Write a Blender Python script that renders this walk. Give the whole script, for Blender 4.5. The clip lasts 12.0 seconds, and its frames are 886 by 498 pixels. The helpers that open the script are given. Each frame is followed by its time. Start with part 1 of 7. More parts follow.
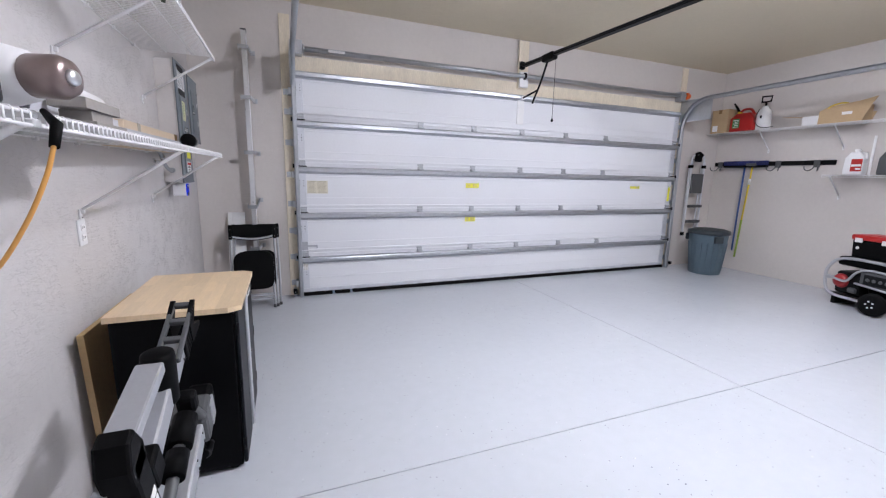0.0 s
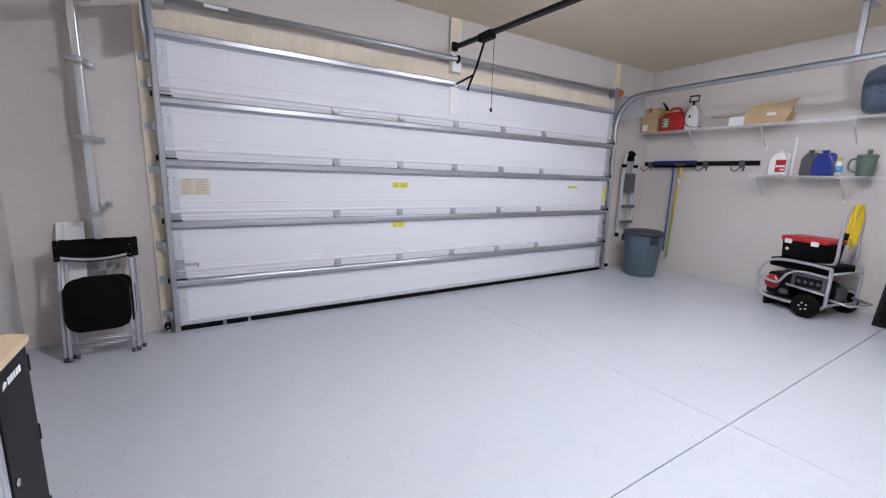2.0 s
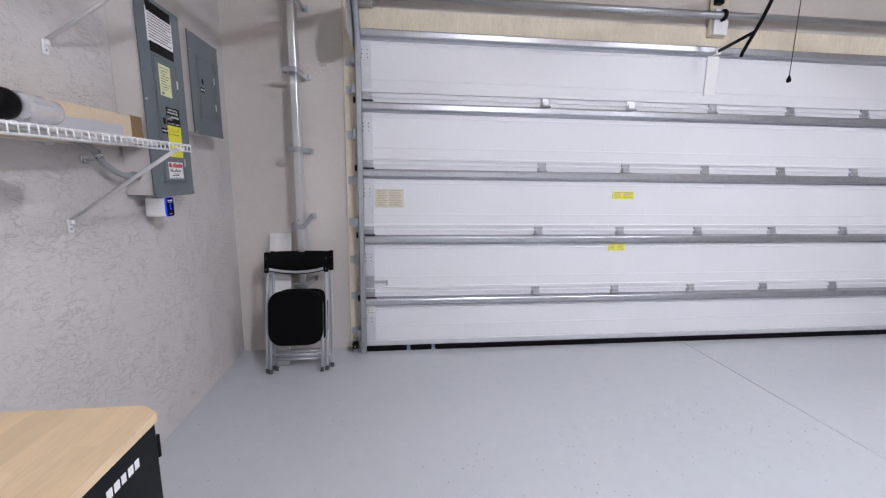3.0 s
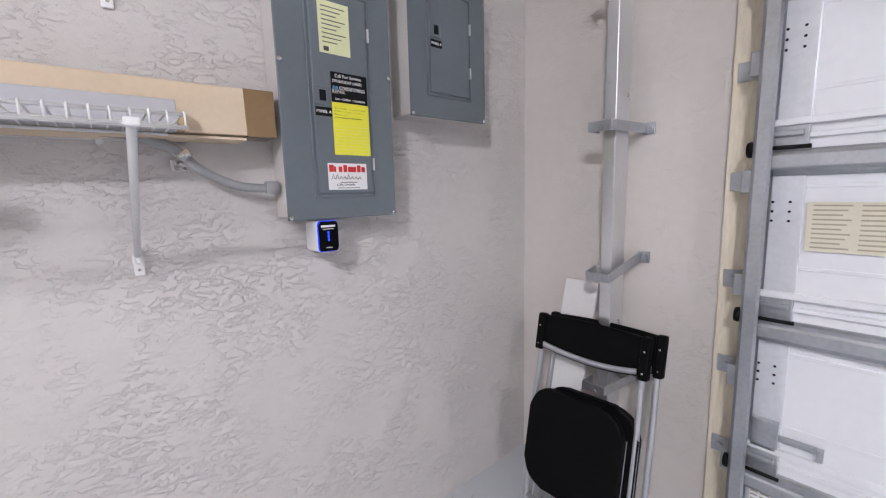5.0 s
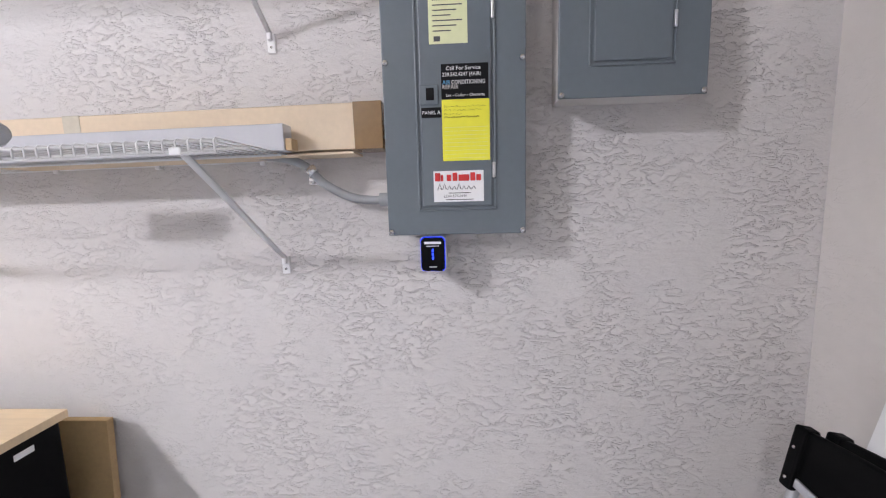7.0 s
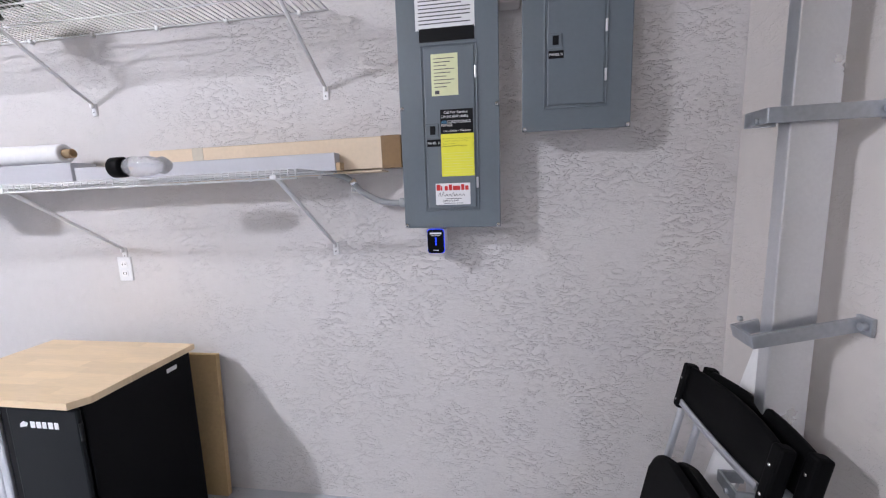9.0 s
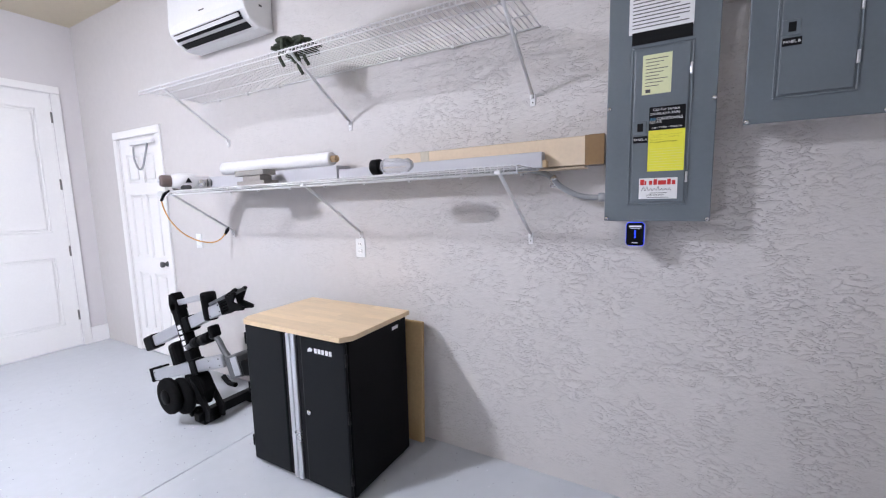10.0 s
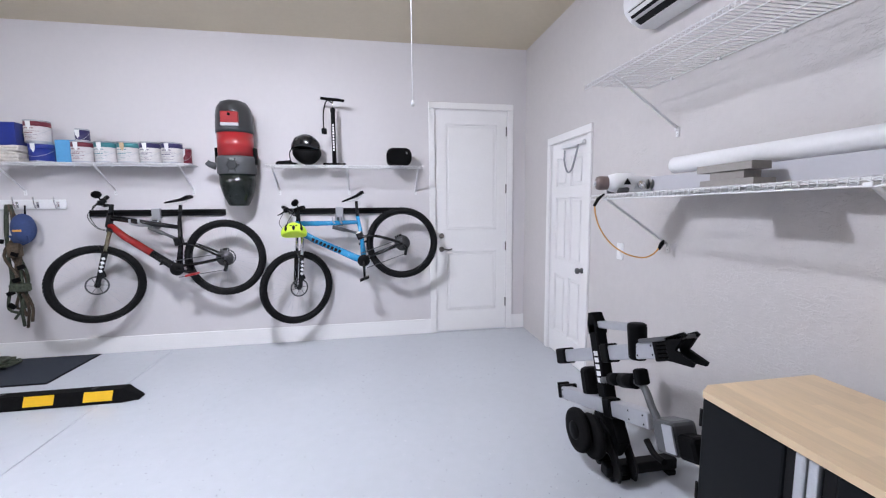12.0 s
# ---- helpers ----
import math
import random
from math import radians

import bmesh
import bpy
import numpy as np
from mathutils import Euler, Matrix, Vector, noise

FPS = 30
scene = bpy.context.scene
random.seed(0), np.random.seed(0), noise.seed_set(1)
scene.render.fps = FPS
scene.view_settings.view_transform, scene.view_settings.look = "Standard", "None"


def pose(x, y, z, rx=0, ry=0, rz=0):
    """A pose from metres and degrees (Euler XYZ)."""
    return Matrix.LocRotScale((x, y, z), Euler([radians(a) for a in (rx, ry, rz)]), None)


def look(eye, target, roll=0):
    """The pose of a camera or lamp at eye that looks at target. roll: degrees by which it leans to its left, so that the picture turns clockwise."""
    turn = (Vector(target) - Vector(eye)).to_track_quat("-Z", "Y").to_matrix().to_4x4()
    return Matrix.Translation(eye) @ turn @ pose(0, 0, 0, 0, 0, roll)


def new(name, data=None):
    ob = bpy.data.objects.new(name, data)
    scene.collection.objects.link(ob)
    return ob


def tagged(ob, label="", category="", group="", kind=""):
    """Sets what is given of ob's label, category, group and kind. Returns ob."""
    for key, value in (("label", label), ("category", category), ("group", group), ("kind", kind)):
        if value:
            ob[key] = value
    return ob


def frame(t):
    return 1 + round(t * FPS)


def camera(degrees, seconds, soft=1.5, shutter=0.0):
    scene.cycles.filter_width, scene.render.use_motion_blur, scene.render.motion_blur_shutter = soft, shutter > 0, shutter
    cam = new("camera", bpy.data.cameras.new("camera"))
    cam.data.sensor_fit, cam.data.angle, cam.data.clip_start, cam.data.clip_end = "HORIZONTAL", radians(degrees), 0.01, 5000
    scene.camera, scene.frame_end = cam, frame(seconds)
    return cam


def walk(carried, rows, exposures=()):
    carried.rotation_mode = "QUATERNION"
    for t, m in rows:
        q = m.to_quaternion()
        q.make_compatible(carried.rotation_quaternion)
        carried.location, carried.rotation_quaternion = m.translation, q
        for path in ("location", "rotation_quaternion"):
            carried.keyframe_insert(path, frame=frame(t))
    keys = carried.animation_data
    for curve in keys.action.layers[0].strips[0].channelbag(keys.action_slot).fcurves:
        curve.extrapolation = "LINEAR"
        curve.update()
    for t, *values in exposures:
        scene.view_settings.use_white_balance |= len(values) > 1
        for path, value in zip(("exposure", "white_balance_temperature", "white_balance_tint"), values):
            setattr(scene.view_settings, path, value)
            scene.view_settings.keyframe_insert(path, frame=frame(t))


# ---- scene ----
cam = camera(95.6, 12.0, soft=1.2)
PATH = [
    (0, (0.061, -0.059, 1.392), (0.78, 1.772, 1.036), 1.3),
    (0.5, (0.16, -0.016, 1.38), (1.104, 1.712, 1.03), 1.5),
    (1, (0.236, 0.089, 1.369), (1.268, 1.767, 1.022), 1.6),
    (1.5, (0.263, 0.323, 1.398), (1.344, 1.969, 1.049), 1.5),
    (2, (0.373, 0.665, 1.387), (1.415, 2.335, 1.032), 1.7),
    (2.5, (0.439, 1.089, 1.386), (1.097, 2.946, 1.041), 1.3),
    (2.7, (0.452, 1.266, 1.392), (0.928, 3.178, 1.048), 1.0),
    (4.3, (0.521, 2.635, 1.412), (-0.269, 4.437, 1.065), -0.6),
    (4.5, (0.529, 2.804, 1.388), (-0.425, 4.533, 1.063), -1.2),
    (5, (0.496, 3.137, 1.366), (-1.02, 4.412, 1.087), -1.5),
    (5.5, (0.364, 3.415, 1.36), (-1.433, 4.249, 1.081), -1.7),
    (6, (0.278, 3.628, 1.372), (-1.636, 4.137, 1.097), -1.4),
    (6.5, (0.287, 3.747, 1.382), (-1.692, 3.844, 1.113), -1.3),
    (7, (0.407, 3.736, 1.395), (-1.573, 3.63, 1.138), -1.5),
    (7.2, (0.476, 3.737, 1.39), (-1.506, 3.584, 1.168), -1.4),
    (8.8, (0.789, 3.941, 1.44), (-1.172, 3.693, 1.14), -1.9),
    (9, (0.846, 3.912, 1.445), (-1.107, 3.608, 1.144), -1.9),
    (9.5, (1.004, 3.822, 1.403), (-0.898, 3.255, 1.158), -1.6),
    (10, (1.107, 3.757, 1.401), (-0.627, 2.792, 1.152), -1.3),
    (10.5, (1.142, 3.708, 1.4), (-0.343, 2.389, 1.166), -1.2),
    (11, (1.087, 3.645, 1.422), (0.133, 1.899, 1.214), -0.5),
    (11.5, (1.041, 3.412, 1.403), (0.457, 1.51, 1.198), -0.7),
    (12, (0.94, 3.001, 1.437), (0.598, 1.042, 1.222), -0.5),
]
EXPOSURES = [
    (0.0, 0.14, 6530, 10), (1.5, 0.0, 6520, 10), (2.7, 0.1, 6650, 10), (4.3, 0.32, 6820, 10), (5.5, 0.56, 6900, 10), (7.2, 0.54, 6850, 10),
    (8.8, 0.47, 6560, 10), (10.0, 0.42, 6430, 10), (11.0, 0.1, 6370, 10), (12.0, -0.07, 6370, 10),
]
walk(cam, [(t, look(eye, target, roll)) for t, eye, target, roll in PATH], EXPOSURES)

# ---- world and light ----
scene.view_settings.exposure = 0.0
world = bpy.data.worlds.new("world")
scene.world = world
world.use_nodes = True
sky = world.node_tree.nodes.new("ShaderNodeTexSky")
sky.sky_type = "NISHITA"
sky.sun_disc = False
sky.sun_elevation, sky.sun_rotation = radians(50), radians(200)
world.node_tree.links.new(sky.outputs[0], world.node_tree.nodes["Background"].inputs[0])
world.node_tree.nodes["Background"].inputs[1].default_value = 0.1

LAMPS = [(1.9, 0.95), (4.15, 1.7)]
LAMP_STRENGTH = (450, 255)
LAMP_COLOR = (0.94, 0.96, 1.11, 1)


def lamp_material(strength):
    """The glowing diffuser of a ceiling light."""
    m = bpy.data.materials.new("lit_diffuser")
    m.use_nodes = True
    b = m.node_tree.nodes["Principled BSDF"]
    b.inputs["Base Color"].default_value = (0.8, 0.8, 0.8, 1)
    b.inputs["Emission Color"].default_value = LAMP_COLOR
    b.inputs["Emission Strength"].default_value = strength
    return m

# ---- materials ----
def material(name, color, rough=0.5, metal=0.0, vary=0.08, vary_scale=6.0, fine=60.0, bump=0.05, bump_scale=120.0, coat=0.0, spread=0.0, stretch=(1, 1, 1), rough_vary=0.08, spec=0.5):
    """A surface with variation at two scales, fine relief and uneven gloss."""
    m = bpy.data.materials.new(name)
    m.use_nodes = True
    n, l = m.node_tree.nodes, m.node_tree.links
    b = n["Principled BSDF"]
    co = n.new("ShaderNodeTexCoord")
    mp = n.new("ShaderNodeMapping")
    mp.inputs["Scale"].default_value = stretch
    l.new(co.outputs["Object"], mp.inputs[0])
    big, small = n.new("ShaderNodeTexNoise"), n.new("ShaderNodeTexNoise")
    big.inputs["Scale"].default_value, small.inputs["Scale"].default_value = vary_scale, fine
    big.inputs["Detail"].default_value, small.inputs["Detail"].default_value = 4, 3
    for t in (big, small):
        l.new(mp.outputs[0], t.inputs["Vector"])
    add = n.new("ShaderNodeMath")
    add.operation = "ADD"
    l.new(big.outputs[0], add.inputs[0])
    l.new(small.outputs[0], add.inputs[1])
    rng = n.new("ShaderNodeMapRange")
    rng.inputs[1].default_value, rng.inputs[2].default_value = 0.6, 1.4
    rng.inputs[3].default_value, rng.inputs[4].default_value = 1 - vary, 1 + vary
    l.new(add.outputs[0], rng.inputs[0])
    last = rng.outputs[0]
    if spread:
        info = n.new("ShaderNodeObjectInfo")
        r2 = n.new("ShaderNodeMapRange")
        r2.inputs[3].default_value, r2.inputs[4].default_value = 1 - spread, 1 + spread
        l.new(info.outputs["Random"], r2.inputs[0])
        mul = n.new("ShaderNodeMath")
        mul.operation = "MULTIPLY"
        l.new(last, mul.inputs[0])
        l.new(r2.outputs[0], mul.inputs[1])
        last = mul.outputs[0]
    mix = n.new("ShaderNodeVectorMath")
    mix.operation = "SCALE"
    mix.inputs[0].default_value = color
    l.new(last, mix.inputs["Scale"])
    l.new(mix.outputs[0], b.inputs["Base Color"])
    rr = n.new("ShaderNodeMapRange")
    rr.inputs[3].default_value, rr.inputs[4].default_value = max(0.02, rough - rough_vary), min(1, rough + rough_vary)
    l.new(big.outputs[0], rr.inputs[0])
    l.new(rr.outputs[0], b.inputs["Roughness"])
    b.inputs["Metallic"].default_value = metal
    b.inputs["Coat Weight"].default_value = coat
    b.inputs["Specular IOR Level"].default_value = spec
    if bump:
        t = n.new("ShaderNodeTexNoise")
        t.inputs["Scale"].default_value = bump_scale
        l.new(mp.outputs[0], t.inputs["Vector"])
        bp = n.new("ShaderNodeBump")
        bp.inputs["Strength"].default_value, bp.inputs["Distance"].default_value = bump, 0.004
        l.new(t.outputs[0], bp.inputs["Height"])
        l.new(bp.outputs[0], b.inputs["Normal"])
    return m


def plaster(name, color, depth, scale=1.0, stretch=(1, 1, 1), graded=False):
    """Painted plaster with a skip-trowel texture: raised ragged ridges on smoother flats; graded: trowelled smoother toward lower y."""
    m = material(name, color, 0.6, vary=0.035, vary_scale=1.6, fine=25, bump=0)
    n, l = m.node_tree.nodes, m.node_tree.links
    b = n["Principled BSDF"]
    co = n.new("ShaderNodeTexCoord")
    mp = n.new("ShaderNodeMapping")
    mp.inputs["Scale"].default_value = stretch
    l.new(co.outputs["Object"], mp.inputs[0])
    warp = n.new("ShaderNodeTexNoise")
    warp.inputs["Scale"].default_value, warp.inputs["Detail"].default_value = 20 * scale, 3
    l.new(mp.outputs[0], warp.inputs["Vector"])
    mixv = n.new("ShaderNodeVectorMath")
    mixv.operation = "MULTIPLY_ADD"
    mixv.inputs[1].default_value = (0.07, 0.07, 0.07)
    l.new(warp.outputs["Color"], mixv.inputs[0])
    l.new(mp.outputs[0], mixv.inputs[2])
    ridge = n.new("ShaderNodeTexNoise")
    ridge.inputs["Scale"].default_value, ridge.inputs["Detail"].default_value, ridge.inputs["Roughness"].default_value = 44 * scale, 5, 0.55
    l.new(mixv.outputs[0], ridge.inputs["Vector"])
    step = n.new("ShaderNodeMapRange")
    step.interpolation_type = "SMOOTHSTEP"
    step.inputs[1].default_value, step.inputs[2].default_value = 0.50, 0.60
    l.new(ridge.outputs[0], step.inputs[0])
    patch = n.new("ShaderNodeTexNoise")
    patch.inputs["Scale"].default_value = 7.0
    l.new(co.outputs["Object"], patch.inputs["Vector"])
    pr = n.new("ShaderNodeMapRange")
    pr.inputs[1].default_value, pr.inputs[2].default_value, pr.inputs[3].default_value = 0.38, 0.60, 0.08
    l.new(patch.outputs[0], pr.inputs[0])
    mul = n.new("ShaderNodeMath")
    mul.operation = "MULTIPLY"
    l.new(step.outputs[0], mul.inputs[0])
    l.new(pr.outputs[0], mul.inputs[1])
    lump = n.new("ShaderNodeTexNoise")
    lump.inputs["Scale"].default_value, lump.inputs["Detail"].default_value, lump.inputs["Roughness"].default_value = 46 * scale, 6, 0.6
    l.new(mp.outputs[0], lump.inputs["Vector"])
    both = n.new("ShaderNodeMath")
    both.operation = "MULTIPLY_ADD"
    both.inputs[1].default_value = 0.75
    l.new(lump.outputs[0], both.inputs[0])
    l.new(mul.outputs[0], both.inputs[2])
    fine = n.new("ShaderNodeTexNoise")
    fine.inputs["Scale"].default_value, fine.inputs["Detail"].default_value = 130, 4
    l.new(co.outputs["Object"], fine.inputs["Vector"])
    ad = n.new("ShaderNodeMath")
    ad.operation = "MULTIPLY_ADD"
    ad.inputs[1].default_value = 0.22
    l.new(fine.outputs[0], ad.inputs[0])
    l.new(both.outputs[0], ad.inputs[2])
    bp = n.new("ShaderNodeBump")
    bp.inputs["Strength"].default_value, bp.inputs["Distance"].default_value = 0.8, depth
    if graded:
        sep = n.new("ShaderNodeSeparateXYZ")
        l.new(co.outputs["Object"], sep.inputs[0])
        along = n.new("ShaderNodeMapRange")
        along.inputs[1].default_value, along.inputs[2].default_value = 1.2, 3.4
        along.inputs[3].default_value, along.inputs[4].default_value = 0.4, 0.9
        l.new(sep.outputs[1], along.inputs[0])
        l.new(along.outputs[0], bp.inputs["Strength"])
    l.new(ad.outputs[0], bp.inputs["Height"])
    l.new(bp.outputs[0], b.inputs["Normal"])
    return m


def epoxy_floor():
    """Light grey garage floor coating with scattered dark and pale flakes."""
    m = material("floor_coating", (0.5, 0.525, 0.56), 0.22, vary=0.03, vary_scale=1.2, fine=14, bump=0.03, bump_scale=30, rough_vary=0.06)
    n, l = m.node_tree.nodes, m.node_tree.links
    b = n["Principled BSDF"]
    base = b.inputs["Base Color"].links[0].from_socket
    co = n.new("ShaderNodeTexCoord")
    vor = n.new("ShaderNodeTexVoronoi")
    vor.inputs["Scale"].default_value = 36
    l.new(co.outputs["Object"], vor.inputs["Vector"])
    size = n.new("ShaderNodeTexNoise")
    size.inputs["Scale"].default_value, size.inputs["Detail"].default_value = 1.3, 2
    l.new(co.outputs["Object"], size.inputs["Vector"])
    sep = n.new("ShaderNodeSeparateColor")
    l.new(vor.outputs["Color"], sep.inputs[0])
    thr = n.new("ShaderNodeMath")
    thr.operation = "MULTIPLY"
    thr.inputs[1].default_value = 0.23
    l.new(sep.outputs[0], thr.inputs[0])
    thr2 = n.new("ShaderNodeMath")
    thr2.operation = "MULTIPLY"
    l.new(thr.outputs[0], thr2.inputs[0])
    l.new(size.outputs[0], thr2.inputs[1])
    less = n.new("ShaderNodeMath")
    less.operation = "LESS_THAN"
    l.new(vor.outputs["Distance"], less.inputs[0])
    l.new(thr2.outputs[0], less.inputs[1])
    ramp = n.new("ShaderNodeValToRGB")
    ramp.color_ramp.interpolation = "CONSTANT"
    ramp.color_ramp.elements[0].color = (0.2, 0.2, 0.24, 1)
    ramp.color_ramp.elements[1].color = (0.75, 0.76, 0.78, 1)
    ramp.color_ramp.elements[1].position = 0.82
    l.new(sep.outputs[1], ramp.inputs[0])
    mix = n.new("ShaderNodeMix")
    mix.data_type = "RGBA"
    l.new(less.outputs[0], mix.inputs[0])
    l.new(base, mix.inputs[6])
    l.new(ramp.outputs[0], mix.inputs[7])
    l.new(mix.outputs[2], b.inputs["Base Color"])
    b.inputs["Specular IOR Level"].default_value = 0.5
    return m


WALL_C, WALL_WARM = (0.608, 0.58, 0.568), (0.615, 0.575, 0.545)
M_WALL_L = plaster("wall_paint_rough", WALL_C, 0.0036, 1.25, (1, 0.6, 1.25), graded=True)
M_WALL = plaster("wall_paint", WALL_WARM, 0.0011, 1.3, (0.7, 0.7, 1.2))
M_WALL_S = material("wall_paint_smooth", (0.665, 0.64, 0.645), 0.6, vary=0.02, vary_scale=1.5, fine=20, bump=0.05, bump_scale=90)
M_CEIL = plaster("ceiling_paint", (0.68, 0.60, 0.45), 0.0015, 1.5)
M_FLOOR = epoxy_floor()
M_TRIM = material("trim_paint", (0.86, 0.85, 0.84), 0.4, vary=0.02, bump=0.02)
M_WHITE = material("white_enamel", (0.8, 0.8, 0.8), 0.35, vary=0.03, bump=0.02)
M_DOORPANEL = material("garage_door_white", (0.76, 0.77, 0.80), 0.45, vary=0.025, vary_scale=1.5, fine=40, bump=0.06, bump_scale=220)
M_GALV = material("galvanised_steel", (0.46, 0.48, 0.51), 0.36, 0.85, vary=0.12, vary_scale=14, fine=80, bump=0.03)
M_STILE = material("stile_steel", (0.66, 0.68, 0.72), 0.42, 0.35, vary=0.08, vary_scale=10)
M_LUMBER = material("pale_lumber", (0.77, 0.69, 0.55), 0.65, vary=0.14, vary_scale=3, fine=40, bump=0.12, stretch=(3, 3, 0.6))
M_BLACK = material("black_paint", (0.006, 0.006, 0.0065), 0.45, vary=0.2, bump=0.02, spec=0.12)
M_BLACKP = material("black_plastic", (0.0032, 0.0032, 0.0035), 0.55, vary=0.2, bump=0.06, bump_scale=300, spec=0.07)
M_RUBBER = material("black_rubber", (0.006, 0.006, 0.0064), 0.8, vary=0.25, bump=0.1, bump_scale=160, spec=0.08)
M_PANEL = material("panel_grey_enamel", (0.13, 0.155, 0.175), 0.38, vary=0.05, vary_scale=5, bump=0.03, bump_scale=200)
M_PANELBOX = material("panel_box_paint", (0.6, 0.57, 0.55), 0.55, vary=0.04)
M_CARD = material("brown_cardboard", (0.50, 0.36, 0.21), 0.8, vary=0.08, vary_scale=8, fine=90, bump=0.05)
M_CARDL = material("pale_cardboard", (0.70, 0.57, 0.42), 0.75, vary=0.06, vary_scale=5, fine=60, bump=0.05)
M_TAPE = material("brown_packing_tape", (0.25, 0.155, 0.075), 0.22, vary=0.1, bump=0.1, bump_scale=30)
M_WOODTOP = material("maple_worktop", (0.72, 0.55, 0.35), 0.38, vary=0.08, vary_scale=4, fine=26, bump=0.03, stretch=(5, 0.7, 1), spread=0.07)
M_PLY = material("fibreboard", (0.52, 0.36, 0.18), 0.7, vary=0.1, vary_scale=6, bump=0.08)
M_CABINET = material("black_powder_coat", (0.003, 0.003, 0.0035), 0.4, vary=0.15, vary_scale=4, bump=0.05, bump_scale=260, spec=0.08)
M_CABDOOR = material("charcoal_powder_coat", (0.0065, 0.0075, 0.0088), 0.42, vary=0.12, vary_scale=4, bump=0.05, bump_scale=260, spec=0.12)
M_ALU = material("brushed_aluminium", (0.72, 0.73, 0.75), 0.3, 0.9, vary=0.05, fine=120, bump=0.02)
M_ALUP = material("silver_paint", (0.5, 0.51, 0.54), 0.35, 0.6, vary=0.05)
M_CHROME = material("chrome", (0.75, 0.75, 0.76), 0.12, 1.0, vary=0.04, bump=0)
M_NICKEL = material("satin_nickel", (0.20, 0.19, 0.18), 0.35, 0.8, vary=0.06)
M_GREYPIPE = material("grey_conduit", (0.3, 0.31, 0.32), 0.5, vary=0.06)
M_RED = material("red_plastic", (0.42, 0.016, 0.014), 0.38, vary=0.06)
M_REDV = material("red_enamel", (0.34, 0.018, 0.022), 0.3, vary=0.05, coat=0.2)
M_GREYP = material("grey_plastic", (0.075, 0.078, 0.082), 0.45, vary=0.06)
M_BIN = material("bluegrey_plastic", (0.075, 0.115, 0.145), 0.5, vary=0.08, bump=0.06)
M_YELLOW = material("yellow_vinyl", (0.75, 0.55, 0.03), 0.45, vary=0.08)
M_STICKY = material("yellow_paper", (0.82, 0.78, 0.06), 0.6, vary=0.04)
M_PALEY = material("pale_yellow_paper", (0.72, 0.74, 0.45), 0.6, vary=0.04)
M_CREAM = material("cream_paper", (0.68, 0.64, 0.52), 0.6, vary=0.04)
M_PAPER = material("white_paper", (0.8, 0.8, 0.8), 0.6, vary=0.03)
M_PRINT = material("black_print", (0.006, 0.006, 0.007), 0.6, vary=0.1, bump=0, spec=0.2)
M_REDPRINT = material("red_print", (0.6, 0.03, 0.03), 0.5, vary=0.05, bump=0)
M_BLUE = material("blue_plastic", (0.014, 0.03, 0.22), 0.35, vary=0.08)
M_SOLARWRAP = material("bluegrey_bubble_film", (0.085, 0.11, 0.16), 0.16, vary=0.4, vary_scale=10, bump=1.0, bump_scale=38, coat=0.3)
M_CONCRETE = material("joint_concrete", (0.16, 0.16, 0.17), 0.85, vary=0.2)


# ---- mesh helpers ----
def part(name, bm, mat, parent=None, label="", kind=""):
    me = bpy.data.meshes.new(name)
    bmesh.ops.recalc_face_normals(bm, faces=bm.faces[:])
    bm.to_mesh(me)
    bm.free()
    me.materials.append(mat)
    ob = new(name, me)
    if parent is not None:
        ob.parent = parent
    return tagged(ob, label, "", "", kind)


def thing(name, label, category, at=(0, 0, 0), group="", kind="", turn=0.0):
    ob = new(name)
    ob.empty_display_size = 0.05
    ob.matrix_basis = pose(*at, 0, 0, turn)
    return tagged(ob, label, category, group, kind)


def solid(name, bm, mat, label, category, group="", kind=""):
    return tagged(part(name, bm, mat), label, category, group, kind)


def box(bm, x0, x1, y0, y1, z0, z1, bevel=0.0, seg=2):
    r = bmesh.ops.create_cube(bm, size=1.0, matrix=Matrix.Translation(((x0 + x1) / 2, (y0 + y1) / 2, (z0 + z1) / 2)) @ Matrix.Diagonal((abs(x1 - x0), abs(y1 - y0), abs(z1 - z0), 1)))
    if bevel:
        es = list({e for v in r["verts"] for e in v.link_edges})
        bmesh.ops.bevel(bm, geom=es, offset=bevel, segments=seg, profile=0.5, affect="EDGES")
    return bm


def boxm(*a, **k):
    return box(bmesh.new(), *a, **k)


def turned(bm, m):
    bm.transform(m)
    return bm


def merge(bm, other, m=None):
    """Adds the other bmesh, moved by m, to bm."""
    if m is not None:
        other.transform(m)
    me = bpy.data.meshes.new("t")
    other.to_mesh(me)
    other.free()
    bm.from_mesh(me)
    bpy.data.meshes.remove(me)
    return bm


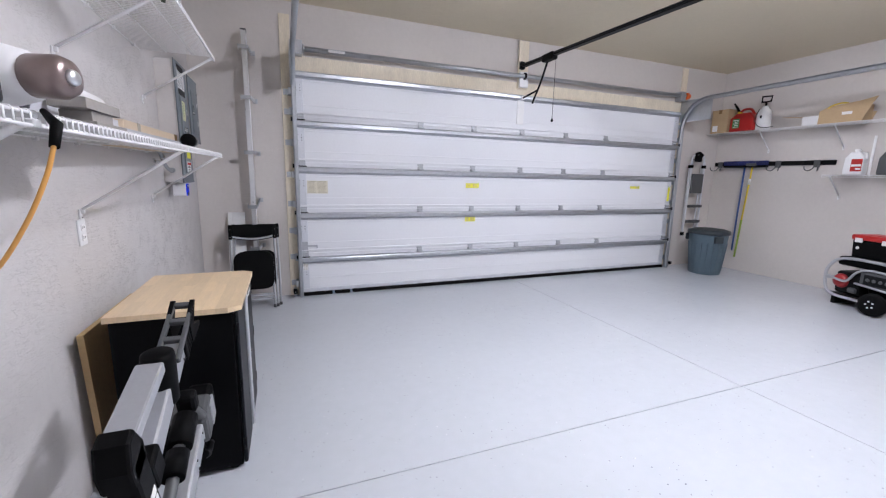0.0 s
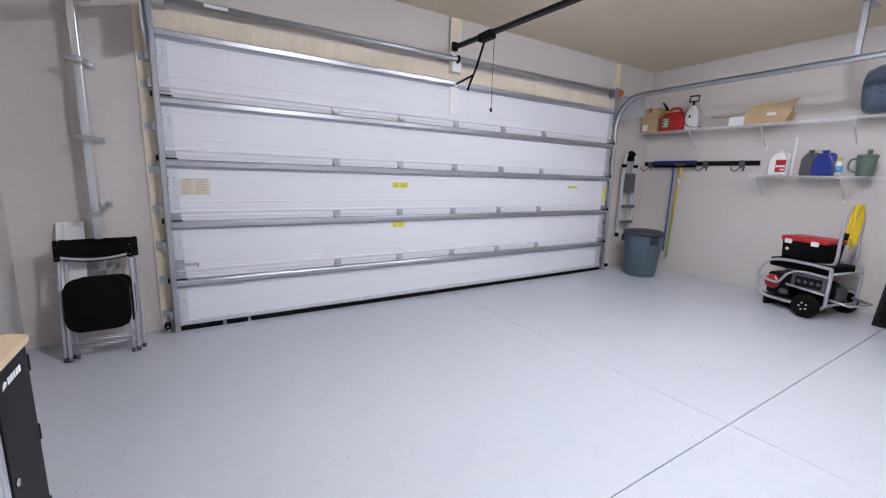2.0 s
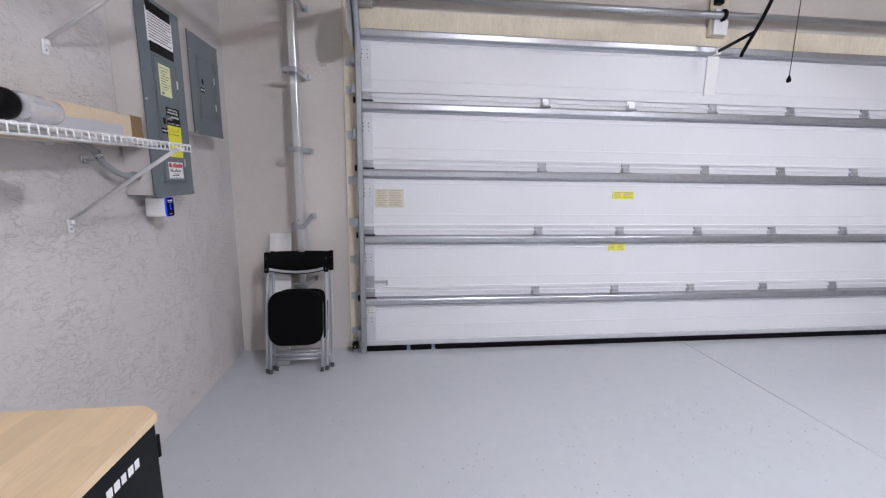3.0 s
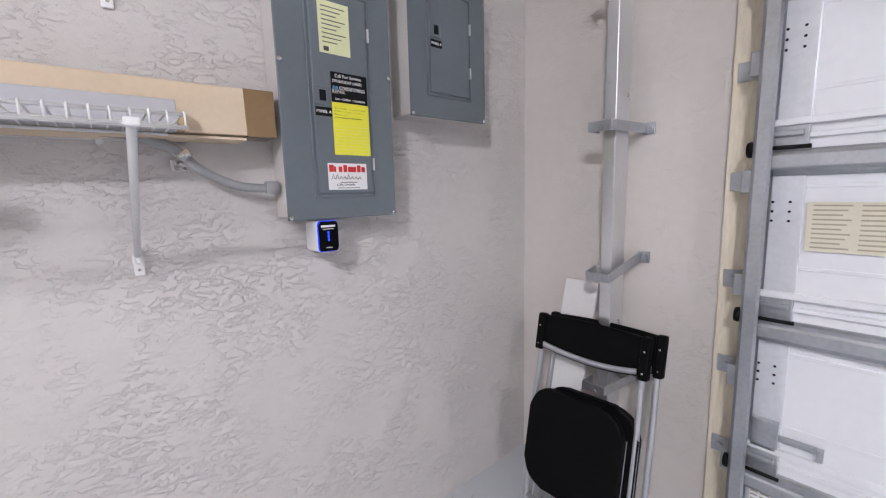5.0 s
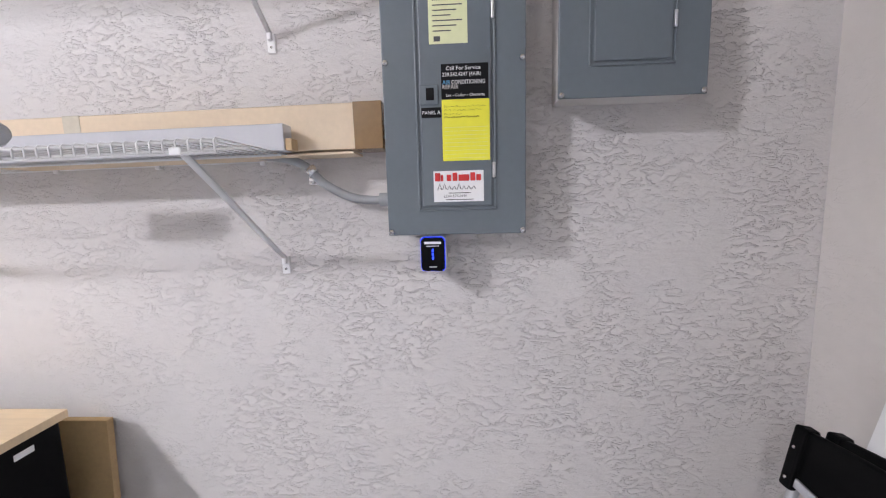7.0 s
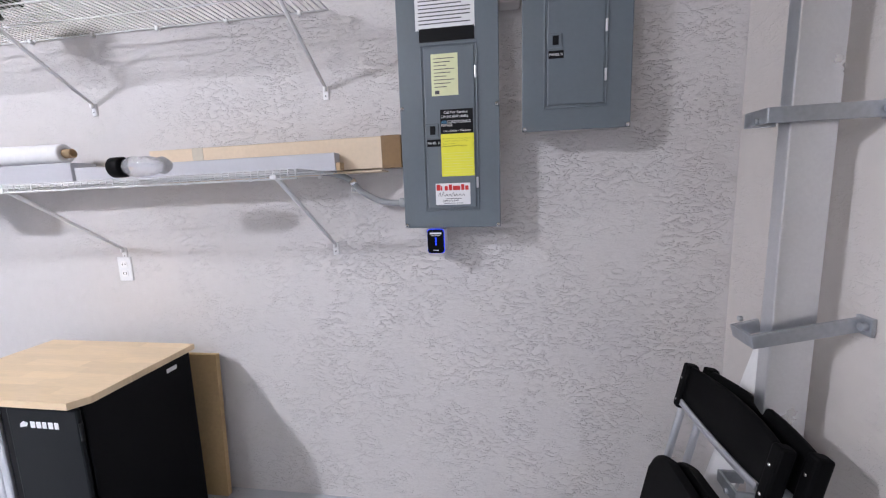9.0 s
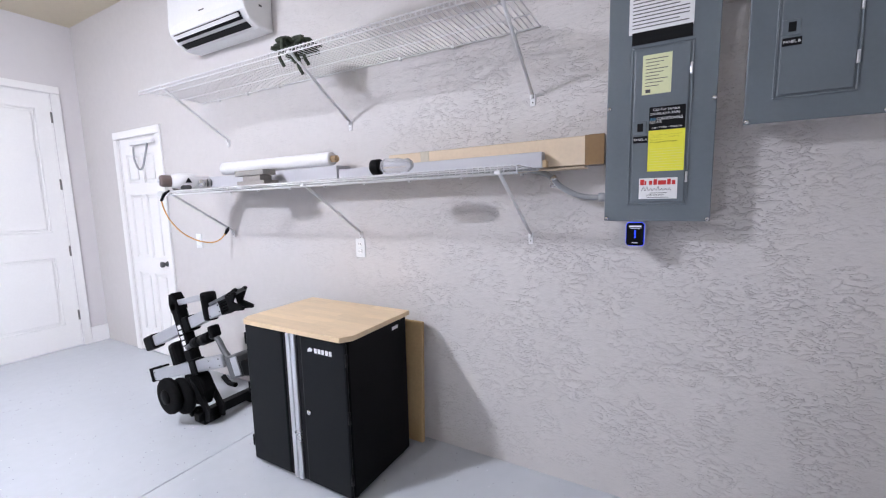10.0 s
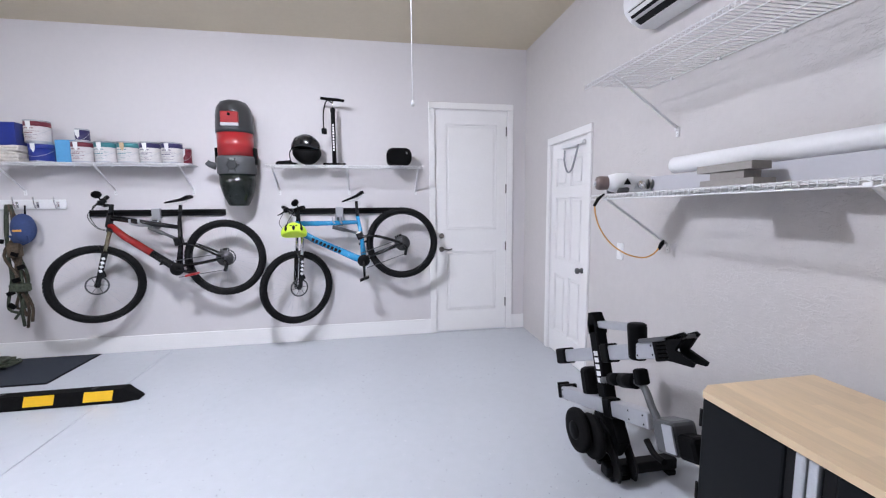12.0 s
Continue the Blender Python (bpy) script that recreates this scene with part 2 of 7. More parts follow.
def tube(bm, pts, r, n=10, closed=False, caps=True):
    """A round bar along the points; r a number or one per point."""
    pts = [Vector(p) for p in pts]
    k = len(pts)
    rs = r if isinstance(r, (list, tuple)) else [r] * k
    rings, prev = [], None
    for i, p in enumerate(pts):
        a = pts[(i - 1) % k] if (closed or i) else p
        b = pts[(i + 1) % k] if (closed or i < k - 1) else p
        d = (b - a).normalized()
        if prev is None:
            u = d.orthogonal().normalized()
        else:
            u = prev - d * prev.dot(d)
            u = u.normalized() if u.length > 1e-6 else d.orthogonal().normalized()
        prev = u
        w = d.cross(u)
        rings.append([bm.verts.new(p + (u * math.cos(2 * math.pi * j / n) + w * math.sin(2 * math.pi * j / n)) * rs[i]) for j in range(n)])
    for i in range(k if closed else k - 1):
        A, B = rings[i], rings[(i + 1) % k]
        for j in range(n):
            f = bm.faces.new((A[j], A[(j + 1) % n], B[(j + 1) % n], B[j]))
            f.smooth = True
    if caps and not closed:
        bm.faces.new(rings[0][::-1])
        bm.faces.new(rings[-1])
    return bm


def tubem(*a, **k):
    return tube(bmesh.new(), *a, **k)


def lathe(bm, prof, n=24, m=None, squash=(1, 1)):
    """Turns a profile of (radius, height) about z."""
    rings = []
    for r, z in prof:
        if r < 1e-5:
            rings.append([bm.verts.new((0, 0, z))])
        else:
            rings.append([bm.verts.new((r * squash[0] * math.cos(2 * math.pi * j / n), r * squash[1] * math.sin(2 * math.pi * j / n), z)) for j in range(n)])
    for A, B in zip(rings, rings[1:]):
        for j in range(n):
            q = [A[j % len(A)], A[(j + 1) % len(A)], B[(j + 1) % len(B)], B[j % len(B)]]
            q = list(dict.fromkeys(q))
            if len(q) > 2:
                f = bm.faces.new(q)
                f.smooth = True
    if len(rings[0]) > 1:
        bm.faces.new(rings[0][::-1])
    if len(rings[-1]) > 1:
        bm.faces.new(rings[-1])
    if m is not None:
        bmesh.ops.transform(bm, matrix=m, verts=[v for r in rings for v in r])
    return bm


def lathem(*a, **k):
    return lathe(bmesh.new(), *a, **k)


def prism(bm, poly, depth, m=None, bevel=0.0):
    """A flat outline in x and y, thickened along z from 0 to depth."""
    lo = [bm.verts.new((x, y, 0)) for x, y in poly]
    hi = [bm.verts.new((x, y, depth)) for x, y in poly]
    fs = [bm.faces.new(lo[::-1]), bm.faces.new(hi)]
    k = len(poly)
    for i in range(k):
        fs.append(bm.faces.new((lo[i], lo[(i + 1) % k], hi[(i + 1) % k], hi[i])))
    vs = lo + hi
    if bevel:
        r = bmesh.ops.bevel(bm, geom=list({e for f in fs[:2] for e in f.edges}), offset=bevel, segments=2, profile=0.5, affect="EDGES")
        vs = list({v for f in r["faces"] for v in f.verts} | {v for v in vs if v.is_valid})
    if m is not None:
        bmesh.ops.transform(bm, matrix=m, verts=vs)
    return bm


def prismm(*a, **k):
    return prism(bmesh.new(), *a, **k)


def rounded(w, h, r, n=5):
    """Outline of a rectangle of w by h about the origin, with round corners."""
    out = []
    for cx, cy, a0 in ((w / 2 - r, h / 2 - r, 0), (-w / 2 + r, h / 2 - r, 90), (-w / 2 + r, -h / 2 + r, 180), (w / 2 - r, -h / 2 + r, 270)):
        for i in range(n + 1):
            a = radians(a0 + 90 * i / n)
            out.append((cx + r * math.cos(a), cy + r * math.sin(a)))
    return out


def smooth_path(pts, n=6):
    """A curve through the points."""
    pts = [Vector(p) for p in pts]
    q = [pts[0] * 2 - pts[1]] + pts + [pts[-1] * 2 - pts[-2]]
    out = []
    for i in range(1, len(q) - 2):
        for j in range(n):
            t = j / n
            a, b, c, d = q[i - 1], q[i], q[i + 1], q[i + 2]
            out.append(0.5 * (2 * b + (c - a) * t + (2 * a - 5 * b + 4 * c - d) * t * t + (3 * b - a - 3 * c + d) * t ** 3))
    return out + [pts[-1]]


FACE_LEFT_WALL = pose(0, 0, 0, 90, 0, 90)      # local x to the wall's right, y up, z out of the wall into the room
FACE_BACK_WALL = pose(0, 0, 0, 90, 0, 180)
FACE_FRONT_WALL = pose(0, 0, 0, 90, 0, 0)
FACE_RIGHT_WALL = pose(0, 0, 0, 90, 0, -90)


def lettering(text, size, mat, m, parent, name="lettering", depth=0.0008, stretch=1.0):
    """Letters as a mesh, in the plane of m: x along the line, y up, from the line's left end."""
    cu = bpy.data.curves.new("t", "FONT")
    cu.body, cu.size, cu.extrude, cu.resolution_u = text, size, depth, 2
    tmp = bpy.data.objects.new("t", cu)
    me = bpy.data.meshes.new_from_object(tmp)
    bpy.data.objects.remove(tmp)
    bpy.data.curves.remove(cu)
    me.transform(m @ Matrix.Diagonal((stretch, 1, 1, 1)))
    me.materials.clear()
    me.materials.append(mat)
    ob = new(name, me)
    ob.parent = parent
    return ob

# ---- the garage: walls, floor, ceiling ----
XL, XR, YB, YF, ZC = -0.78, 6.85, -1.40, 4.75, 3.13
TH = 0.15
GX0, GX1, GZ = 0.17, 5.86, 2.45          # the garage door's opening
DX0, DX1, DZ = -0.562, 0.25, 2.47       # opening of the tall door in the back wall
SY0, SY1, SZ = -0.70, -0.035, 2.00        # opening of the low door in the left wall


def wall(name, mat, label, *boxes):
    bm = bmesh.new()
    for b in boxes:
        box(bm, *b)
    return solid(name, bm, mat, label, "wall", kind="structure")


wall("wall_left", M_WALL_L, "beige painted block wall with rough trowelled texture",
     (XL - TH, XL, YB - TH, SY0, 0, ZC), (XL - TH, XL, SY0, SY1, SZ, ZC), (XL - TH, XL, SY1, YF + TH, 0, ZC))
wall("wall_right", M_WALL, "beige painted garage side wall", (XR, XR + TH, YB - TH, YF + TH, 0, ZC))
wall("wall_back", M_WALL_S, "smooth pale painted back wall of the garage",
     (XL, DX0, YB - TH, YB, 0, ZC), (DX0, DX1, YB - TH, YB, DZ, ZC), (DX1, XR, YB - TH, YB, 0, ZC))
wall("wall_front", M_WALL, "beige painted wall around the garage door",
     (XL, GX0, YF, YF + TH, 0, ZC), (GX0, GX1, YF, YF + TH, GZ, ZC), (GX1, XR, YF, YF + TH, 0, ZC))
solid("ceiling", boxm(XL - TH, XR + TH, YB - TH, YF + TH, ZC, ZC + 0.12), M_CEIL, "cream painted plaster ceiling", "ceiling", kind="structure")

# the slab in four bays, with saw-cut joints between them
JX, JY, JW = 2.965, 1.585, 0.005
floor = thing("floor", "pale grey coated concrete floor with flakes", "floor", kind="structure")
part("bedding", boxm(XL - TH, XR + TH, YB - TH, YF + 0.3, -0.12, -0.008), M_CONCRETE, floor)
for x0, x1, y0, y1 in ((XL - TH, JX - JW / 2, YB - TH, JY - JW / 2), (JX + JW / 2, XR + TH, YB - TH, JY - JW / 2),
                       (XL - TH, JX - JW / 2, JY + JW / 2, YF + 0.3), (JX + JW / 2, XR + TH, JY + JW / 2, YF + 0.3)):
    part("slab", boxm(x0, x1, y0, y1, -0.1, 0, bevel=0.002, seg=1), M_FLOOR, floor)

for x0, x1 in ((XL, DX0 - 0.07), (DX1 + 0.07, XR)):
    solid("baseboard", boxm(x0, x1, YB, YB + 0.015, 0, 0.165, bevel=0.004), M_TRIM, "white painted baseboard along the back wall", "baseboard", kind="structure")
solid("ground", boxm(-40, 40, YF + 0.3, 60, -0.14, -0.02), M_CONCRETE, "grey concrete driveway outside the door", "ground", kind="structure")

# ---- garage door and its gear ----
EDGE = [0, 0.448, 0.949, 1.455, 1.94, GZ]
SEAM = EDGE[1:5]
DY = 4.68                                 # inner face of the door's panels
garage_door = thing("garage_door", "closed white sectional garage door with galvanised braces", "garage door", (3.03, DY, 0))


def gpart(name, bm, mat, label="", parent=None):
    bm.transform(Matrix.Translation((-3.03, -DY, 0)))
    return part(name, bm, mat, parent or garage_door, label)


def rail_profile(bm, prof, x0, x1):
    """A profile of (y, z) drawn out along x."""
    a = [bm.verts.new((x0, y, z)) for y, z in prof]
    b = [bm.verts.new((x1, y, z)) for y, z in prof]
    for i in range(len(prof) - 1):
        bm.faces.new((a[i], a[i + 1], b[i + 1], b[i]))
    return bm


PX0, PX1 = 0.195, 5.805
for i in range(5):
    z0, z1 = EDGE[i] + (0.043 if i == 0 else 0.003), EDGE[i + 1] - 0.003
    bm = boxm(PX0, PX1, DY, DY + 0.045, z0, z1, bevel=0.004)
    # shallow pressed lines and the folded ribs along the section's edges
    for z in (z0 + 0.16, z1 - 0.10):
        box(bm, PX0 + 0.06, PX1 - 0.06, DY - 0.003, DY + 0.004, z, z + 0.012, bevel=0.002, seg=1)
    sec = gpart("section", bm, M_DOORPANEL)
    if i:
        bm = bmesh.new()
        for z, d, hh in ((z0 + 0.072, 0.020, 0.02), (z0 + 0.034, 0.012, 0.016)):
            box(bm, PX0, PX1, DY - d, DY + 0.002, z, z + hh, bevel=0.003)
        gpart("edge_rib", bm, M_DOORPANEL, parent=sec)
    for x0, x1 in ((PX0 - 0.005, PX0 + 0.085), (PX1 - 0.085, PX1 + 0.005)):
        bm = boxm(x0, x1, DY - 0.006, DY + 0.046, z0 + 0.001, z1 - 0.001, bevel=0.003)
        gpart("end_stile", bm, M_STILE, "grey steel end stile", sec)
    bm = bmesh.new()
    for sx in (PX0 + 0.015, PX0 + 0.055, PX1 - 0.055, PX1 - 0.015):
        for k in range(3):
            lathe(bm, [(0.004, 0), (0.004, 0.001)], 8, pose(sx, DY - 0.0065, z1 - 0.14 - 0.028 * k, 90))
    gpart("punched_hole", bm, M_PRINT, parent=sec)

HAT = [(0.001, 0.030), (-0.012, 0.030), (-0.020, 0.024), (-0.050, 0.020), (-0.054, 0.012), (-0.054, -0.020), (-0.050, -0.026), (-0.016, -0.032), (-0.008, -0.045), (0.001, -0.046), (0.004, -0.046), (0.004, 0.030), (0.001, 0.030)]
for z in SEAM + [GZ - 0.012]:
    bm = rail_profile(bmesh.new(), [(DY + y, z - 0.022 + dz) for y, dz in HAT], PX0 + 0.01, PX1 - 0.01)
    gpart("brace", bm, M_GALV, "galvanised steel brace")
for z in SEAM:
    for x in (1.6, 2.3, 3.0, 3.7, 4.4):
        bm = boxm(x - 0.035, x + 0.035, DY - 0.012, DY + 0.001, z + 0.012, z + 0.085, bevel=0.003)
        box(bm, x - 0.028, x + 0.028, DY - 0.026, DY - 0.010, z + 0.02, z + 0.05, bevel=0.004)
        tube(bm, [(x - 0.04, DY - 0.02, z + 0.012), (x + 0.04, DY - 0.02, z + 0.012)], 0.008, 8)
        gpart("hinge", bm, M_GALV)
    for x, s in ((PX0 + 0.035, 1), (PX1 - 0.035, -1)):
        bm = boxm(x - 0.035, x + 0.05 * s, DY - 0.016, DY + 0.001, z - 0.004, z + 0.075, bevel=0.003)
        box(bm, x - 0.04, x + 0.04, DY - 0.03, DY - 0.012, z + 0.045, z + 0.06, bevel=0.003)
        h = gpart("roller_hinge", bm, M_GALV)
        bm = tubem([(x + 0.06 * s, DY - 0.045, z + 0.012), (x - 0.075 * s, DY - 0.045, z + 0.012)], 0.006, 8)
        lathe(bm, [(0.0, -0.008), (0.022, -0.008), (0.024, 0), (0.022, 0.008), (0, 0.008)], 12, pose(x - 0.075 * s, DY - 0.045, z + 0.012, 0, 90))
        gpart("roller", bm, M_BLACK, "black nylon roller", h)
gpart("bottom_rail", boxm(PX0, PX1, DY - 0.012, DY + 0.046, 0.041, 0.085, bevel=0.004), M_STILE)
for x0, x1 in ((PX0, 0.53), (0.56, 0.735), (0.765, PX1)):
    gpart("bottom_seal", boxm(x0, x1, DY - 0.03, DY + 0.05, 0.0, 0.042, bevel=0.008), M_RUBBER, "black rubber bottom seal")
# labels, bracket and bolt on the door's inside
M_FAINT = material("faded_print", (0.40, 0.36, 0.27), 0.6, vary=0.1, bump=0)
for x0, x1, z0, z1, mat in ((0.289, 0.508, 1.172, 1.312, M_CREAM), (2.213, 2.397, 1.252, 1.312, M_STICKY), (2.216, 2.358, 0.822, 0.88, M_STICKY), (4.955, 5.14, 1.272, 1.306, M_STICKY), (0.215, 0.27, 0.30, 0.38, M_PAPER)):
    lab = gpart("warning_label", boxm(x0, x1, DY - 0.0085, DY - 0.0045, z0, z1), mat)
    bm = bmesh.new()
    w, hh = x1 - x0, z1 - z0
    rows = max(2, int(hh / 0.014))
    for k in range(rows):
        zz = z1 - hh * (k + 0.7) / (rows + 0.6)
        for xa, xb in ((0.06, 0.42), (0.5, 0.94)):
            box(bm, x0 + w * xa, x0 + w * (xb - 0.12 * ((k * 7) % 3) / 3), DY - 0.0095, DY - 0.0085, zz - hh * 0.16 / rows, zz + hh * 0.16 / rows)
    gpart("print", bm, M_FAINT, parent=lab)
gpart("warning_strip", boxm(5.745, 5.785, DY - 0.0105, DY - 0.006, 1.08, 1.30), M_STICKY)
bm = boxm(0.205, 0.275, DY - 0.02, DY, 0.53, 0.63, bevel=0.004)
box(bm, 0.26, 0.38, DY - 0.016, DY - 0.008, 0.57, 0.592, bevel=0.002)
box(bm, 0.365, 0.38, DY - 0.03, DY - 0.008, 0.555, 0.592, bevel=0.002)
gpart("slide_lock", bm, M_GALV)
bm = boxm(2.905, 3.005, DY - 0.012, DY, 2.08, 2.44, bevel=0.004)
box(bm, 2.935, 2.975, DY - 0.06, DY - 0.01, 2.38, 2.43, bevel=0.004)
gpart("operator_bracket", bm, M_WHITE)

# timber round the opening
bm = boxm(0.07, 0.175, YF - 0.02, YF + 0.0, 0, 3.0, bevel=0.003)
solid("jamb_board", bm, M_LUMBER, "pale unpainted lumber board beside the garage door", "board", "boards round the garage door", "structure")
solid("jamb_board", boxm(5.85, 5.96, YF - 0.02, YF, 0, 3.11, bevel=0.003), M_LUMBER, "pale unpainted lumber board beside the garage door", "board", "boards round the garage door", "structure")
solid("header_board", boxm(0.178, 5.847, YF - 0.022, YF, GZ - 0.03, GZ + 0.16, bevel=0.003), M_LUMBER, "pale unpainted lumber board above the garage door", "board", "boards round the garage door", "structure")
solid("spring_pad", boxm(2.915, 3.06, YF - 0.045, YF - 0.0225, 2.53, 3.11, bevel=0.004), M_LUMBER, "pale lumber pad that carries the spring bracket", "board", "boards round the garage door", "structure")

# tracks
def track(x, s):
    """Upright track, quarter bend and level track of the garage door; s is +1 where the room lies at greater x."""
    t = thing("door_track", "galvanised steel garage door track on brackets", "door track", (x, 4.62, 0), "garage door tracks")

    def at(bm):
        bm.transform(Matrix.Translation((-x, -4.62, 0)))
        return bm
    pts = [(4.635, 0.0), (4.635, 2.22)] + [(4.635 - 0.38 * (1 - math.cos(radians(a))), 2.22 + 0.38 * math.sin(radians(a))) for a in range(10, 91, 10)] + [(1.84, 2.61)]
    bm = bmesh.new()
    prof = [(0.022 * s, 0.026), (0.022 * s, 0.030), (-0.012 * s, 0.030), (-0.022 * s, 0.018), (-0.022 * s, -0.018), (-0.012 * s, -0.028), (0.018 * s, -0.028), (0.024 * s, -0.018)]
    prev = None
    for i, (y, z) in enumerate(pts):
        a, b = pts[max(0, i - 1)], pts[min(len(pts) - 1, i + 1)]
        d = Vector((0, b[0] - a[0], b[1] - a[1])).normalized()
        nrm = Vector((0, d.z, -d.y))
        ring = [bm.verts.new(Vector((x, y, z)) + Vector((px, 0, 0)) + nrm * py) for px, py in prof]
        if prev:
            for j in range(len(prof) - 1):
                bm.faces.new((prev[j], prev[j + 1], ring[j + 1], ring[j])).smooth = i > 2
        prev = ring
    part("rail", at(bm), M_GALV, t)
    for z in (0.12, 0.42, 0.72, 1.02, 1.34, 1.68, 2.0, 2.2):
        bm = boxm(x - 0.05 * s, x - 0.02 * s, 4.64, 4.73, z, z + 0.07, bevel=0.003)
        box(bm, x - 0.10 * s, x - 0.02 * s, 4.722, 4.7295, z + 0.005, z + 0.065, bevel=0.002)
        tube(bm, [(x - 0.075 * s, 4.728, z + 0.035), (x - 0.075 * s, 4.714, z + 0.035)], 0.009, 6)
        part("bracket", at(bm), M_GALV, t)
    bm = boxm(x - 0.03 * s, x - 0.024 * s, 4.22, 4.725, 2.30, 2.62, bevel=0.002)
    part("flag_bracket", at(bm), M_GALV, t)
    bm = boxm(x + 0.028, x + 0.034, 2.09, 2.13, 2.62, 3.128)
    box(bm, x + 0.028, x + 0.068, 2.086, 2.09, 2.62, 3.128)
    box(bm, x - 0.02, x + 0.30, 2.07, 2.13, 3.122, 3.128)
    part("hanger", at(bm), M_GALV, t, "perforated angle hanger")
    box_end = boxm(x - 0.03, x + 0.03, 1.83, 1.845, 2.57, 2.64, bevel=0.003)
    part("end_stop", at(box_end), M_GALV, t)
    return t


track(0.185, 1)
track(5.85, -1)

bar = thing("torsion_bar", "galvanised torsion bar above the garage door", "torsion bar", (3.0, 4.66, 2.70))
def at_bar(bm):
    bm.transform(Matrix.Translation((-3.0, -4.66, -2.70)))
    return bm
part("tube", at_bar(tubem([(0.2, 4.66, 2.665), (5.86, 4.66, 2.685)], 0.027, 16)), M_GALV, bar)
for x, m in ((0.24, M_GALV), (5.78, M_GALV)):
    part("end_plate", at_bar(boxm(x - 0.05, x + 0.05, 4.62, 4.728, 2.60, 2.74, bevel=0.006)), m, bar)
part("winding_cone", at_bar(lathem([(0, 0), (0.045, 0), (0.05, 0.03), (0.035, 0.07), (0.02, 0.09), (0, 0.09)], 14, pose(5.86, 4.65, 2.685, 0, 90))), material("orange_plastic", (0.75, 0.13, 0.02), 0.45), bar, "orange plastic winding cone")
bm = lathem([(0.027, -0.012), (0.042, -0.012), (0.045, 0), (0.042, 0.012), (0.027, 0.012)], 16, pose(2.985, 4.66, 2.675, 0, 90))
part("centre_bearing", at_bar(bm), M_BLACK, bar, "black centre bearing")
part("centre_plate", at_bar(boxm(2.925, 3.045, 4.67, 4.7045, 2.54, 2.73, bevel=0.004)), M_WHITE, bar)
bm = lathem([(0, -0.008), (0.045, -0.008), (0.05, 0), (0.045, 0.008), (0, 0.008)], 16, pose(0.30, 4.66, 2.665, 0, 90))
part("cable_drum", at_bar(bm), M_GALV, bar)
part("sticker", at_bar(boxm(0.55, 0.72, 4.631, 4.634, 2.655, 2.68)), M_PAPER, bar)

opener = thing("garage_door_opener", "black steel opener rail with curved door arm", "door opener", (2.955, 3.0, 2.76))
def at_op(bm):
    bm.transform(Matrix.Translation((-3.05, -3.0, -2.76)))
    return bm
def rail_z(y):
    return 2.80 - (4.6 - y) * 0.032
bm = bmesh.new()
for dx in (-0.028, 0.028):
    tube(bm, [(3.05 + dx, 4.66, rail_z(4.66)), (3.05 + dx, 0.9, rail_z(0.9))], 0.008, 6)
prismm_pts = [(-0.03, -0.02), (0.03, -0.02), (0.03, -0.012), (0.008, -0.008), (0.008, 0.022), (-0.008, 0.022), (-0.008, -0.008), (-0.03, -0.012)]
a = [bm.verts.new((3.05 + px, 4.68, rail_z(4.68) + pz)) for px, pz in prismm_pts]
b = [bm.verts.new((3.05 + px, 0.9, rail_z(0.9) + pz)) for px, pz in prismm_pts]
for i in range(8):
    bm.faces.new((a[i], a[(i + 1) % 8], b[(i + 1) % 8], b[i]))
bm.faces.new(a), bm.faces.new(b[::-1])
part("rail", at_op(bm), M_BLACK, opener)
part("header_bracket", at_op(boxm(3.02, 3.08, 4.66, 4.704, 2.76, 2.85, bevel=0.004)), M_BLACK, opener)
bm = boxm(3.01, 3.09, 4.0, 4.2, rail_z(4.1) - 0.06, rail_z(4.1) + 0.02, bevel=0.01)
part("trolley", at_op(bm), M_BLACKP, opener)
bm = tubem(smooth_path([(3.05, 4.12, 2.76), (3.05, 4.25, 2.52), (3.05, 4.38, 2.34), (3.05, 4.40, 2.30)]), 0.012, 8)
tube(bm, [(3.05, 4.31, 2.44), (3.05, 4.48, 2.42), (3.05, 4.62, 2.405)], 0.012, 8)
part("door_arm", at_op(bm), M_BLACK, opener)
bm = tubem([(3.08, 4.02, 2.72), (3.08, 4.02, 2.08)], 0.0025, 6)
lathe(bm, [(0, 0), (0.012, 0.004), (0.014, 0.02), (0.004, 0.045), (0, 0.045)], 10, pose(3.08, 4.02, 2.04))
part("release_cord", at_op(bm), M_RUBBER, opener, "emergency release cord")
for x in (2.9, 3.2):
    bm = tubem([(3.05, 1.0, rail_z(1.0)), (x, 1.0, 3.125)], 0.01, 6)
    part("hanger", at_op(bm), M_GALV, opener)

# photo eyes by the floor
for x in (0.12, 5.91):
    eye = thing("photo_eye", "small black photo eye beside the door track", "sensor", (x, 4.62, 0.07), "photo eyes")
    part("housing", boxm(-0.022, 0.022, -0.03, 0.03, -0.02, 0.03, bevel=0.008), M_BLACKP, eye)
    part("lens", lathem([(0, 0), (0.008, 0.0), (0.006, 0.006), (0, 0.007)], 10, pose(0, -0.03, 0.005, 90)), M_CHROME, eye)
    part("bracket", boxm(-0.012, 0.012, 0.02, 0.07, -0.06, 0.04, bevel=0.003), M_GALV, eye)

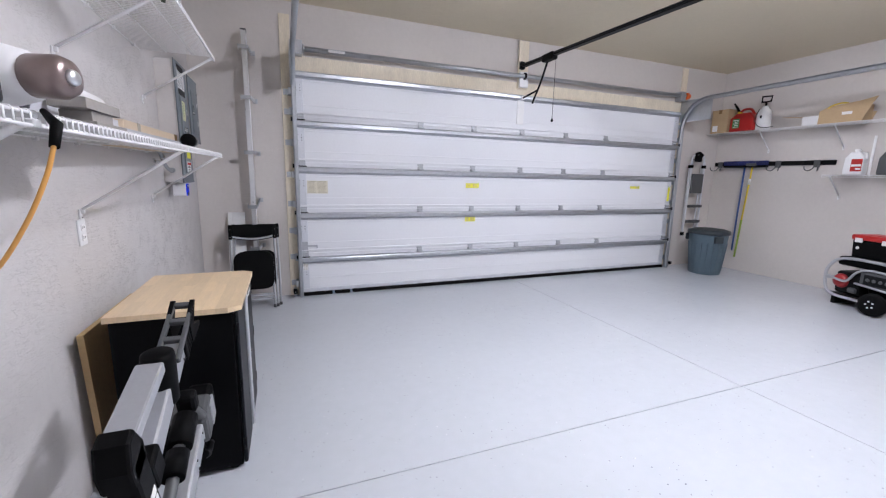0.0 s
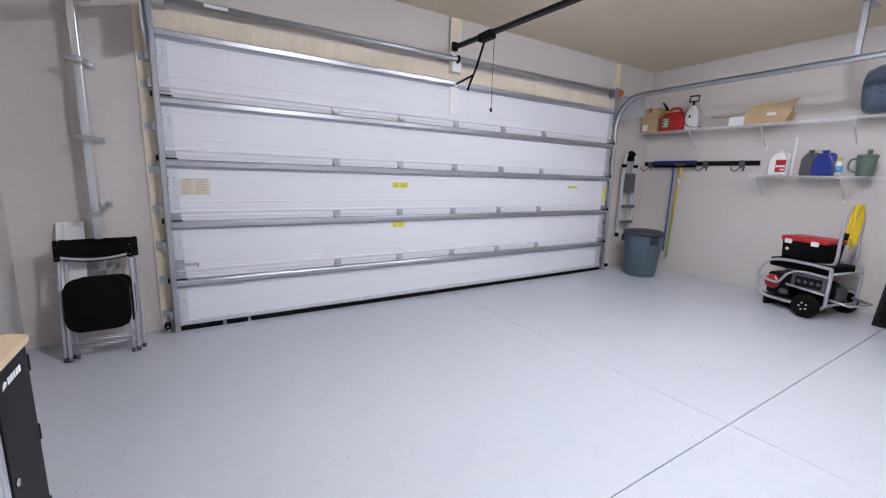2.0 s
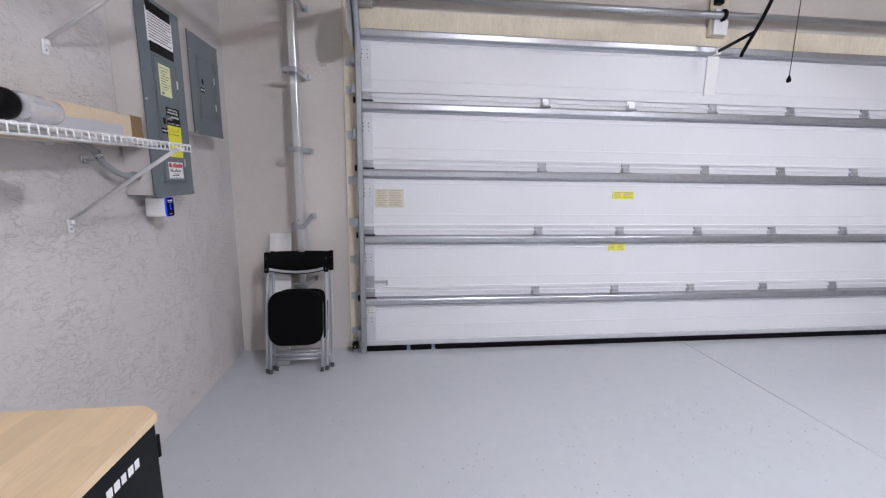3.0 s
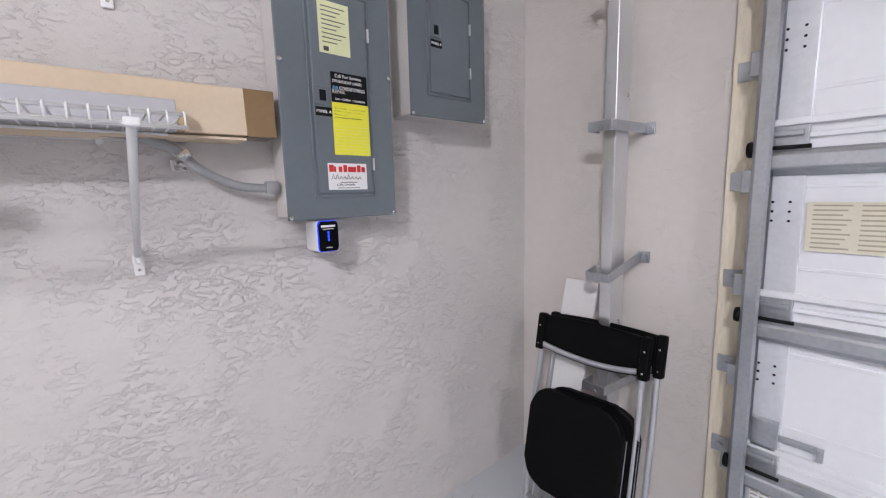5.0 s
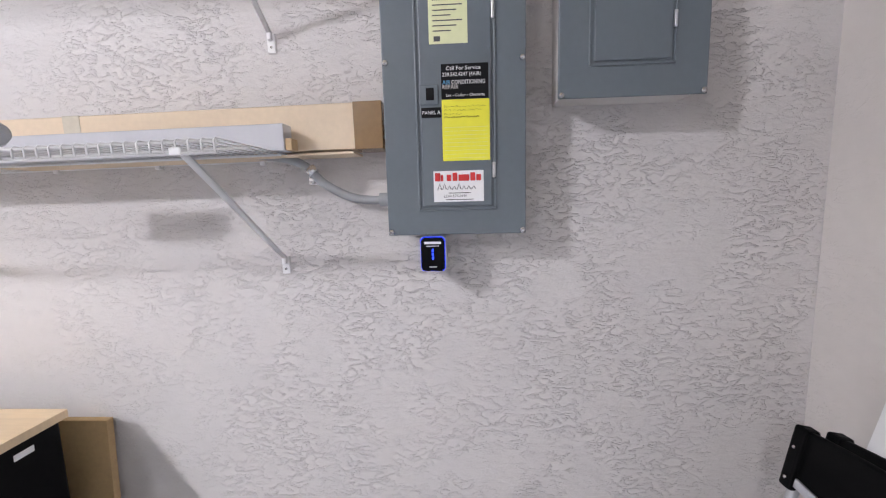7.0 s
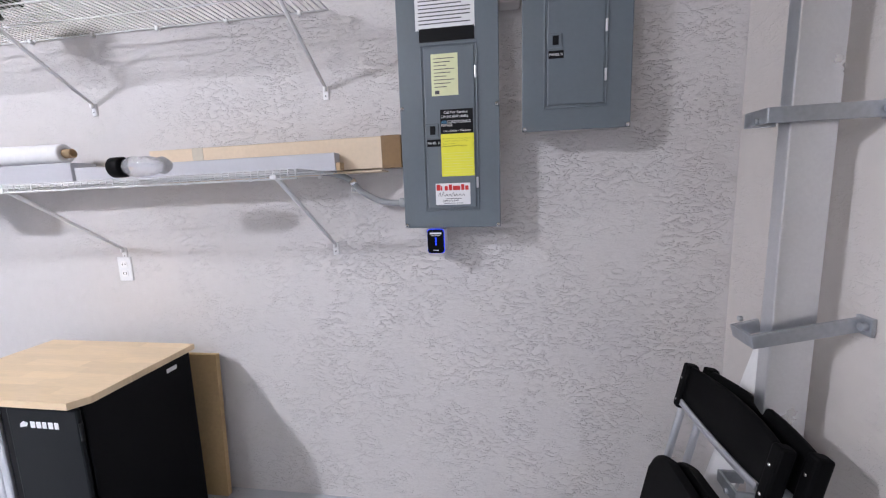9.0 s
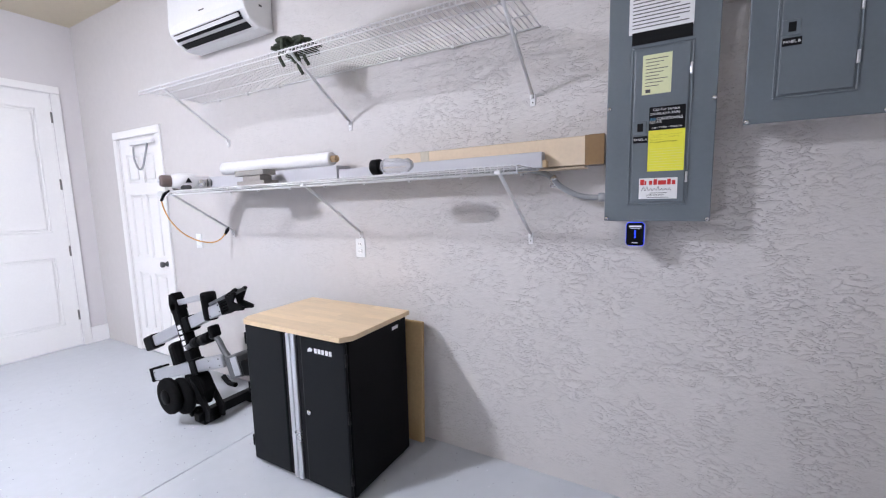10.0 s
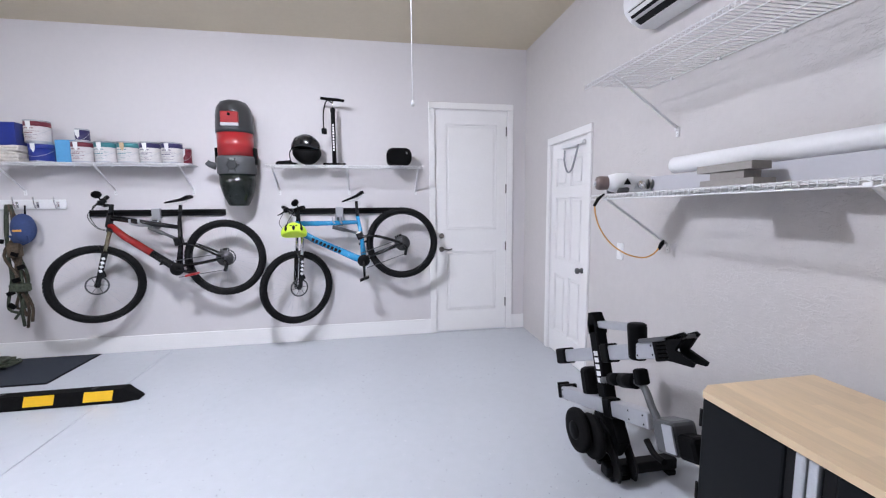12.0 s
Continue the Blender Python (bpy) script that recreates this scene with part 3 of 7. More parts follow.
# square aluminium downpipe with straps in the corner
pipe = thing("square_post", "silver aluminium square post strapped to the wall", "post", (-0.252, 4.69, 0.6))
def at_pipe(bm):
    bm.transform(Matrix.Translation((0.24, -4.69, -0.6)))
    return bm
part("post", at_pipe(boxm(-0.265, -0.22, 4.572, 4.672, 0.50, 2.755, bevel=0.003)), M_ALU, pipe)
part("cap", at_pipe(boxm(-0.268, -0.217, 4.569, 4.675, 2.745, 2.76, bevel=0.003)), M_GREYP, pipe)
for z in (0.60, 1.095, 1.585, 2.115, 2.58):
    bm = boxm(-0.295, -0.205, 4.512, 4.52, z - 0.018, z + 0.018, bevel=0.002)
    box(bm, -0.295, -0.285, 4.52, 4.58, z - 0.018, z + 0.018, bevel=0.002)
    arm_bm = boxm(-0.005, 0.005, 0, 0.235, -0.018, 0.018, bevel=0.002)
    arm_bm.transform(pose(-0.207, 4.513, z, 0, 0, -5))
    merge(bm, arm_bm)
    if z == 1.095:                 # this strap sits aslant, lower on the post
        bm.transform(Matrix.Translation((0, 4.74, z)) @ Matrix.Rotation(radians(15), 4, "X") @ Matrix.Translation((0, -4.74, -z)))
    box(bm, -0.20, -0.155, 4.738, 4.748, z - 0.022, z + 0.022, bevel=0.002)
    tube(bm, [(-0.17, 4.74, z), (-0.17, 4.725, z)], 0.010, 8)
    tube(bm, [(-0.24, 4.514, z - 0.008), (-0.24, 4.505, z - 0.008)], 0.007, 6)
    part("strap", at_pipe(bm), M_GALV, pipe, "galvanised strap")

# planks that lean in the corner behind the chairs
for x0, x1, y in ((-0.515, -0.395, 4.472), (-0.47, -0.35, 4.455)):
    bm = boxm(x0, x1, -0.006, 0.006, 0, 0.995, bevel=0.002)
    bm.transform(pose(0, y, 0.003, -14.5))
    solid("plank", bm, M_WHITE, "white painted plank leaning in the corner", "plank", "white planks in the corner")


def folding_chair(at, turn, lean):
    c = thing("folding_chair", "folded black plastic chair with grey steel legs", "folding chair", at, "folded chairs against the wall", turn=turn)
    L = pose(0, 0, 0, lean)
    w = 0.208
    def add(name, bm, mat, label=""):
        bm.transform(L)
        return part(name, bm, mat, c, label)
    for s in (-1, 1):
        add("rear_leg", tubem(smooth_path([(s * w, 0.0, 0.0), (s * w, 0.0, 0.45), (s * w * 0.96, 0.0, 0.84)]), 0.0115, 10), M_ALUP)
        add("front_leg", tubem([(s * (w - 0.03), -0.03, 0.0), (s * (w - 0.03), -0.025, 0.50)], 0.0105, 10), M_ALUP)
        bm = boxm(s * w - 0.016, s * w + 0.016, -0.022, 0.016, 0.72, 0.87, bevel=0.007)
        b = add("bracket", bm, M_BLACKP)
        for z in (0.745, 0.82):
            bm = lathem([(0, 0), (0.005, 0), (0.003, 0.003), (0, 0.003)], 8, pose(s * w, -0.022, z, 90))
            bm.transform(L)
            part("rivet", bm, M_CHROME, b)
    add("crossbar", tubem([(-w + 0.03, -0.028, 0.13), (w - 0.03, -0.028, 0.13)], 0.009, 8), M_ALUP)
    add("crossbar", tubem([(-w, 0, 0.09), (w, 0, 0.09)], 0.009, 8), M_ALUP)
    # curved backrest
    bm = bmesh.new()
    n = 14
    rows = []
    for i in range(n + 1):
        u = -1 + 2 * i / n
        y = 0.028 * (1 - u * u)
        ztop, zbot = 0.865 + 0.006 * (1 - u * u), 0.735 - 0.03 * (1 - u * u)
        rows.append([bm.verts.new((u * w, y + d, z)) for d, z in ((-0.018, zbot + 0.006), (-0.018, ztop - 0.006), (-0.012, ztop), (-0.002, ztop), (0.004, ztop - 0.006), (0.004, zbot + 0.006), (-0.002, zbot), (-0.012, zbot))])
    for A, B in zip(rows, rows[1:]):
        for j in range(8):
            bm.faces.new((A[j], A[(j + 1) % 8], B[(j + 1) % 8], B[j])).smooth = True
    bm.faces.new(rows[0]), bm.faces.new(rows[-1][::-1])
    add("backrest", bm, M_BLACKP)
    bm = bmesh.new()
    rows = []
    for i in range(n + 1):
        u = -0.9 + 1.8 * i / n
        y = 0.028 * (1 - u * u) - 0.021
        z = 0.742 - 0.03 * (1 - u * u)
        rows.append([bm.verts.new((u * w, y + d, z + e)) for d, e in ((-0.004, 0), (-0.004, 0.02), (0.002, 0.02), (0.002, 0))])
    for A, B in zip(rows, rows[1:]):
        for j in range(4):
            bm.faces.new((A[j], A[(j + 1) % 4], B[(j + 1) % 4], B[j])).smooth = True
    add("back_bar", bm, M_ALUP)
    bm = prismm(rounded(0.375, 0.39, 0.09, 6), 0.03, pose(0, -0.03, 0.395, 90), bevel=0.010)
    add("seat", bm, M_BLACKP)
    for s in (-1, 1):
        for z in (0.0,):
            add("foot_cap", lathem([(0, 0), (0.014, 0), (0.014, 0.03), (0.0115, 0.032), (0, 0.032)], 10, pose(s * w, 0, z)), M_GREYP)
            add("foot_cap", lathem([(0, 0), (0.013, 0), (0.013, 0.03), (0.0105, 0.032), (0, 0.032)], 10, pose(s * (w - 0.03), -0.03, z)), M_GREYP)
    return c


folding_chair((-0.268, 4.35, 0.001), 2, -11)
folding_chair((-0.238, 4.40, 0.001), 3, -11)

# ---- left wall: wire shelves, panels, cabinet, rack ----
def wire_shelf(label, origin, face, length, depth=0.425, brackets=(), lip=0.027, drop=0.31, group="wire shelves"):
    """A wire shelf on a wall. Local x along the wall, y out of it, z up; origin at the wall's left end; face turns it."""
    s = thing("wire_shelf", label, "wire shelf", origin, group, turn=face)
    bm = bmesh.new()
    n = int(length / 0.0255)
    for i in range(n + 1):
        x = 0.004 + i * (length - 0.008) / n
        tube(bm, [(x, 0.006, 0), (x, depth, 0), (x, depth + 0.004, -0.004), (x, depth + 0.004, -lip)], 0.0021, 5)
    part("wire_grid", bm, M_WHITE, s, kind="stuff")
    for y, z in ((0.008, -0.004), (depth * 0.36, -0.0045), (depth * 0.72, -0.0045), (depth, -0.0045), (depth + 0.004, -lip)):
        part("long_wire", tubem([(0, y, z), (length, y, z)], 0.0034, 7), M_WHITE, s)
    for x in np.arange(0.12, length, 0.32):
        part("wall_clip", boxm(x - 0.008, x + 0.008, 0, 0.018, -0.016, 0.004, bevel=0.003), M_WHITE, s)
    for x in brackets:
        bm = tubem([(x, depth - 0.01, -lip + 0.004), (x, depth - 0.03, -lip - 0.008), (x, 0.014, -drop + 0.02)], [0.0075, 0.008, 0.007], 8)
        b = part("bracket", bm, M_WHITE, s)
        bm = boxm(x - 0.012, x + 0.012, 0, 0.008, -drop - 0.032, -drop + 0.022, bevel=0.003)
        box(bm, x - 0.006, x + 0.006, 0.006, 0.022, -drop + 0.0, -drop + 0.022, bevel=0.003)
        part("bracket_foot", bm, M_WHITE, b)
        part("screw", lathem([(0, 0), (0.004, 0), (0.003, 0.002), (0, 0.002)], 8, pose(x, 0.008, -drop - 0.016, -90)), M_CHROME, b)
        bm = boxm(x - 0.012, x + 0.012, depth - 0.018, depth + 0.01, -lip - 0.003, -lip + 0.012, bevel=0.003)
        part("bracket_clip", bm, M_WHITE, b)
    return s


# along the left wall local x runs toward the back of the garage
L_END, L_START = 0.76, 3.27
wire_shelf("white wire shelf holding long boxes and a film roll", (XL, L_START, 1.518), -90, L_START - L_END, brackets=(0.08, 1.13, 2.37))
wire_shelf("white wire shelf near the ceiling with a bunch of straps", (XL, 3.235, 2.155), -90, 3.235 - 0.66, brackets=(0.035, 1.133, 2.30))

ZS = 1.522


def carton(label, x0, x1, y0, y1, z0, z1, mat, tape=True):
    c = thing("cardboard_box", label, "cardboard box", ((x0 + x1) / 2, (y0 + y1) / 2, z0))
    cx, cy = (x0 + x1) / 2, (y0 + y1) / 2
    def at(bm):
        bm.transform(Matrix.Translation((-cx, -cy, -z0)))
        return bm
    part("carton", at(boxm(x0, x1, y0, y1, z0, z1, bevel=0.003)), mat, c)
    if tape:
        part("tape", at(boxm(x0 - 0.0015, x1 + 0.0015, y1 - 0.075, y1 + 0.0015, z0 - 0.0015, z1 + 0.0015, bevel=0.002)), M_TAPE, c, "brown packing tape")
        part("tape", at(boxm(x0 - 0.0012, x1 + 0.0012, y0 + 0.2, y0 + 0.25, z0 - 0.0012, z1 + 0.0012, bevel=0.002)), material("clear_tape", (0.6, 0.55, 0.45), 0.15, vary=0.1, bump=0.2, bump_scale=40), c, "clear packing tape")
    return c


carton("long pale cardboard box taped shut on the wire shelf", -0.765, -0.67, 2.45, 3.527, ZS + 0.004, 1.645, M_CARDL)
part("flap", boxm(-0.05, 0.05, -0.55, 0.46, -0.012, -0.006), M_CARDL, bpy.data.objects["cardboard_box"])
M_GREYBOX = material("grey_melamine", (0.50, 0.50, 0.53), 0.5, vary=0.03)
g = thing("grey_trim_box", "long pale grey trim board on the wire shelf", "trim board", (-0.63, 2.7, ZS))
part("board", boxm(-0.025, 0.025, -0.55, 0.59, 0, 0.066, bevel=0.002), M_GREYBOX, g)
part("end_notch", boxm(-0.02, 0.02, 0.59, 0.607, 0, 0.03, bevel=0.002), M_CARD, g)
g = thing("grey_trim_box", "flat grey carton with brown edges on the wire shelf", "trim board", (-0.62, 1.25, ZS))
part("board", boxm(-0.10, 0.06, -0.25, 0.22, 0, 0.085, bevel=0.003), M_GREYBOX, g)
g = thing("grey_trim_box", "low grey carton beneath the film roll", "trim board", (-0.66, 1.85, ZS))
part("board", boxm(-0.05, 0.06, -0.37, 0.29, 0, 0.09, bevel=0.003), M_GREYBOX, g)
for k, (y0, y1, z0, z1, x1) in enumerate(((1.47, 1.72, 0.0, 0.028, -0.45), (1.50, 1.66, 0.029, 0.06, -0.47), (1.44, 1.70, 0.061, 0.092, -0.46))):
    solid("cardboard_sheet", boxm(-0.55, x1, y0, y1, ZS + z0, ZS + z1, bevel=0.002), material("grey_board", (0.30, 0.28, 0.26), 0.8), "folded grey-brown cardboard piece on the shelf", "cardboard", "cardboard pieces under the roll")

roll = thing("film_roll", "white foam wrap roll lying on cartons", "roll", (-0.62, 1.61, ZS + 0.133))
bm = bmesh.new()
ring = [(0.038, -0.46), (0.041, -0.455), (0.041, 0.45), (0.039, 0.455), (0.02, 0.455), (0.019, 0.42), (0, 0.42)]
lathe(bm, [(0, -0.46)] + ring, 24, pose(0, 0, 0, -90, 0, 4))
part("wrap", bm, M_PAPER, roll)
part("core", lathem([(0.019, 0), (0.019, 0.05), (0.016, 0.05), (0.016, 0.02), (0, 0.02)], 16, pose(-0.03, 0.44, 0, -90, 0, 4)), M_CARD, roll, "brown cardboard core")

bottle = thing("plastic_bottle_pack", "clear plastic wrapped can with black lid", "bottle", (-0.42, 2.62, ZS + 0.04))
part("lid", lathem([(0, 0), (0.033, 0.0), (0.036, 0.006), (0.036, 0.045), (0.03, 0.05), (0, 0.05)], 20, pose(0, -0.03, 0, 90)), M_BLACKP, bottle, "glossy black lid")
M_CLEAR = material("clear_film", (0.86, 0.87, 0.9), 0.08, vary=0.06, vary_scale=22, bump=1.0, bump_scale=36)
M_CLEAR.node_tree.nodes["Principled BSDF"].inputs["Transmission Weight"].default_value = 0.8
bm = lathem([(0.03, 0), (0.036, 0.02), (0.033, 0.05), (0.035, 0.08), (0.027, 0.11), (0.031, 0.13), (0.018, 0.15), (0, 0.155)], 16, pose(0, -0.02, 0, -90, 0, 6))
part("wrap", bm, M_CLEAR, bottle)

# small power tool at the shelf's end, with an orange cord that hangs to the wall
tool = thing("air_tool", "white and bronze pneumatic tool lying on the shelf", "power tool", (-0.44, 0.955, ZS + 0.002), turn=-106)
tool.scale = (0.9, 0.9, 0.9)
part("cylinder", lathem([(0, -0.2), (0.03, -0.2), (0.036, -0.19), (0.04, -0.06), (0.058, -0.03), (0.06, 0.05), (0.05, 0.09), (0.038, 0.10), (0, 0.10)], 22, pose(0, 0, 0.062, -90)), M_WHITE, tool)
cap = part("end_cap", lathem([(0, 0.095), (0.036, 0.095), (0.042, 0.10), (0.043, 0.15), (0.036, 0.166), (0.02, 0.17), (0, 0.17)], 20, pose(0, 0, 0.062, -90)), material("bronze", (0.22, 0.17, 0.16), 0.3, 0.6), tool, "dark bronze end cap")
part("cap_screw", lathem([(0, 0.169), (0.018, 0.169), (0.014, 0.178), (0, 0.178)], 14, pose(0, 0, 0.062, -90)), M_ALU, cap)
part("handle", boxm(-0.03, 0.025, -0.16, 0.02, 0.0, 0.05, bevel=0.014), M_WHITE, tool)
part("trigger_guard", boxm(-0.05, 0.05, -0.02, 0.05, 0.0, 0.045, bevel=0.012), M_GREYP, tool)
part("logo_plate", prismm([(0, 0.024), (0.022, -0.014), (-0.022, -0.014)], 0.003, pose(-0.0615, 0.0, 0.062, 90, 0, 90)), M_PRINT, tool)
part("pressure_knob", lathem([(0, -0.028), (0.018, -0.022), (0.028, 0), (0.018, 0.022), (0, 0.028)], 16, pose(-0.052, -0.085, 0.045)), M_CHROME, tool, "chrome round knob")
for k in range(3):
    part("fin", lathem([(0, 0), (0.03, 0), (0.03, 0.006), (0, 0.006)], 14, pose(-0.03, -0.13 - 0.025 * k, 0.05, -90)), M_GREYP, tool)
part("magazine", boxm(0.045, 0.09, -0.12, 0.08, 0.0, 0.05, bevel=0.01), M_GREYP, tool)
M_ORANGE = material("orange_cord", (0.72, 0.36, 0.09), 0.5, vary=0.06)
cord = thing("extension_cord", "orange cord hooked from shelf to bracket foot", "cord", (-0.345, 0.93, 1.5))
pts = smooth_path([(0.03, -0.06, -0.04), (0.015, -0.07, -0.10), (-0.02, -0.075, -0.18), (-0.08, -0.06, -0.265), (-0.16, -0.03, -0.325), (-0.24, 0.005, -0.345), (-0.29, 0.025, -0.325), (-0.32, 0.035, -0.29)])
part("cord", tubem(pts, 0.0042, 8), M_ORANGE, cord)
part("plug", tubem([(0.0, -0.01, 0.02), (0.025, -0.03, -0.005), (0.03, -0.062, -0.045)], [0.005, 0.010, 0.008], 10), M_BLACKP, cord)
part("plug", tubem([(-0.32, 0.035, -0.295), (-0.35, 0.02, -0.265), (-0.375, 0.0, -0.25)], [0.008, 0.013, 0.006], 10), M_BLACKP, cord)

# the shelf sags toward its far end, with all that lies on it
SAG = Matrix.Translation((0, 3.3, 1.53)) @ Matrix.Rotation(0.011, 4, "X") @ Matrix.Translation((0, -3.3, -1.53))
for ob in list(bpy.data.objects):
    kind_name = ob.name.split(".")[0]
    if ob.parent is None and (ob.name == "wire_shelf" or kind_name in ("cardboard_box", "grey_trim_box", "cardboard_sheet", "film_roll", "plastic_bottle_pack", "air_tool", "extension_cord")):
        ob.matrix_basis = SAG @ ob.matrix_basis

# tangle of camouflage straps on the upper shelf
M_CAMO = material("camouflage_webbing", (0.045, 0.055, 0.035), 0.8, vary=0.6, vary_scale=30, bump=0.2)
bunch = thing("strap_bunch", "tangled dark camouflage straps lying on the shelf", "straps", (-0.50, 2.0, 2.162))
rnd = random.Random(4)
for k in range(13):
    pts = []
    cx, cy = rnd.uniform(-0.05, 0.05), rnd.uniform(-0.06, 0.06)
    for i in range(7):
        pts.append((cx + rnd.uniform(-0.06, 0.06), cy + rnd.uniform(-0.06, 0.06), 0.012 + rnd.uniform(0, 0.075)))
    part("strap", tubem(smooth_path(pts, 5), 0.011, 6), M_CAMO, bunch)
for k in range(6):
    x, y = rnd.uniform(-0.1, 0.1), rnd.uniform(-0.13, 0.13)
    part("loose_end", tubem(smooth_path([(x, y, 0.02), (x + 0.02, y + 0.01, -0.02), (x + 0.01, y + 0.03, -0.055 - 0.02 * rnd.random())], 4), 0.009, 6), M_CAMO, bunch)
for k in range(5):
    part("buckle", boxm(-0.015, 0.015, -0.02, 0.02, 0, 0.006, bevel=0.002), M_GREYP, bunch).location = (rnd.uniform(-0.1, 0.1), rnd.uniform(-0.14, 0.14), 0.06)

# ---- electrical panels ----
def panel(label, y0, y1, z0, z1, dy0, dy1, dz0, dz1, name):
    """A load centre: box on the wall, cover with a hinged door."""
    p = thing("electrical_panel", label, "electrical panel", (XL, (y0 + y1) / 2, z0), "electrical panels")
    cy = (y0 + y1) / 2
    def at(bm):
        bm.transform(Matrix.Translation((-XL, -cy, -z0)))
        return bm
    fx = -0.655
    part("enclosure", at(boxm(XL, fx - 0.004, y0 + 0.012, y1 - 0.012, z0 + 0.008, z1 - 0.008, bevel=0.003)), M_PANELBOX, p, "beige painted enclosure")
    cov = part("cover", at(boxm(fx - 0.004, fx + 0.004, y0, y1, z0, z1, bevel=0.003)), M_PANEL, p)
    bm = bmesh.new()
    for a, b, c, d in ((dy0 - 0.012, dy1 + 0.012, dz0 - 0.012, dz0 - 0.006), (dy0 - 0.012, dy1 + 0.012, dz1 + 0.006, dz1 + 0.012), (dy0 - 0.012, dy0 - 0.006, dz0 - 0.006, dz1 + 0.006), (dy1 + 0.006, dy1 + 0.012, dz0 - 0.006, dz1 + 0.006)):
        box(bm, fx + 0.003, fx + 0.008, a, b, c, d, bevel=0.002)
    part("door_rim", at(bm), M_PANEL, cov)
    door = part("door", at(boxm(fx + 0.003, fx + 0.010, dy0, dy1, dz0, dz1, bevel=0.003)), M_PANEL, p)
    lz = dz0 + (dz1 - dz0) * (0.495 if z1 - z0 > 0.8 else 0.62)
    bm = boxm(fx + 0.008, fx + 0.014, dy0 - 0.002, dy0 + 0.048, lz - 0.025, lz + 0.025, bevel=0.003)
    lat = part("latch", at(bm), M_PANEL, door)
    part("latch_slot", at(boxm(fx + 0.0135, fx + 0.0155, dy0 + 0.016, dy0 + 0.036, lz - 0.014, lz + 0.016, bevel=0.001)), M_PRINT, lat)
    for z in (dz0 + 0.09, dz1 - 0.09):
        part("hinge_pin", at(boxm(fx + 0.006, fx + 0.013, dy1 + 0.001, dy1 + 0.009, z - 0.02, z + 0.02, bevel=0.002)), M_ALU, door)
    for y in (y0 + 0.009, y1 - 0.009):
        for z in (z0 + 0.009, z0 + 0.438, z1 - 0.009):
            part("screw", at(lathem([(0, 0), (0.008, 0), (0.007, 0.004), (0.003, 0.006), (0, 0.006)], 10, pose(fx + 0.004, y, z, 0, 90))), M_CHROME, cov)
    tag = part("name_plate", at(boxm(fx + 0.009, fx + 0.0115, dy0 + 0.003, dy0 + 0.053, lz - 0.056, lz - 0.031)), M_PRINT, door)
    lettering(name, 0.0118, M_PAPER, Matrix.Translation((fx + 0.0122 - XL, dy0 + 0.005 - cy, lz - 0.0475 - z0)) @ FACE_LEFT_WALL, door)
    return p, door, at, fx


pa, pa_door, at_pa, FX = panel("grey steel breaker panel covered with service stickers", 3.55, 3.912, 1.325, 2.222, 3.645, 3.825, 1.40, 1.965, "PANEL A")
PAC = (3.55 + 3.912) / 2


def pa_plate(name, y0, y1, z0, z1, mat, lift=0.0112):
    return part(name, at_pa(boxm(FX + 0.0095, FX + lift, y0, y1, z0, z1)), mat, pa_door)


def pa_text(text, size, mat, y, z, stretch=1.0, x=0.0118):
    return lettering(text, size, mat, Matrix.Translation((FX + x - XL, y - PAC, z - 1.325)) @ FACE_LEFT_WALL, pa_door, stretch=stretch, depth=0.0004)


pa_plate("inspection_sticker", 3.672, 3.768, 1.80, 1.942, M_PALEY)
bm = bmesh.new()
for k in range(9):
    box(bm, FX + 0.0112, FX + 0.0118, 3.682, 3.755 - 0.014 * (k % 3), 1.925 - 0.012 * k, 1.9275 - 0.012 * k)
box(bm, FX + 0.0112, FX + 0.0118, 3.684, 3.70, 1.806, 1.818)
part("print", at_pa(bm), M_GREYP, pa_door)
pa_plate("service_card", 3.70, 3.818, 1.667, 1.752, M_PRINT)
pa_plate("note_sheet", 3.70, 3.820, 1.515, 1.6665, M_STICKY)
pa_text("Call For Service", 0.0135, M_PAPER, 3.712, 1.737)
pa_text("239.542.4247 (4AIR)", 0.0125, M_PAPER, 3.703, 1.7225, 0.93)
M_LBLUE = material("light_blue_print", (0.1, 0.35, 0.6), 0.5, vary=0.02, bump=0)
pa_text("AIR", 0.0145, M_LBLUE, 3.703, 1.703, 0.9)
pa_text("CONDITIONING", 0.0145, M_PAPER, 3.725, 1.703, 0.78)
pa_text("REPAIR", 0.0145, M_PANELBOX, 3.702, 1.692, 0.9)
pa_text("Lee - Collier - Charlotte", 0.0098, M_PAPER, 3.711, 1.6735)
bm = bmesh.new()
for k in range(9):
    box(bm, FX + 0.0112, FX + 0.0116, 3.706, 3.814, 1.598 - 0.0095 * k, 1.5986 - 0.0095 * k)
part("ruled_line", at_pa(bm), M_PALEY, pa_door)
bm = bmesh.new()
rnd = random.Random(8)
for row, (z, y1) in enumerate(((1.648, 3.812), (1.639, 3.80), (1.630, 3.752), (1.6215, 3.795))):
    y = 3.706
    while y < y1:
        w = rnd.uniform(0.004, 0.012)
        tube(bm, [(FX + 0.0114, y, z), (FX + 0.0114, y + w * 0.4, z + rnd.uniform(0.001, 0.005)), (FX + 0.0114, y + w, z + rnd.uniform(-0.001, 0.002))], 0.0004 if row < 3 else 0.0009, 4)
        y += w + rnd.uniform(0.001, 0.006)
part("handwriting", at_pa(bm), M_PRINT, pa_door)
pa_plate("contractor_sticker", 3.674, 3.803, 1.411, 1.49, M_PAPER)
bm = bmesh.new()
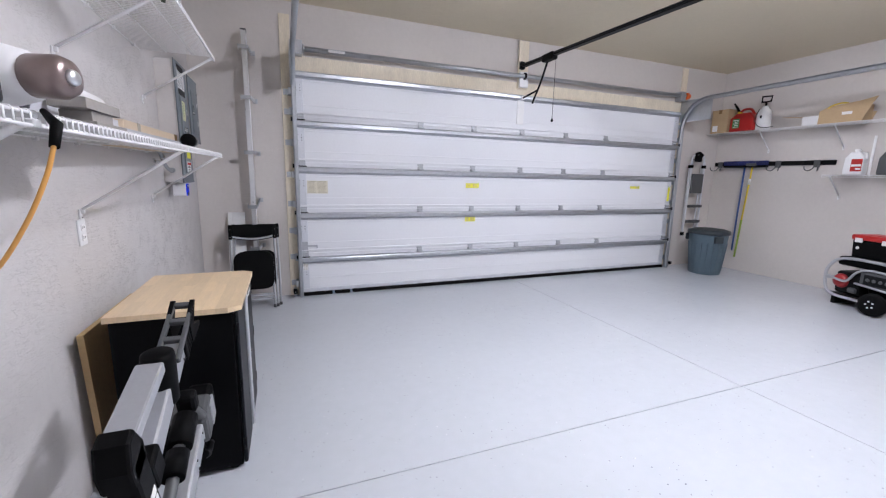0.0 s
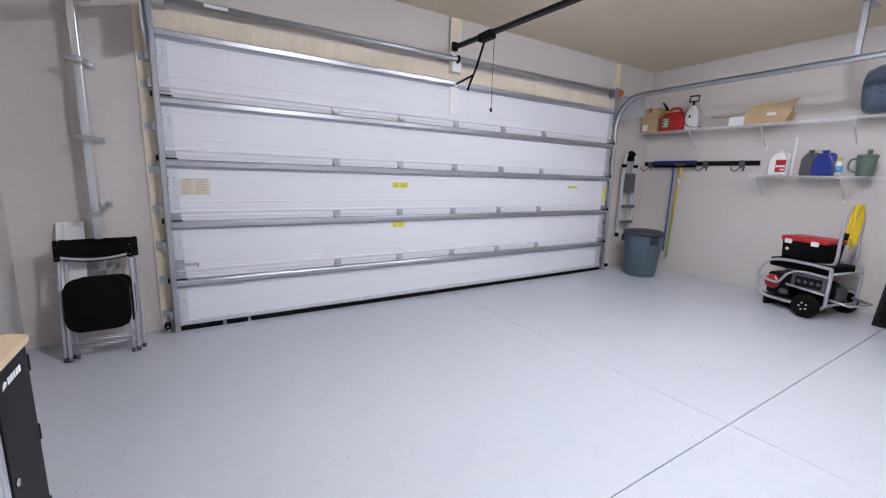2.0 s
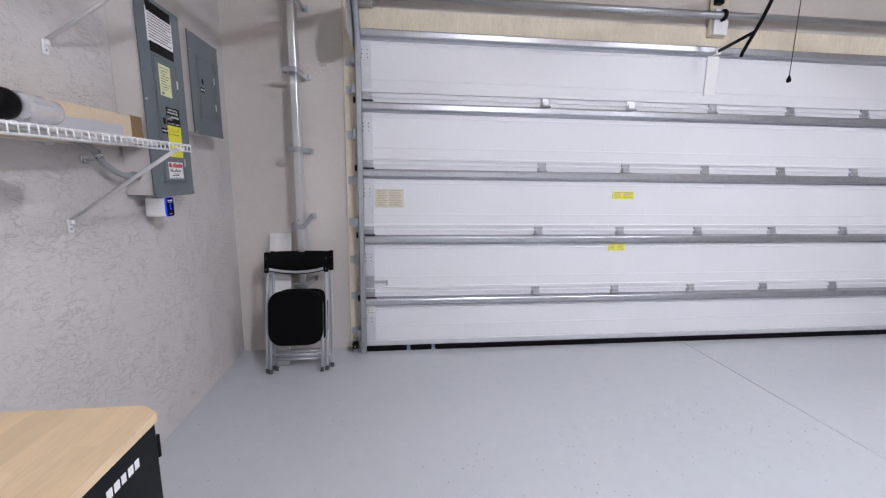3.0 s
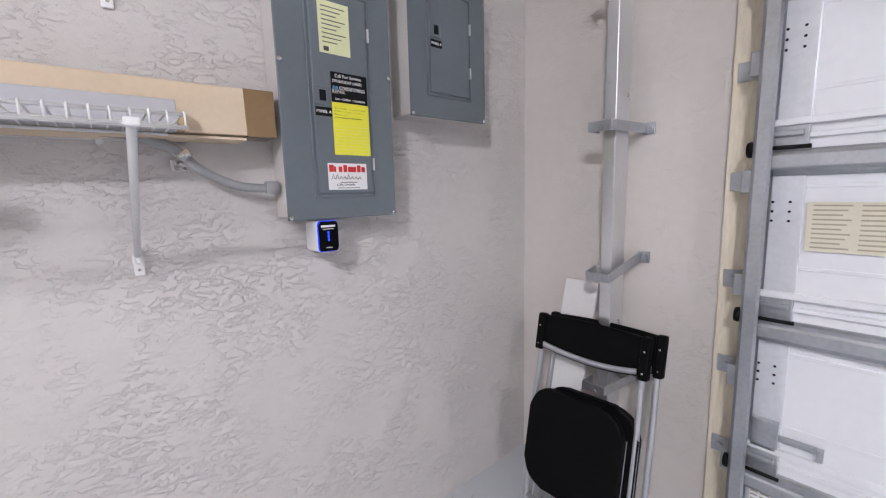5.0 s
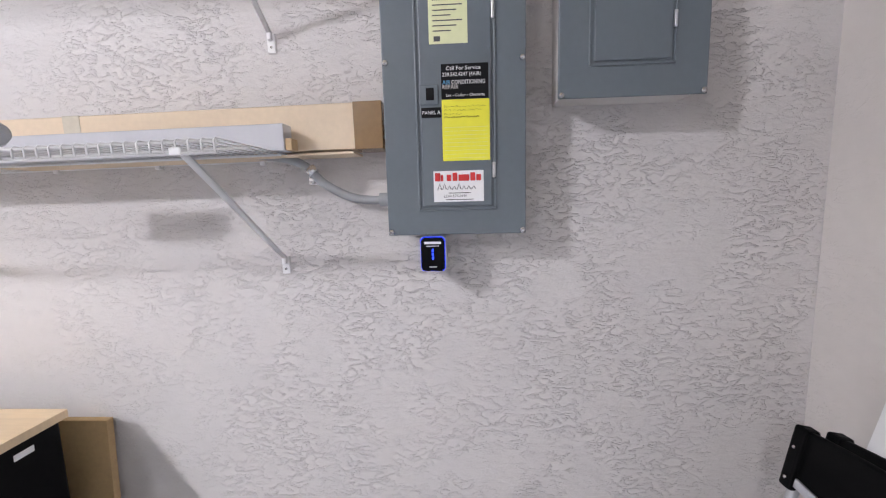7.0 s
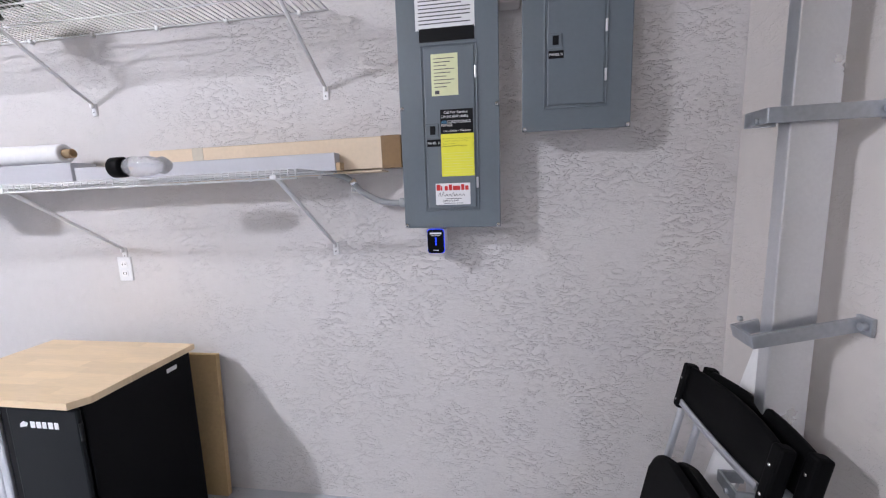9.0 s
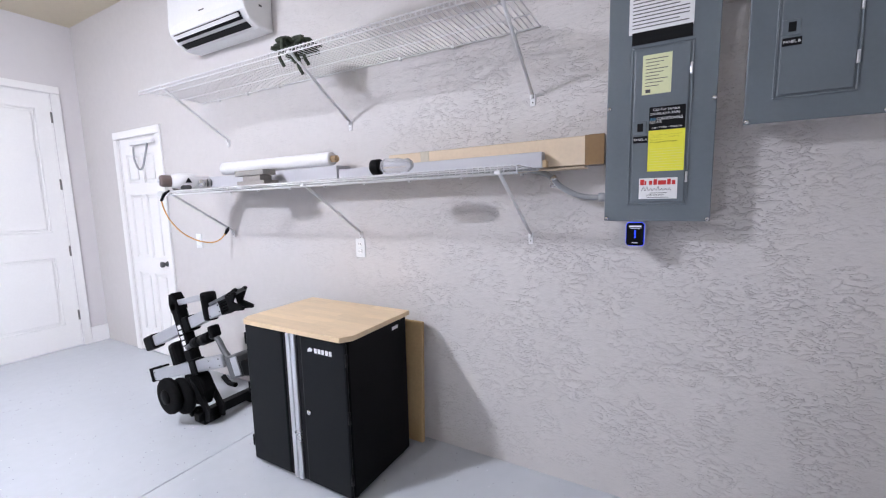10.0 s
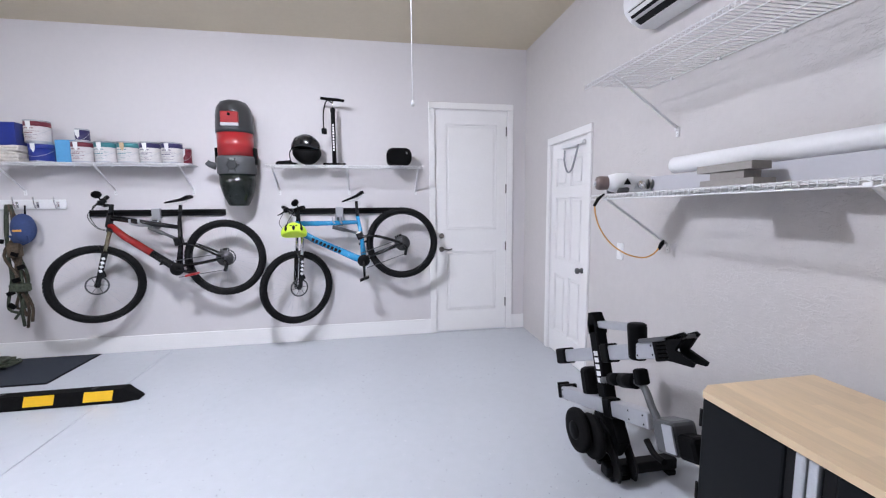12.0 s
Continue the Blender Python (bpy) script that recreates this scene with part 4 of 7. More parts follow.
for k, w in enumerate((0.014, 0.006, 0.011, 0.012, 0.017, 0.012, 0.012, 0.012)):
    y0 = 3.678 + 0.0152 * k
    box(bm, FX + 0.0112, FX + 0.0119, y0, y0 + w, 1.464, 1.480 if k % 3 else 1.485, bevel=0.001, seg=1)
part("logo_bar", at_pa(bm), M_REDPRINT, pa_door)
bm = bmesh.new()
for k in range(8):
    y0 = 3.684 + 0.0125 * k
    tube(bm, [(FX + 0.0114, y0, 1.442), (FX + 0.0114, y0 + 0.006, 1.458 if k in (0, 1, 4) else 1.451), (FX + 0.0114, y0 + 0.010, 1.443)], 0.0011, 4)
part("logo_script", at_pa(bm), M_PRINT, pa_door)
pa_text("(239) 574-3449", 0.0095, M_PRINT, 3.70, 1.4225)
bm = bmesh.new()
box(bm, FX + 0.0112, FX + 0.0116, 3.712, 3.77, 1.4325, 1.4342)
box(bm, FX + 0.0112, FX + 0.0116, 3.704, 3.776, 1.4155, 1.4172)
part("small_print", at_pa(bm), M_PRINT, pa_door)
cover = [o for o in pa.children if o.name.startswith("cover")][0]
def cov_plate(name, y0, y1, z0, z1, mat, up=0.0055):
    return part(name, at_pa(boxm(FX + 0.003, FX + up, y0, y1, z0, z1)), mat, cover)
cov_plate("notice", 3.62, 3.83, 2.025, 2.17, M_PAPER)
cov_plate("black_tape", 3.632, 3.828, 1.985, 2.03, M_PRINT, 0.0062)
cov_plate("black_tape", 3.626, 3.822, 2.155, 2.20, M_PRINT, 0.0062)
bm = bmesh.new()
for k in range(9):
    box(bm, FX + 0.0055, FX + 0.006, 3.632, 3.815 - 0.03 * ((k * 5) % 4 == 3), 2.143 - 0.0125 * k, 2.1465 - 0.0125 * k)
part("print", at_pa(bm), M_GREYP, cover)

pa.location += Vector((0, -0.014, -0.029))
panel("smaller grey steel breaker panel beside the main one", 3.977, 4.339, 1.63, 2.17, 4.062, 4.248, 1.715, 2.05, "PANEL B")
solid("conduit_box", boxm(XL, -0.70, 3.90, 3.975, 2.085, 2.165, bevel=0.006), M_PANELBOX, "beige painted junction fitting between the panels", "junction box")

surge = thing("surge_protector", "black surge protector glowing blue below the panel", "surge protector", (-0.70, 3.652, 1.192))
part("body", boxm(-0.05, 0.04, -0.038, 0.038, 0.0, 0.0985, bevel=0.008), M_WHITE, surge, "white plastic body")
fp = part("front_plate", prismm(rounded(0.074, 0.096, 0.012), 0.008, Matrix.Translation((0.0402, 0, 0.0492)) @ FACE_LEFT_WALL, bevel=0.002), M_BLACKP, surge)
M_GLOW = bpy.data.materials.new("blue_led")
M_GLOW.use_nodes = True
bs = M_GLOW.node_tree.nodes["Principled BSDF"]
bs.inputs["Base Color"].default_value = (0.01, 0.03, 0.5, 1)
bs.inputs["Emission Color"].default_value = (0.01, 0.05, 1.0, 1)
bs.inputs["Emission Strength"].default_value = 1.5
bm = bmesh.new()
o, i2 = rounded(0.0765, 0.0985, 0.013), rounded(0.072, 0.094, 0.012)
oo = [bm.verts.new((x, y, 0.003)) for x, y in o]
ii = [bm.verts.new((x, y, 0.0085)) for x, y in i2]
for k in range(len(o)):
    bm.faces.new((oo[k], oo[(k + 1) % len(o)], ii[(k + 1) % len(o)], ii[k]))
bm.transform(Matrix.Translation((0.0402, 0, 0.0492)) @ FACE_LEFT_WALL)
part("light_ring", bm, M_GLOW, surge, "blue glowing rim")
for k in range(3):
    part("led", boxm(0.048, 0.0492, -0.003, 0.003, 0.034 + 0.011 * k, 0.043 + 0.011 * k, bevel=0.0004, seg=1), M_GLOW, fp)
bm = bmesh.new()
box(bm, 0.048, 0.0488, -0.026, 0.026, 0.078, 0.085)
box(bm, 0.048, 0.0488, -0.02, 0.02, 0.0715, 0.0735)
box(bm, 0.048, 0.0488, -0.012, 0.012, 0.012, 0.0145)
part("print", bm, M_PAPER, fp)

surge.scale = (1, 0.86, 0.95)
surge.location.z += 0.005

con = thing("conduit", "grey flexible conduit running from shelf to panel", "conduit", (-0.72, 3.383, 1.392))
pts = smooth_path([(-0.005, -0.36, 0.135), (-0.005, -0.2, 0.13), (-0.005, -0.1, 0.105), (-0.005, -0.04, 0.05), (-0.002, 0.03, 0.012), (0.0, 0.09, 0.0), (0.0, 0.15, 0.0)])
part("tube", tubem(pts, 0.0125, 12), M_GREYPIPE, con)
part("fitting", tubem([(0, 0.12, 0), (0, 0.155, 0)], 0.019, 14), M_GREYPIPE, con)
bm = tubem([(-0.004, -0.078, 0.092), (-0.004, -0.064, 0.076)], 0.0165, 14)
box(bm, -0.056, -0.046, -0.098, -0.062, 0.048, 0.078, bevel=0.002)
box(bm, -0.05, -0.004, -0.082, -0.066, 0.056, 0.066, bevel=0.002)
lathe(bm, [(0, 0), (0.006, 0), (0.005, 0.005), (0, 0.006)], 8, pose(-0.046, -0.085, 0.056, 0, 90))
part("clamp", bm, M_CHROME, con, "zinc conduit clamp")


def outlet(label, y, z, kind):
    o = thing("wall_outlet", label, "outlet", (XL, y, z))
    pl = part("plate", boxm(0, 0.008, -0.036, 0.036, -0.058, 0.058, bevel=0.004), M_WHITE, o)
    if kind == "outlet":
        for dz in (-0.022, 0.022):
            f = part("socket", prismm(rounded(0.032, 0.03, 0.008), 0.003, Matrix.Translation((0.0078, 0, dz)) @ FACE_LEFT_WALL), M_TRIM, pl)
            part("slot", boxm(0.0105, 0.0114, -0.009, -0.006, dz - 0.004, dz + 0.006), M_PRINT, f)
            part("slot", boxm(0.0105, 0.0114, 0.006, 0.009, dz - 0.004, dz + 0.006), M_PRINT, f)
    else:
        part("rocker", boxm(0.007, 0.013, -0.016, 0.016, -0.032, 0.032, bevel=0.003), M_TRIM, pl)
    return o


outlet("white wall outlet beneath the shelf bracket", 2.135, 1.115, "outlet")
outlet("white wall switch near the low door", 0.44, 1.105, "switch")

# ---- tool cabinet with wooden top ----
CX, CY = -0.395, 2.202
cab = thing("tool_cabinet", "black steel two-door cabinet with charcoal doors", "cabinet", (CX, CY, 0))
bw, bd = 0.346, 0.236          # half width along y, half depth along x
body = part("body", boxm(-bd, bd - 0.02, -bw, bw, 0.022, 0.783, bevel=0.006), M_CABINET, cab)
for s in (-1, 1):
    d = part("door", boxm(bd - 0.018, bd, 0.062 if s > 0 else -bw + 0.002, bw - 0.002 if s > 0 else -0.062, 0.028, 0.777, bevel=0.008), M_CABDOOR, cab)
    part("grip_recess", boxm(bd - 0.018, bd - 0.006, 0.03 if s > 0 else -0.062, 0.062 if s > 0 else -0.03, 0.028, 0.777, bevel=0.002), M_PRINT, d)
    part("handle", boxm(bd - 0.012, bd + 0.008, 0.003 if s > 0 else -0.03, 0.03 if s > 0 else -0.003, 0.028, 0.779, bevel=0.006), M_ALU, d, "full-height aluminium handle")
    for z in (0.13, 0.43, 0.70):
        part("hinge", tubem([(bd - 0.004, s * (bw + 0.002), z - 0.03), (bd - 0.004, s * (bw + 0.002), z + 0.03)], 0.006, 8), M_BLACK, d)
    if s > 0:
        part("lock", lathem([(0, 0), (0.013, 0), (0.012, 0.006), (0, 0.007)], 14, pose(bd, 0.098, 0.40, 0, 90)), M_CHROME, d, "chrome key lock")
        bm = bmesh.new()
        for k, w in enumerate((0.018, 0.018, 0.016, 0.018, 0.016)):
            box(bm, bd - 0.001, bd + 0.0012, 0.155 + 0.0235 * k, 0.155 + 0.0235 * k + w, 0.705, 0.728, bevel=0.001, seg=1)
        prism(bm, [(0, 0), (0.028, 0.005), (0.034, 0.016), (0.016, 0.023), (0.004, 0.014)], 0.002, Matrix.Translation((bd - 0.001, 0.112, 0.705)) @ FACE_LEFT_WALL)
        part("logo", bm, M_PAPER, d, "white badge shapes")
bm = boxm(-bd + 0.045, -bd + 0.095, bw - 0.001, bw + 0.0015, 0.735, 0.752)
bm.transform(Matrix.Translation((0.03, 0, 0)))
part("badge", bm, M_PAPER, cab)
for x in (-bd + 0.04, bd - 0.06):
    for y in (-bw + 0.04, bw - 0.04):
        part("foot", lathem([(0, 0), (0.022, 0), (0.022, 0.012), (0.012, 0.016), (0.012, 0.024), (0, 0.024)], 12, pose(x, y, 0.0)), M_BLACKP, cab)
top = thing("worktop", "light butcher-block wooden top resting on the cabinet", "worktop", (CX, CY, 0.7835))


def top_end(x):
    return 0.363 - max(0.0, x - 0.212) * 0.9


rnd = random.Random(3)
for k in range(10):
    xa, xb = -0.248 + 0.0498 * k, -0.248 + 0.0498 * (k + 1)
    if k == 9:
        xa, xb = -0.248 + 0.0498 * 9, 0.25
    c1, c2 = -0.13 + rnd.uniform(-0.1, 0.1), 0.13 + rnd.uniform(-0.1, 0.1)
    for ya0, yb0, ya1, yb1 in ((-top_end(xa), -top_end(xb), c1, c1), (c1, c1, c2, c2), (c2, c2, top_end(xa), top_end(xb))):
        part("stave", prismm([(xa, ya0), (xb, yb0), (xb, yb1), (xa, ya1)], 0.024), M_WOODTOP, top)
bm = boxm(-0.0125, 0.0125, -0.25, 0.395, 0, 0.71, bevel=0.002)
bm.transform(pose(-0.728, 2.185, 0.002, 0, -2.2))
solid("fibre_board", bm, M_PLY, "brown fibreboard sheet leaning behind the cabinet", "board")

# ---- hitch bike rack standing folded on the floor ----
rack = thing("hitch_bike_rack", "folded black and silver hitch bike rack", "bike rack", (-0.305, 1.13, 0.0))
RT = pose(0, 0, 0.25, 20.2)


TILT = [Matrix()]


def rpart(name, bm, mat, label="", parent=None):
    bm.transform(RT @ TILT[0])
    return part(name, bm, mat, parent or rack, label)


mast = rpart("mast", boxm(-0.035, 0.03, -0.045, 0.04, -0.12, 0.55, bevel=0.012), M_BLACKP)
bm = prismm([(-0.05, 0), (0.04, 0), (0.045, 0.05), (0.02, 0.12), (-0.02, 0.12), (-0.05, 0.06)], 0.07, Matrix.Translation((-0.04, 0, 0.485)) @ FACE_LEFT_WALL, bevel=0.008)
rpart("mast_head", bm, M_BLACKP)
bm = bmesh.new()
for k in range(5):
    box(bm, 0.029, 0.0318, -0.02, 0.02, 0.22 + 0.036 * k, 0.246 + 0.036 * k, bevel=0.001, seg=1)
rpart("logo", bm, M_PAPER, parent=mast)


def tray(v, u0, u1, x):
    t = rpart("tray", boxm(x - 0.05, x + 0.02, u0, u1, v - 0.038, v + 0.038, bevel=0.008), M_ALUP, "silver aluminium wheel tray")
    for u in (u0 + 0.02, u1 - 0.03, u1 - 0.14, 0.1):
        rpart("rivet", lathem([(0, 0), (0.005, 0), (0.004, 0.002), (0, 0.002)], 8, pose(x + 0.02, u, v + 0.02, 0, 90)), M_PRINT, parent=t)
        rpart("rivet", lathem([(0, 0), (0.005, 0), (0.004, 0.002), (0, 0.002)], 8, pose(x + 0.02, u, v - 0.02, 0, 90)), M_PRINT, parent=t)
    bm = boxm(x - 0.045, x + 0.03, -0.005 + 0.045, 0.115, v - 0.05, v + 0.05, bevel=0.01)
    rpart("tray_clamp", bm, M_BLACKP, parent=t)
    return t


def wheel_cup(v, u, x, s):
    """Slotted plastic end of a tray, open like a fork; s is its direction along the tray."""
    cup = rpart("wheel_cup", boxm(x - 0.042, x + 0.028, u - 0.01, u + s * 0.02, v - 0.05, v + 0.05, bevel=0.006), M_BLACKP, "black slotted wheel cup")
    for k in range(6):
        rpart("slat", boxm(x + 0.016, x + 0.027, u + s * 0.0, u + s * 0.085, v - 0.047 + 0.017 * k, v - 0.038 + 0.017 * k, bevel=0.002, seg=1), M_BLACKP, parent=cup)
    # rim bars and rungs in grey: light on the black cup, put into colour
    for e in (-1, 1):
        rpart("cheek", prismm([(0.08, -0.05), (s * 0.10, -0.052), (s * 0.20, -0.075), (s * 0.215, -0.06), (s * 0.125, -0.006), (s * 0.205, 0.05), (s * 0.19, 0.062), (s * 0.08, 0.05)], 0.014, Matrix.Translation((x - 0.045 if e < 0 else x + 0.016, u, v)) @ FACE_LEFT_WALL, bevel=0.002), M_BLACKP, parent=cup)
        rpart("lit_rim_bar", boxm(x - 0.045 if e < 0 else x + 0.016, x - 0.03 if e < 0 else x + 0.03, u - 0.10, u + s * 0.19, v + 0.035, v + 0.055, bevel=0.004), M_GREYP, parent=cup)
    for k in range(4):
        c = u - 0.09 + 0.09 * k
        rpart("lit_rung", boxm(x - 0.04, x + 0.02, c - 0.011, c + 0.011, v + 0.036, v + 0.054, bevel=0.004), M_GREYP, parent=cup)


def tilted(v, sag):
    """Trays sag or rise a little about the mast."""
    TILT[0] = pose(0, 0, v, sag) @ Matrix.Translation((0, 0, -v))


tilted(0.375, 2)
tray(0.375, -0.46, 0.50, 0.0)
wheel_cup(0.375, 0.50, 0.0, 1)
rpart("wheel_cup", boxm(-0.05, 0.03, -0.53, -0.40, 0.325, 0.425, bevel=0.012), M_BLACKP)
tilted(0.105, -3)
tray(0.105, -0.46, 0.40, 0.035)
bm = bmesh.new()
for k in range(5):
    box(bm, -0.045, 0.026, -0.56, -0.46, 0.06 + 0.018 * k, 0.07 + 0.018 * k, bevel=0.002, seg=1)
box(bm, -0.05, 0.03, -0.57, -0.545, 0.055, 0.155, bevel=0.006)
box(bm, -0.05, 0.03, -0.47, -0.44, 0.055, 0.155, bevel=0.006)
rpart("wheel_cup", bm, M_BLACKP, "black slotted wheel cup")
# frame hooks on arms
TILT[0] = Matrix()
bm = boxm(-0.036, 0.036, -0.15, 0.15, -0.019, 0.019, bevel=0.007)
bm.transform(pose(-0.02, 0.165, 0.5175, -6.9))
arm = rpart("frame_arm", bm, M_ALUP, "silver box-section arm")
bm = lathem([(0, -0.125), (0.036, -0.125), (0.042, -0.115), (0.045, 0.03), (0.043, 0.045), (0.035, 0.05), (0, 0.05)], 20, pose(-0.01, 0.345, 0.47, -14))
rpart("ratchet_head", bm, M_BLACKP, parent=arm)
bm = boxm(-0.05, 0.05, -0.20, -0.10, 0.11, 0.30, bevel=0.03)
rpart("ratchet_head", bm, M_BLACKP, parent=arm)
arm2 = rpart("frame_arm", tubem(smooth_path([(0.03, 0.03, 0.235), (0.03, 0.22, 0.25), (0.03, 0.37, 0.235), (0.04, 0.43, 0.14), (0.04, 0.47, 0.07)]), 0.017, 10), M_GREYP, "grey curved arm")
for u0, u1, r in ((0.12, 0.20, 0.032), (0.22, 0.33, 0.036)):
    rpart("clamp_collar", tubem([(0.03, u0, 0.247), (0.03, u1, 0.249)], r, 14), M_BLACKP, parent=arm2)
rpart("clamp_knob", boxm(0.0, 0.06, 0.35, 0.40, 0.235, 0.31, bevel=0.014), M_BLACKP, parent=arm2)
bm = boxm(-0.06, 0.06, 0.43, 0.56, -0.035, 0.105, bevel=0.018)
rpart("wheel_clamp", bm, M_GREYP, parent=arm2)
bm = boxm(0.055, 0.064, 0.50, 0.56, -0.02, 0.09, bevel=0.003)
rpart("clamp_plate", bm, M_ALUP, parent=arm2)
bm = boxm(-0.04, 0.05, 0.55, 0.66, -0.04, 0.06, bevel=0.02)
rpart("clamp_hook", bm, M_BLACKP, parent=arm2)
rpart("clamp_lever", tubem(smooth_path([(0.05, 0.36, 0.0), (0.05, 0.40, -0.05), (0.05, 0.46, -0.07)]), 0.014, 8), M_BLACKP, parent=arm2)
# tilt hinge, transport wheels, hitch bar on the floor
bm = prismm([(-0.13, -0.10), (0.02, -0.13), (0.11, -0.05), (0.09, 0.05), (0.02, 0.16), (-0.06, 0.14), (-0.12, 0.03)], 0.075, Matrix.Translation((-0.03, 0.0, -0.02)) @ FACE_LEFT_WALL, bevel=0.012)
rpart("tilt_hinge", bm, M_BLACKP)


def apart(name, bm, mat, label=""):
    return part(name, bm, mat, rack, label)


for x, wy, wz in ((0.115, 0.0, 0.20), (0.165, -0.055, 0.21)):
    bm = lathem([(0, -0.022), (0.03, -0.024), (0.085, -0.022), (0.112, -0.018), (0.118, 0), (0.112, 0.018), (0.085, 0.022), (0.03, 0.024), (0, 0.022)], 28, pose(x, wy, wz, 0, 90))
    w = apart("transport_wheel", bm, M_RUBBER)
    part("hub", lathem([(0, 0), (0.05, 0.0), (0.045, 0.01), (0.012, 0.012), (0, 0.012)], 18, pose(x + 0.022, wy, wz, 0, 90)), M_BLACKP, w)
bm = bmesh.new()
for x in (-0.05, 0.04):
    prism(bm, [(-0.03, 0.30), (0.05, 0.25), (0.17, 0.10), (0.16, 0.03), (0.06, 0.02), (0.05, 0.06), (0.10, 0.10), (0.0, 0.20)], 0.016, Matrix.Translation((x, 0, 0)) @ FACE_LEFT_WALL, bevel=0.003)
apart("yoke", bm, M_BLACK)
bm = boxm(-0.32, 0.09, 0.05, 0.11, 0.028, 0.088, bevel=0.006)
apart("hitch_bar", bm, M_BLACK)
apart("foot", boxm(-0.05, 0.06, 0.0, 0.11, 0.0, 0.03, bevel=0.008), M_BLACK)
apart("foot", boxm(-0.31, -0.26, 0.04, 0.12, 0.0, 0.03, bevel=0.008), M_BLACK)
bm = lathem([(0, -0.03), (0.024, -0.03), (0.028, 0), (0.024, 0.03), (0, 0.03)], 14, pose(0.06, 0.02, 0.075, 0, 90))
apart("lock_knob", bm, M_BLACKP)

# ---- air conditioner ----
ac = thing("air_conditioner", "white wall-mounted split air conditioner", "air conditioner", (XL, 1.09, 2.49))
prof = [(0, 0.0), (0.10, -0.005), (0.17, 0.03), (0.205, 0.075), (0.215, 0.12), (0.205, 0.31), (0.18, 0.335), (0, 0.34)]
bm = bmesh.new()
a = [bm.verts.new((x, -0.405, z)) for x, z in prof]
b = [bm.verts.new((x, 0.405, z)) for x, z in prof]
for i in range(len(prof)):
    bm.faces.new((a[i], a[(i + 1) % 8], b[(i + 1) % 8], b[i]))
fa, fb = bm.faces.new(a), bm.faces.new(b[::-1])
bmesh.ops.bevel(bm, geom=list(fa.edges) + list(fb.edges), offset=0.012, segments=2, profile=0.5, affect="EDGES")
part("housing", bm, M_WHITE, ac)
bm = prismm([(0.175, 0.03), (0.20, 0.068), (0.205, 0.066), (0.18, 0.028)], 0.71, pose(0, 0.355, 0, 90))
bm.transform(Matrix.Translation((0.003, 0, 0)))
part("air_outlet", bm, M_PRINT, ac, "dark air outlet slot")
part("louvre", prismm([(0.182, 0.045), (0.192, 0.062), (0.20, 0.060), (0.189, 0.042)], 0.69, pose(0.012, 0.345, -0.004, 90)), M_WHITE, ac)
part("air_outlet", prismm([(0.122, 0.003), (0.158, 0.022), (0.161, 0.018), (0.125, -0.001)], 0.71, pose(0, 0.355, 0, 90)), M_PRINT, ac, "dark air outlet slot")
part("badge", boxm(0.207, 0.2135, -0.04, 0.02, 0.15, 0.158), M_GREYP, ac)
for z in (0.12, 0.2, 0.23):
    part("screw_cover", boxm(0.08, 0.10, 0.404, 0.407, z, z + 0.012, bevel=0.001), M_GREYP, ac)

# ---- ceiling lights and pull cord ----
for place, strength in zip(LAMPS, LAMP_STRENGTH):
    l = thing("ceiling_light", "compact white square ceiling light, switched on", "ceiling light", (place[0], place[1], ZC), "ceiling lights")
    part("housing", boxm(-0.16, 0.16, -0.16, 0.16, -0.025, 0.0, bevel=0.006), M_WHITE, l)
    part("diffuser", boxm(-0.13, 0.13, -0.13, 0.13, -0.075, -0.0255, bevel=0.015), lamp_material(strength), l)

pull = thing("pull_cord", "white attic pull cord hanging from the ceiling", "pull cord", (0.675, 0.45, 2.05))
part("cord", tubem([(0, 0, 0.03), (0.002, 0, 0.6), (0, 0, 1.08)], 0.0035, 8), M_WHITE, pull)
part("knob", lathem([(0, 0), (0.011, 0), (0.012, 0.01), (0.006, 0.035), (0, 0.036)], 12), M_WHITE, pull)

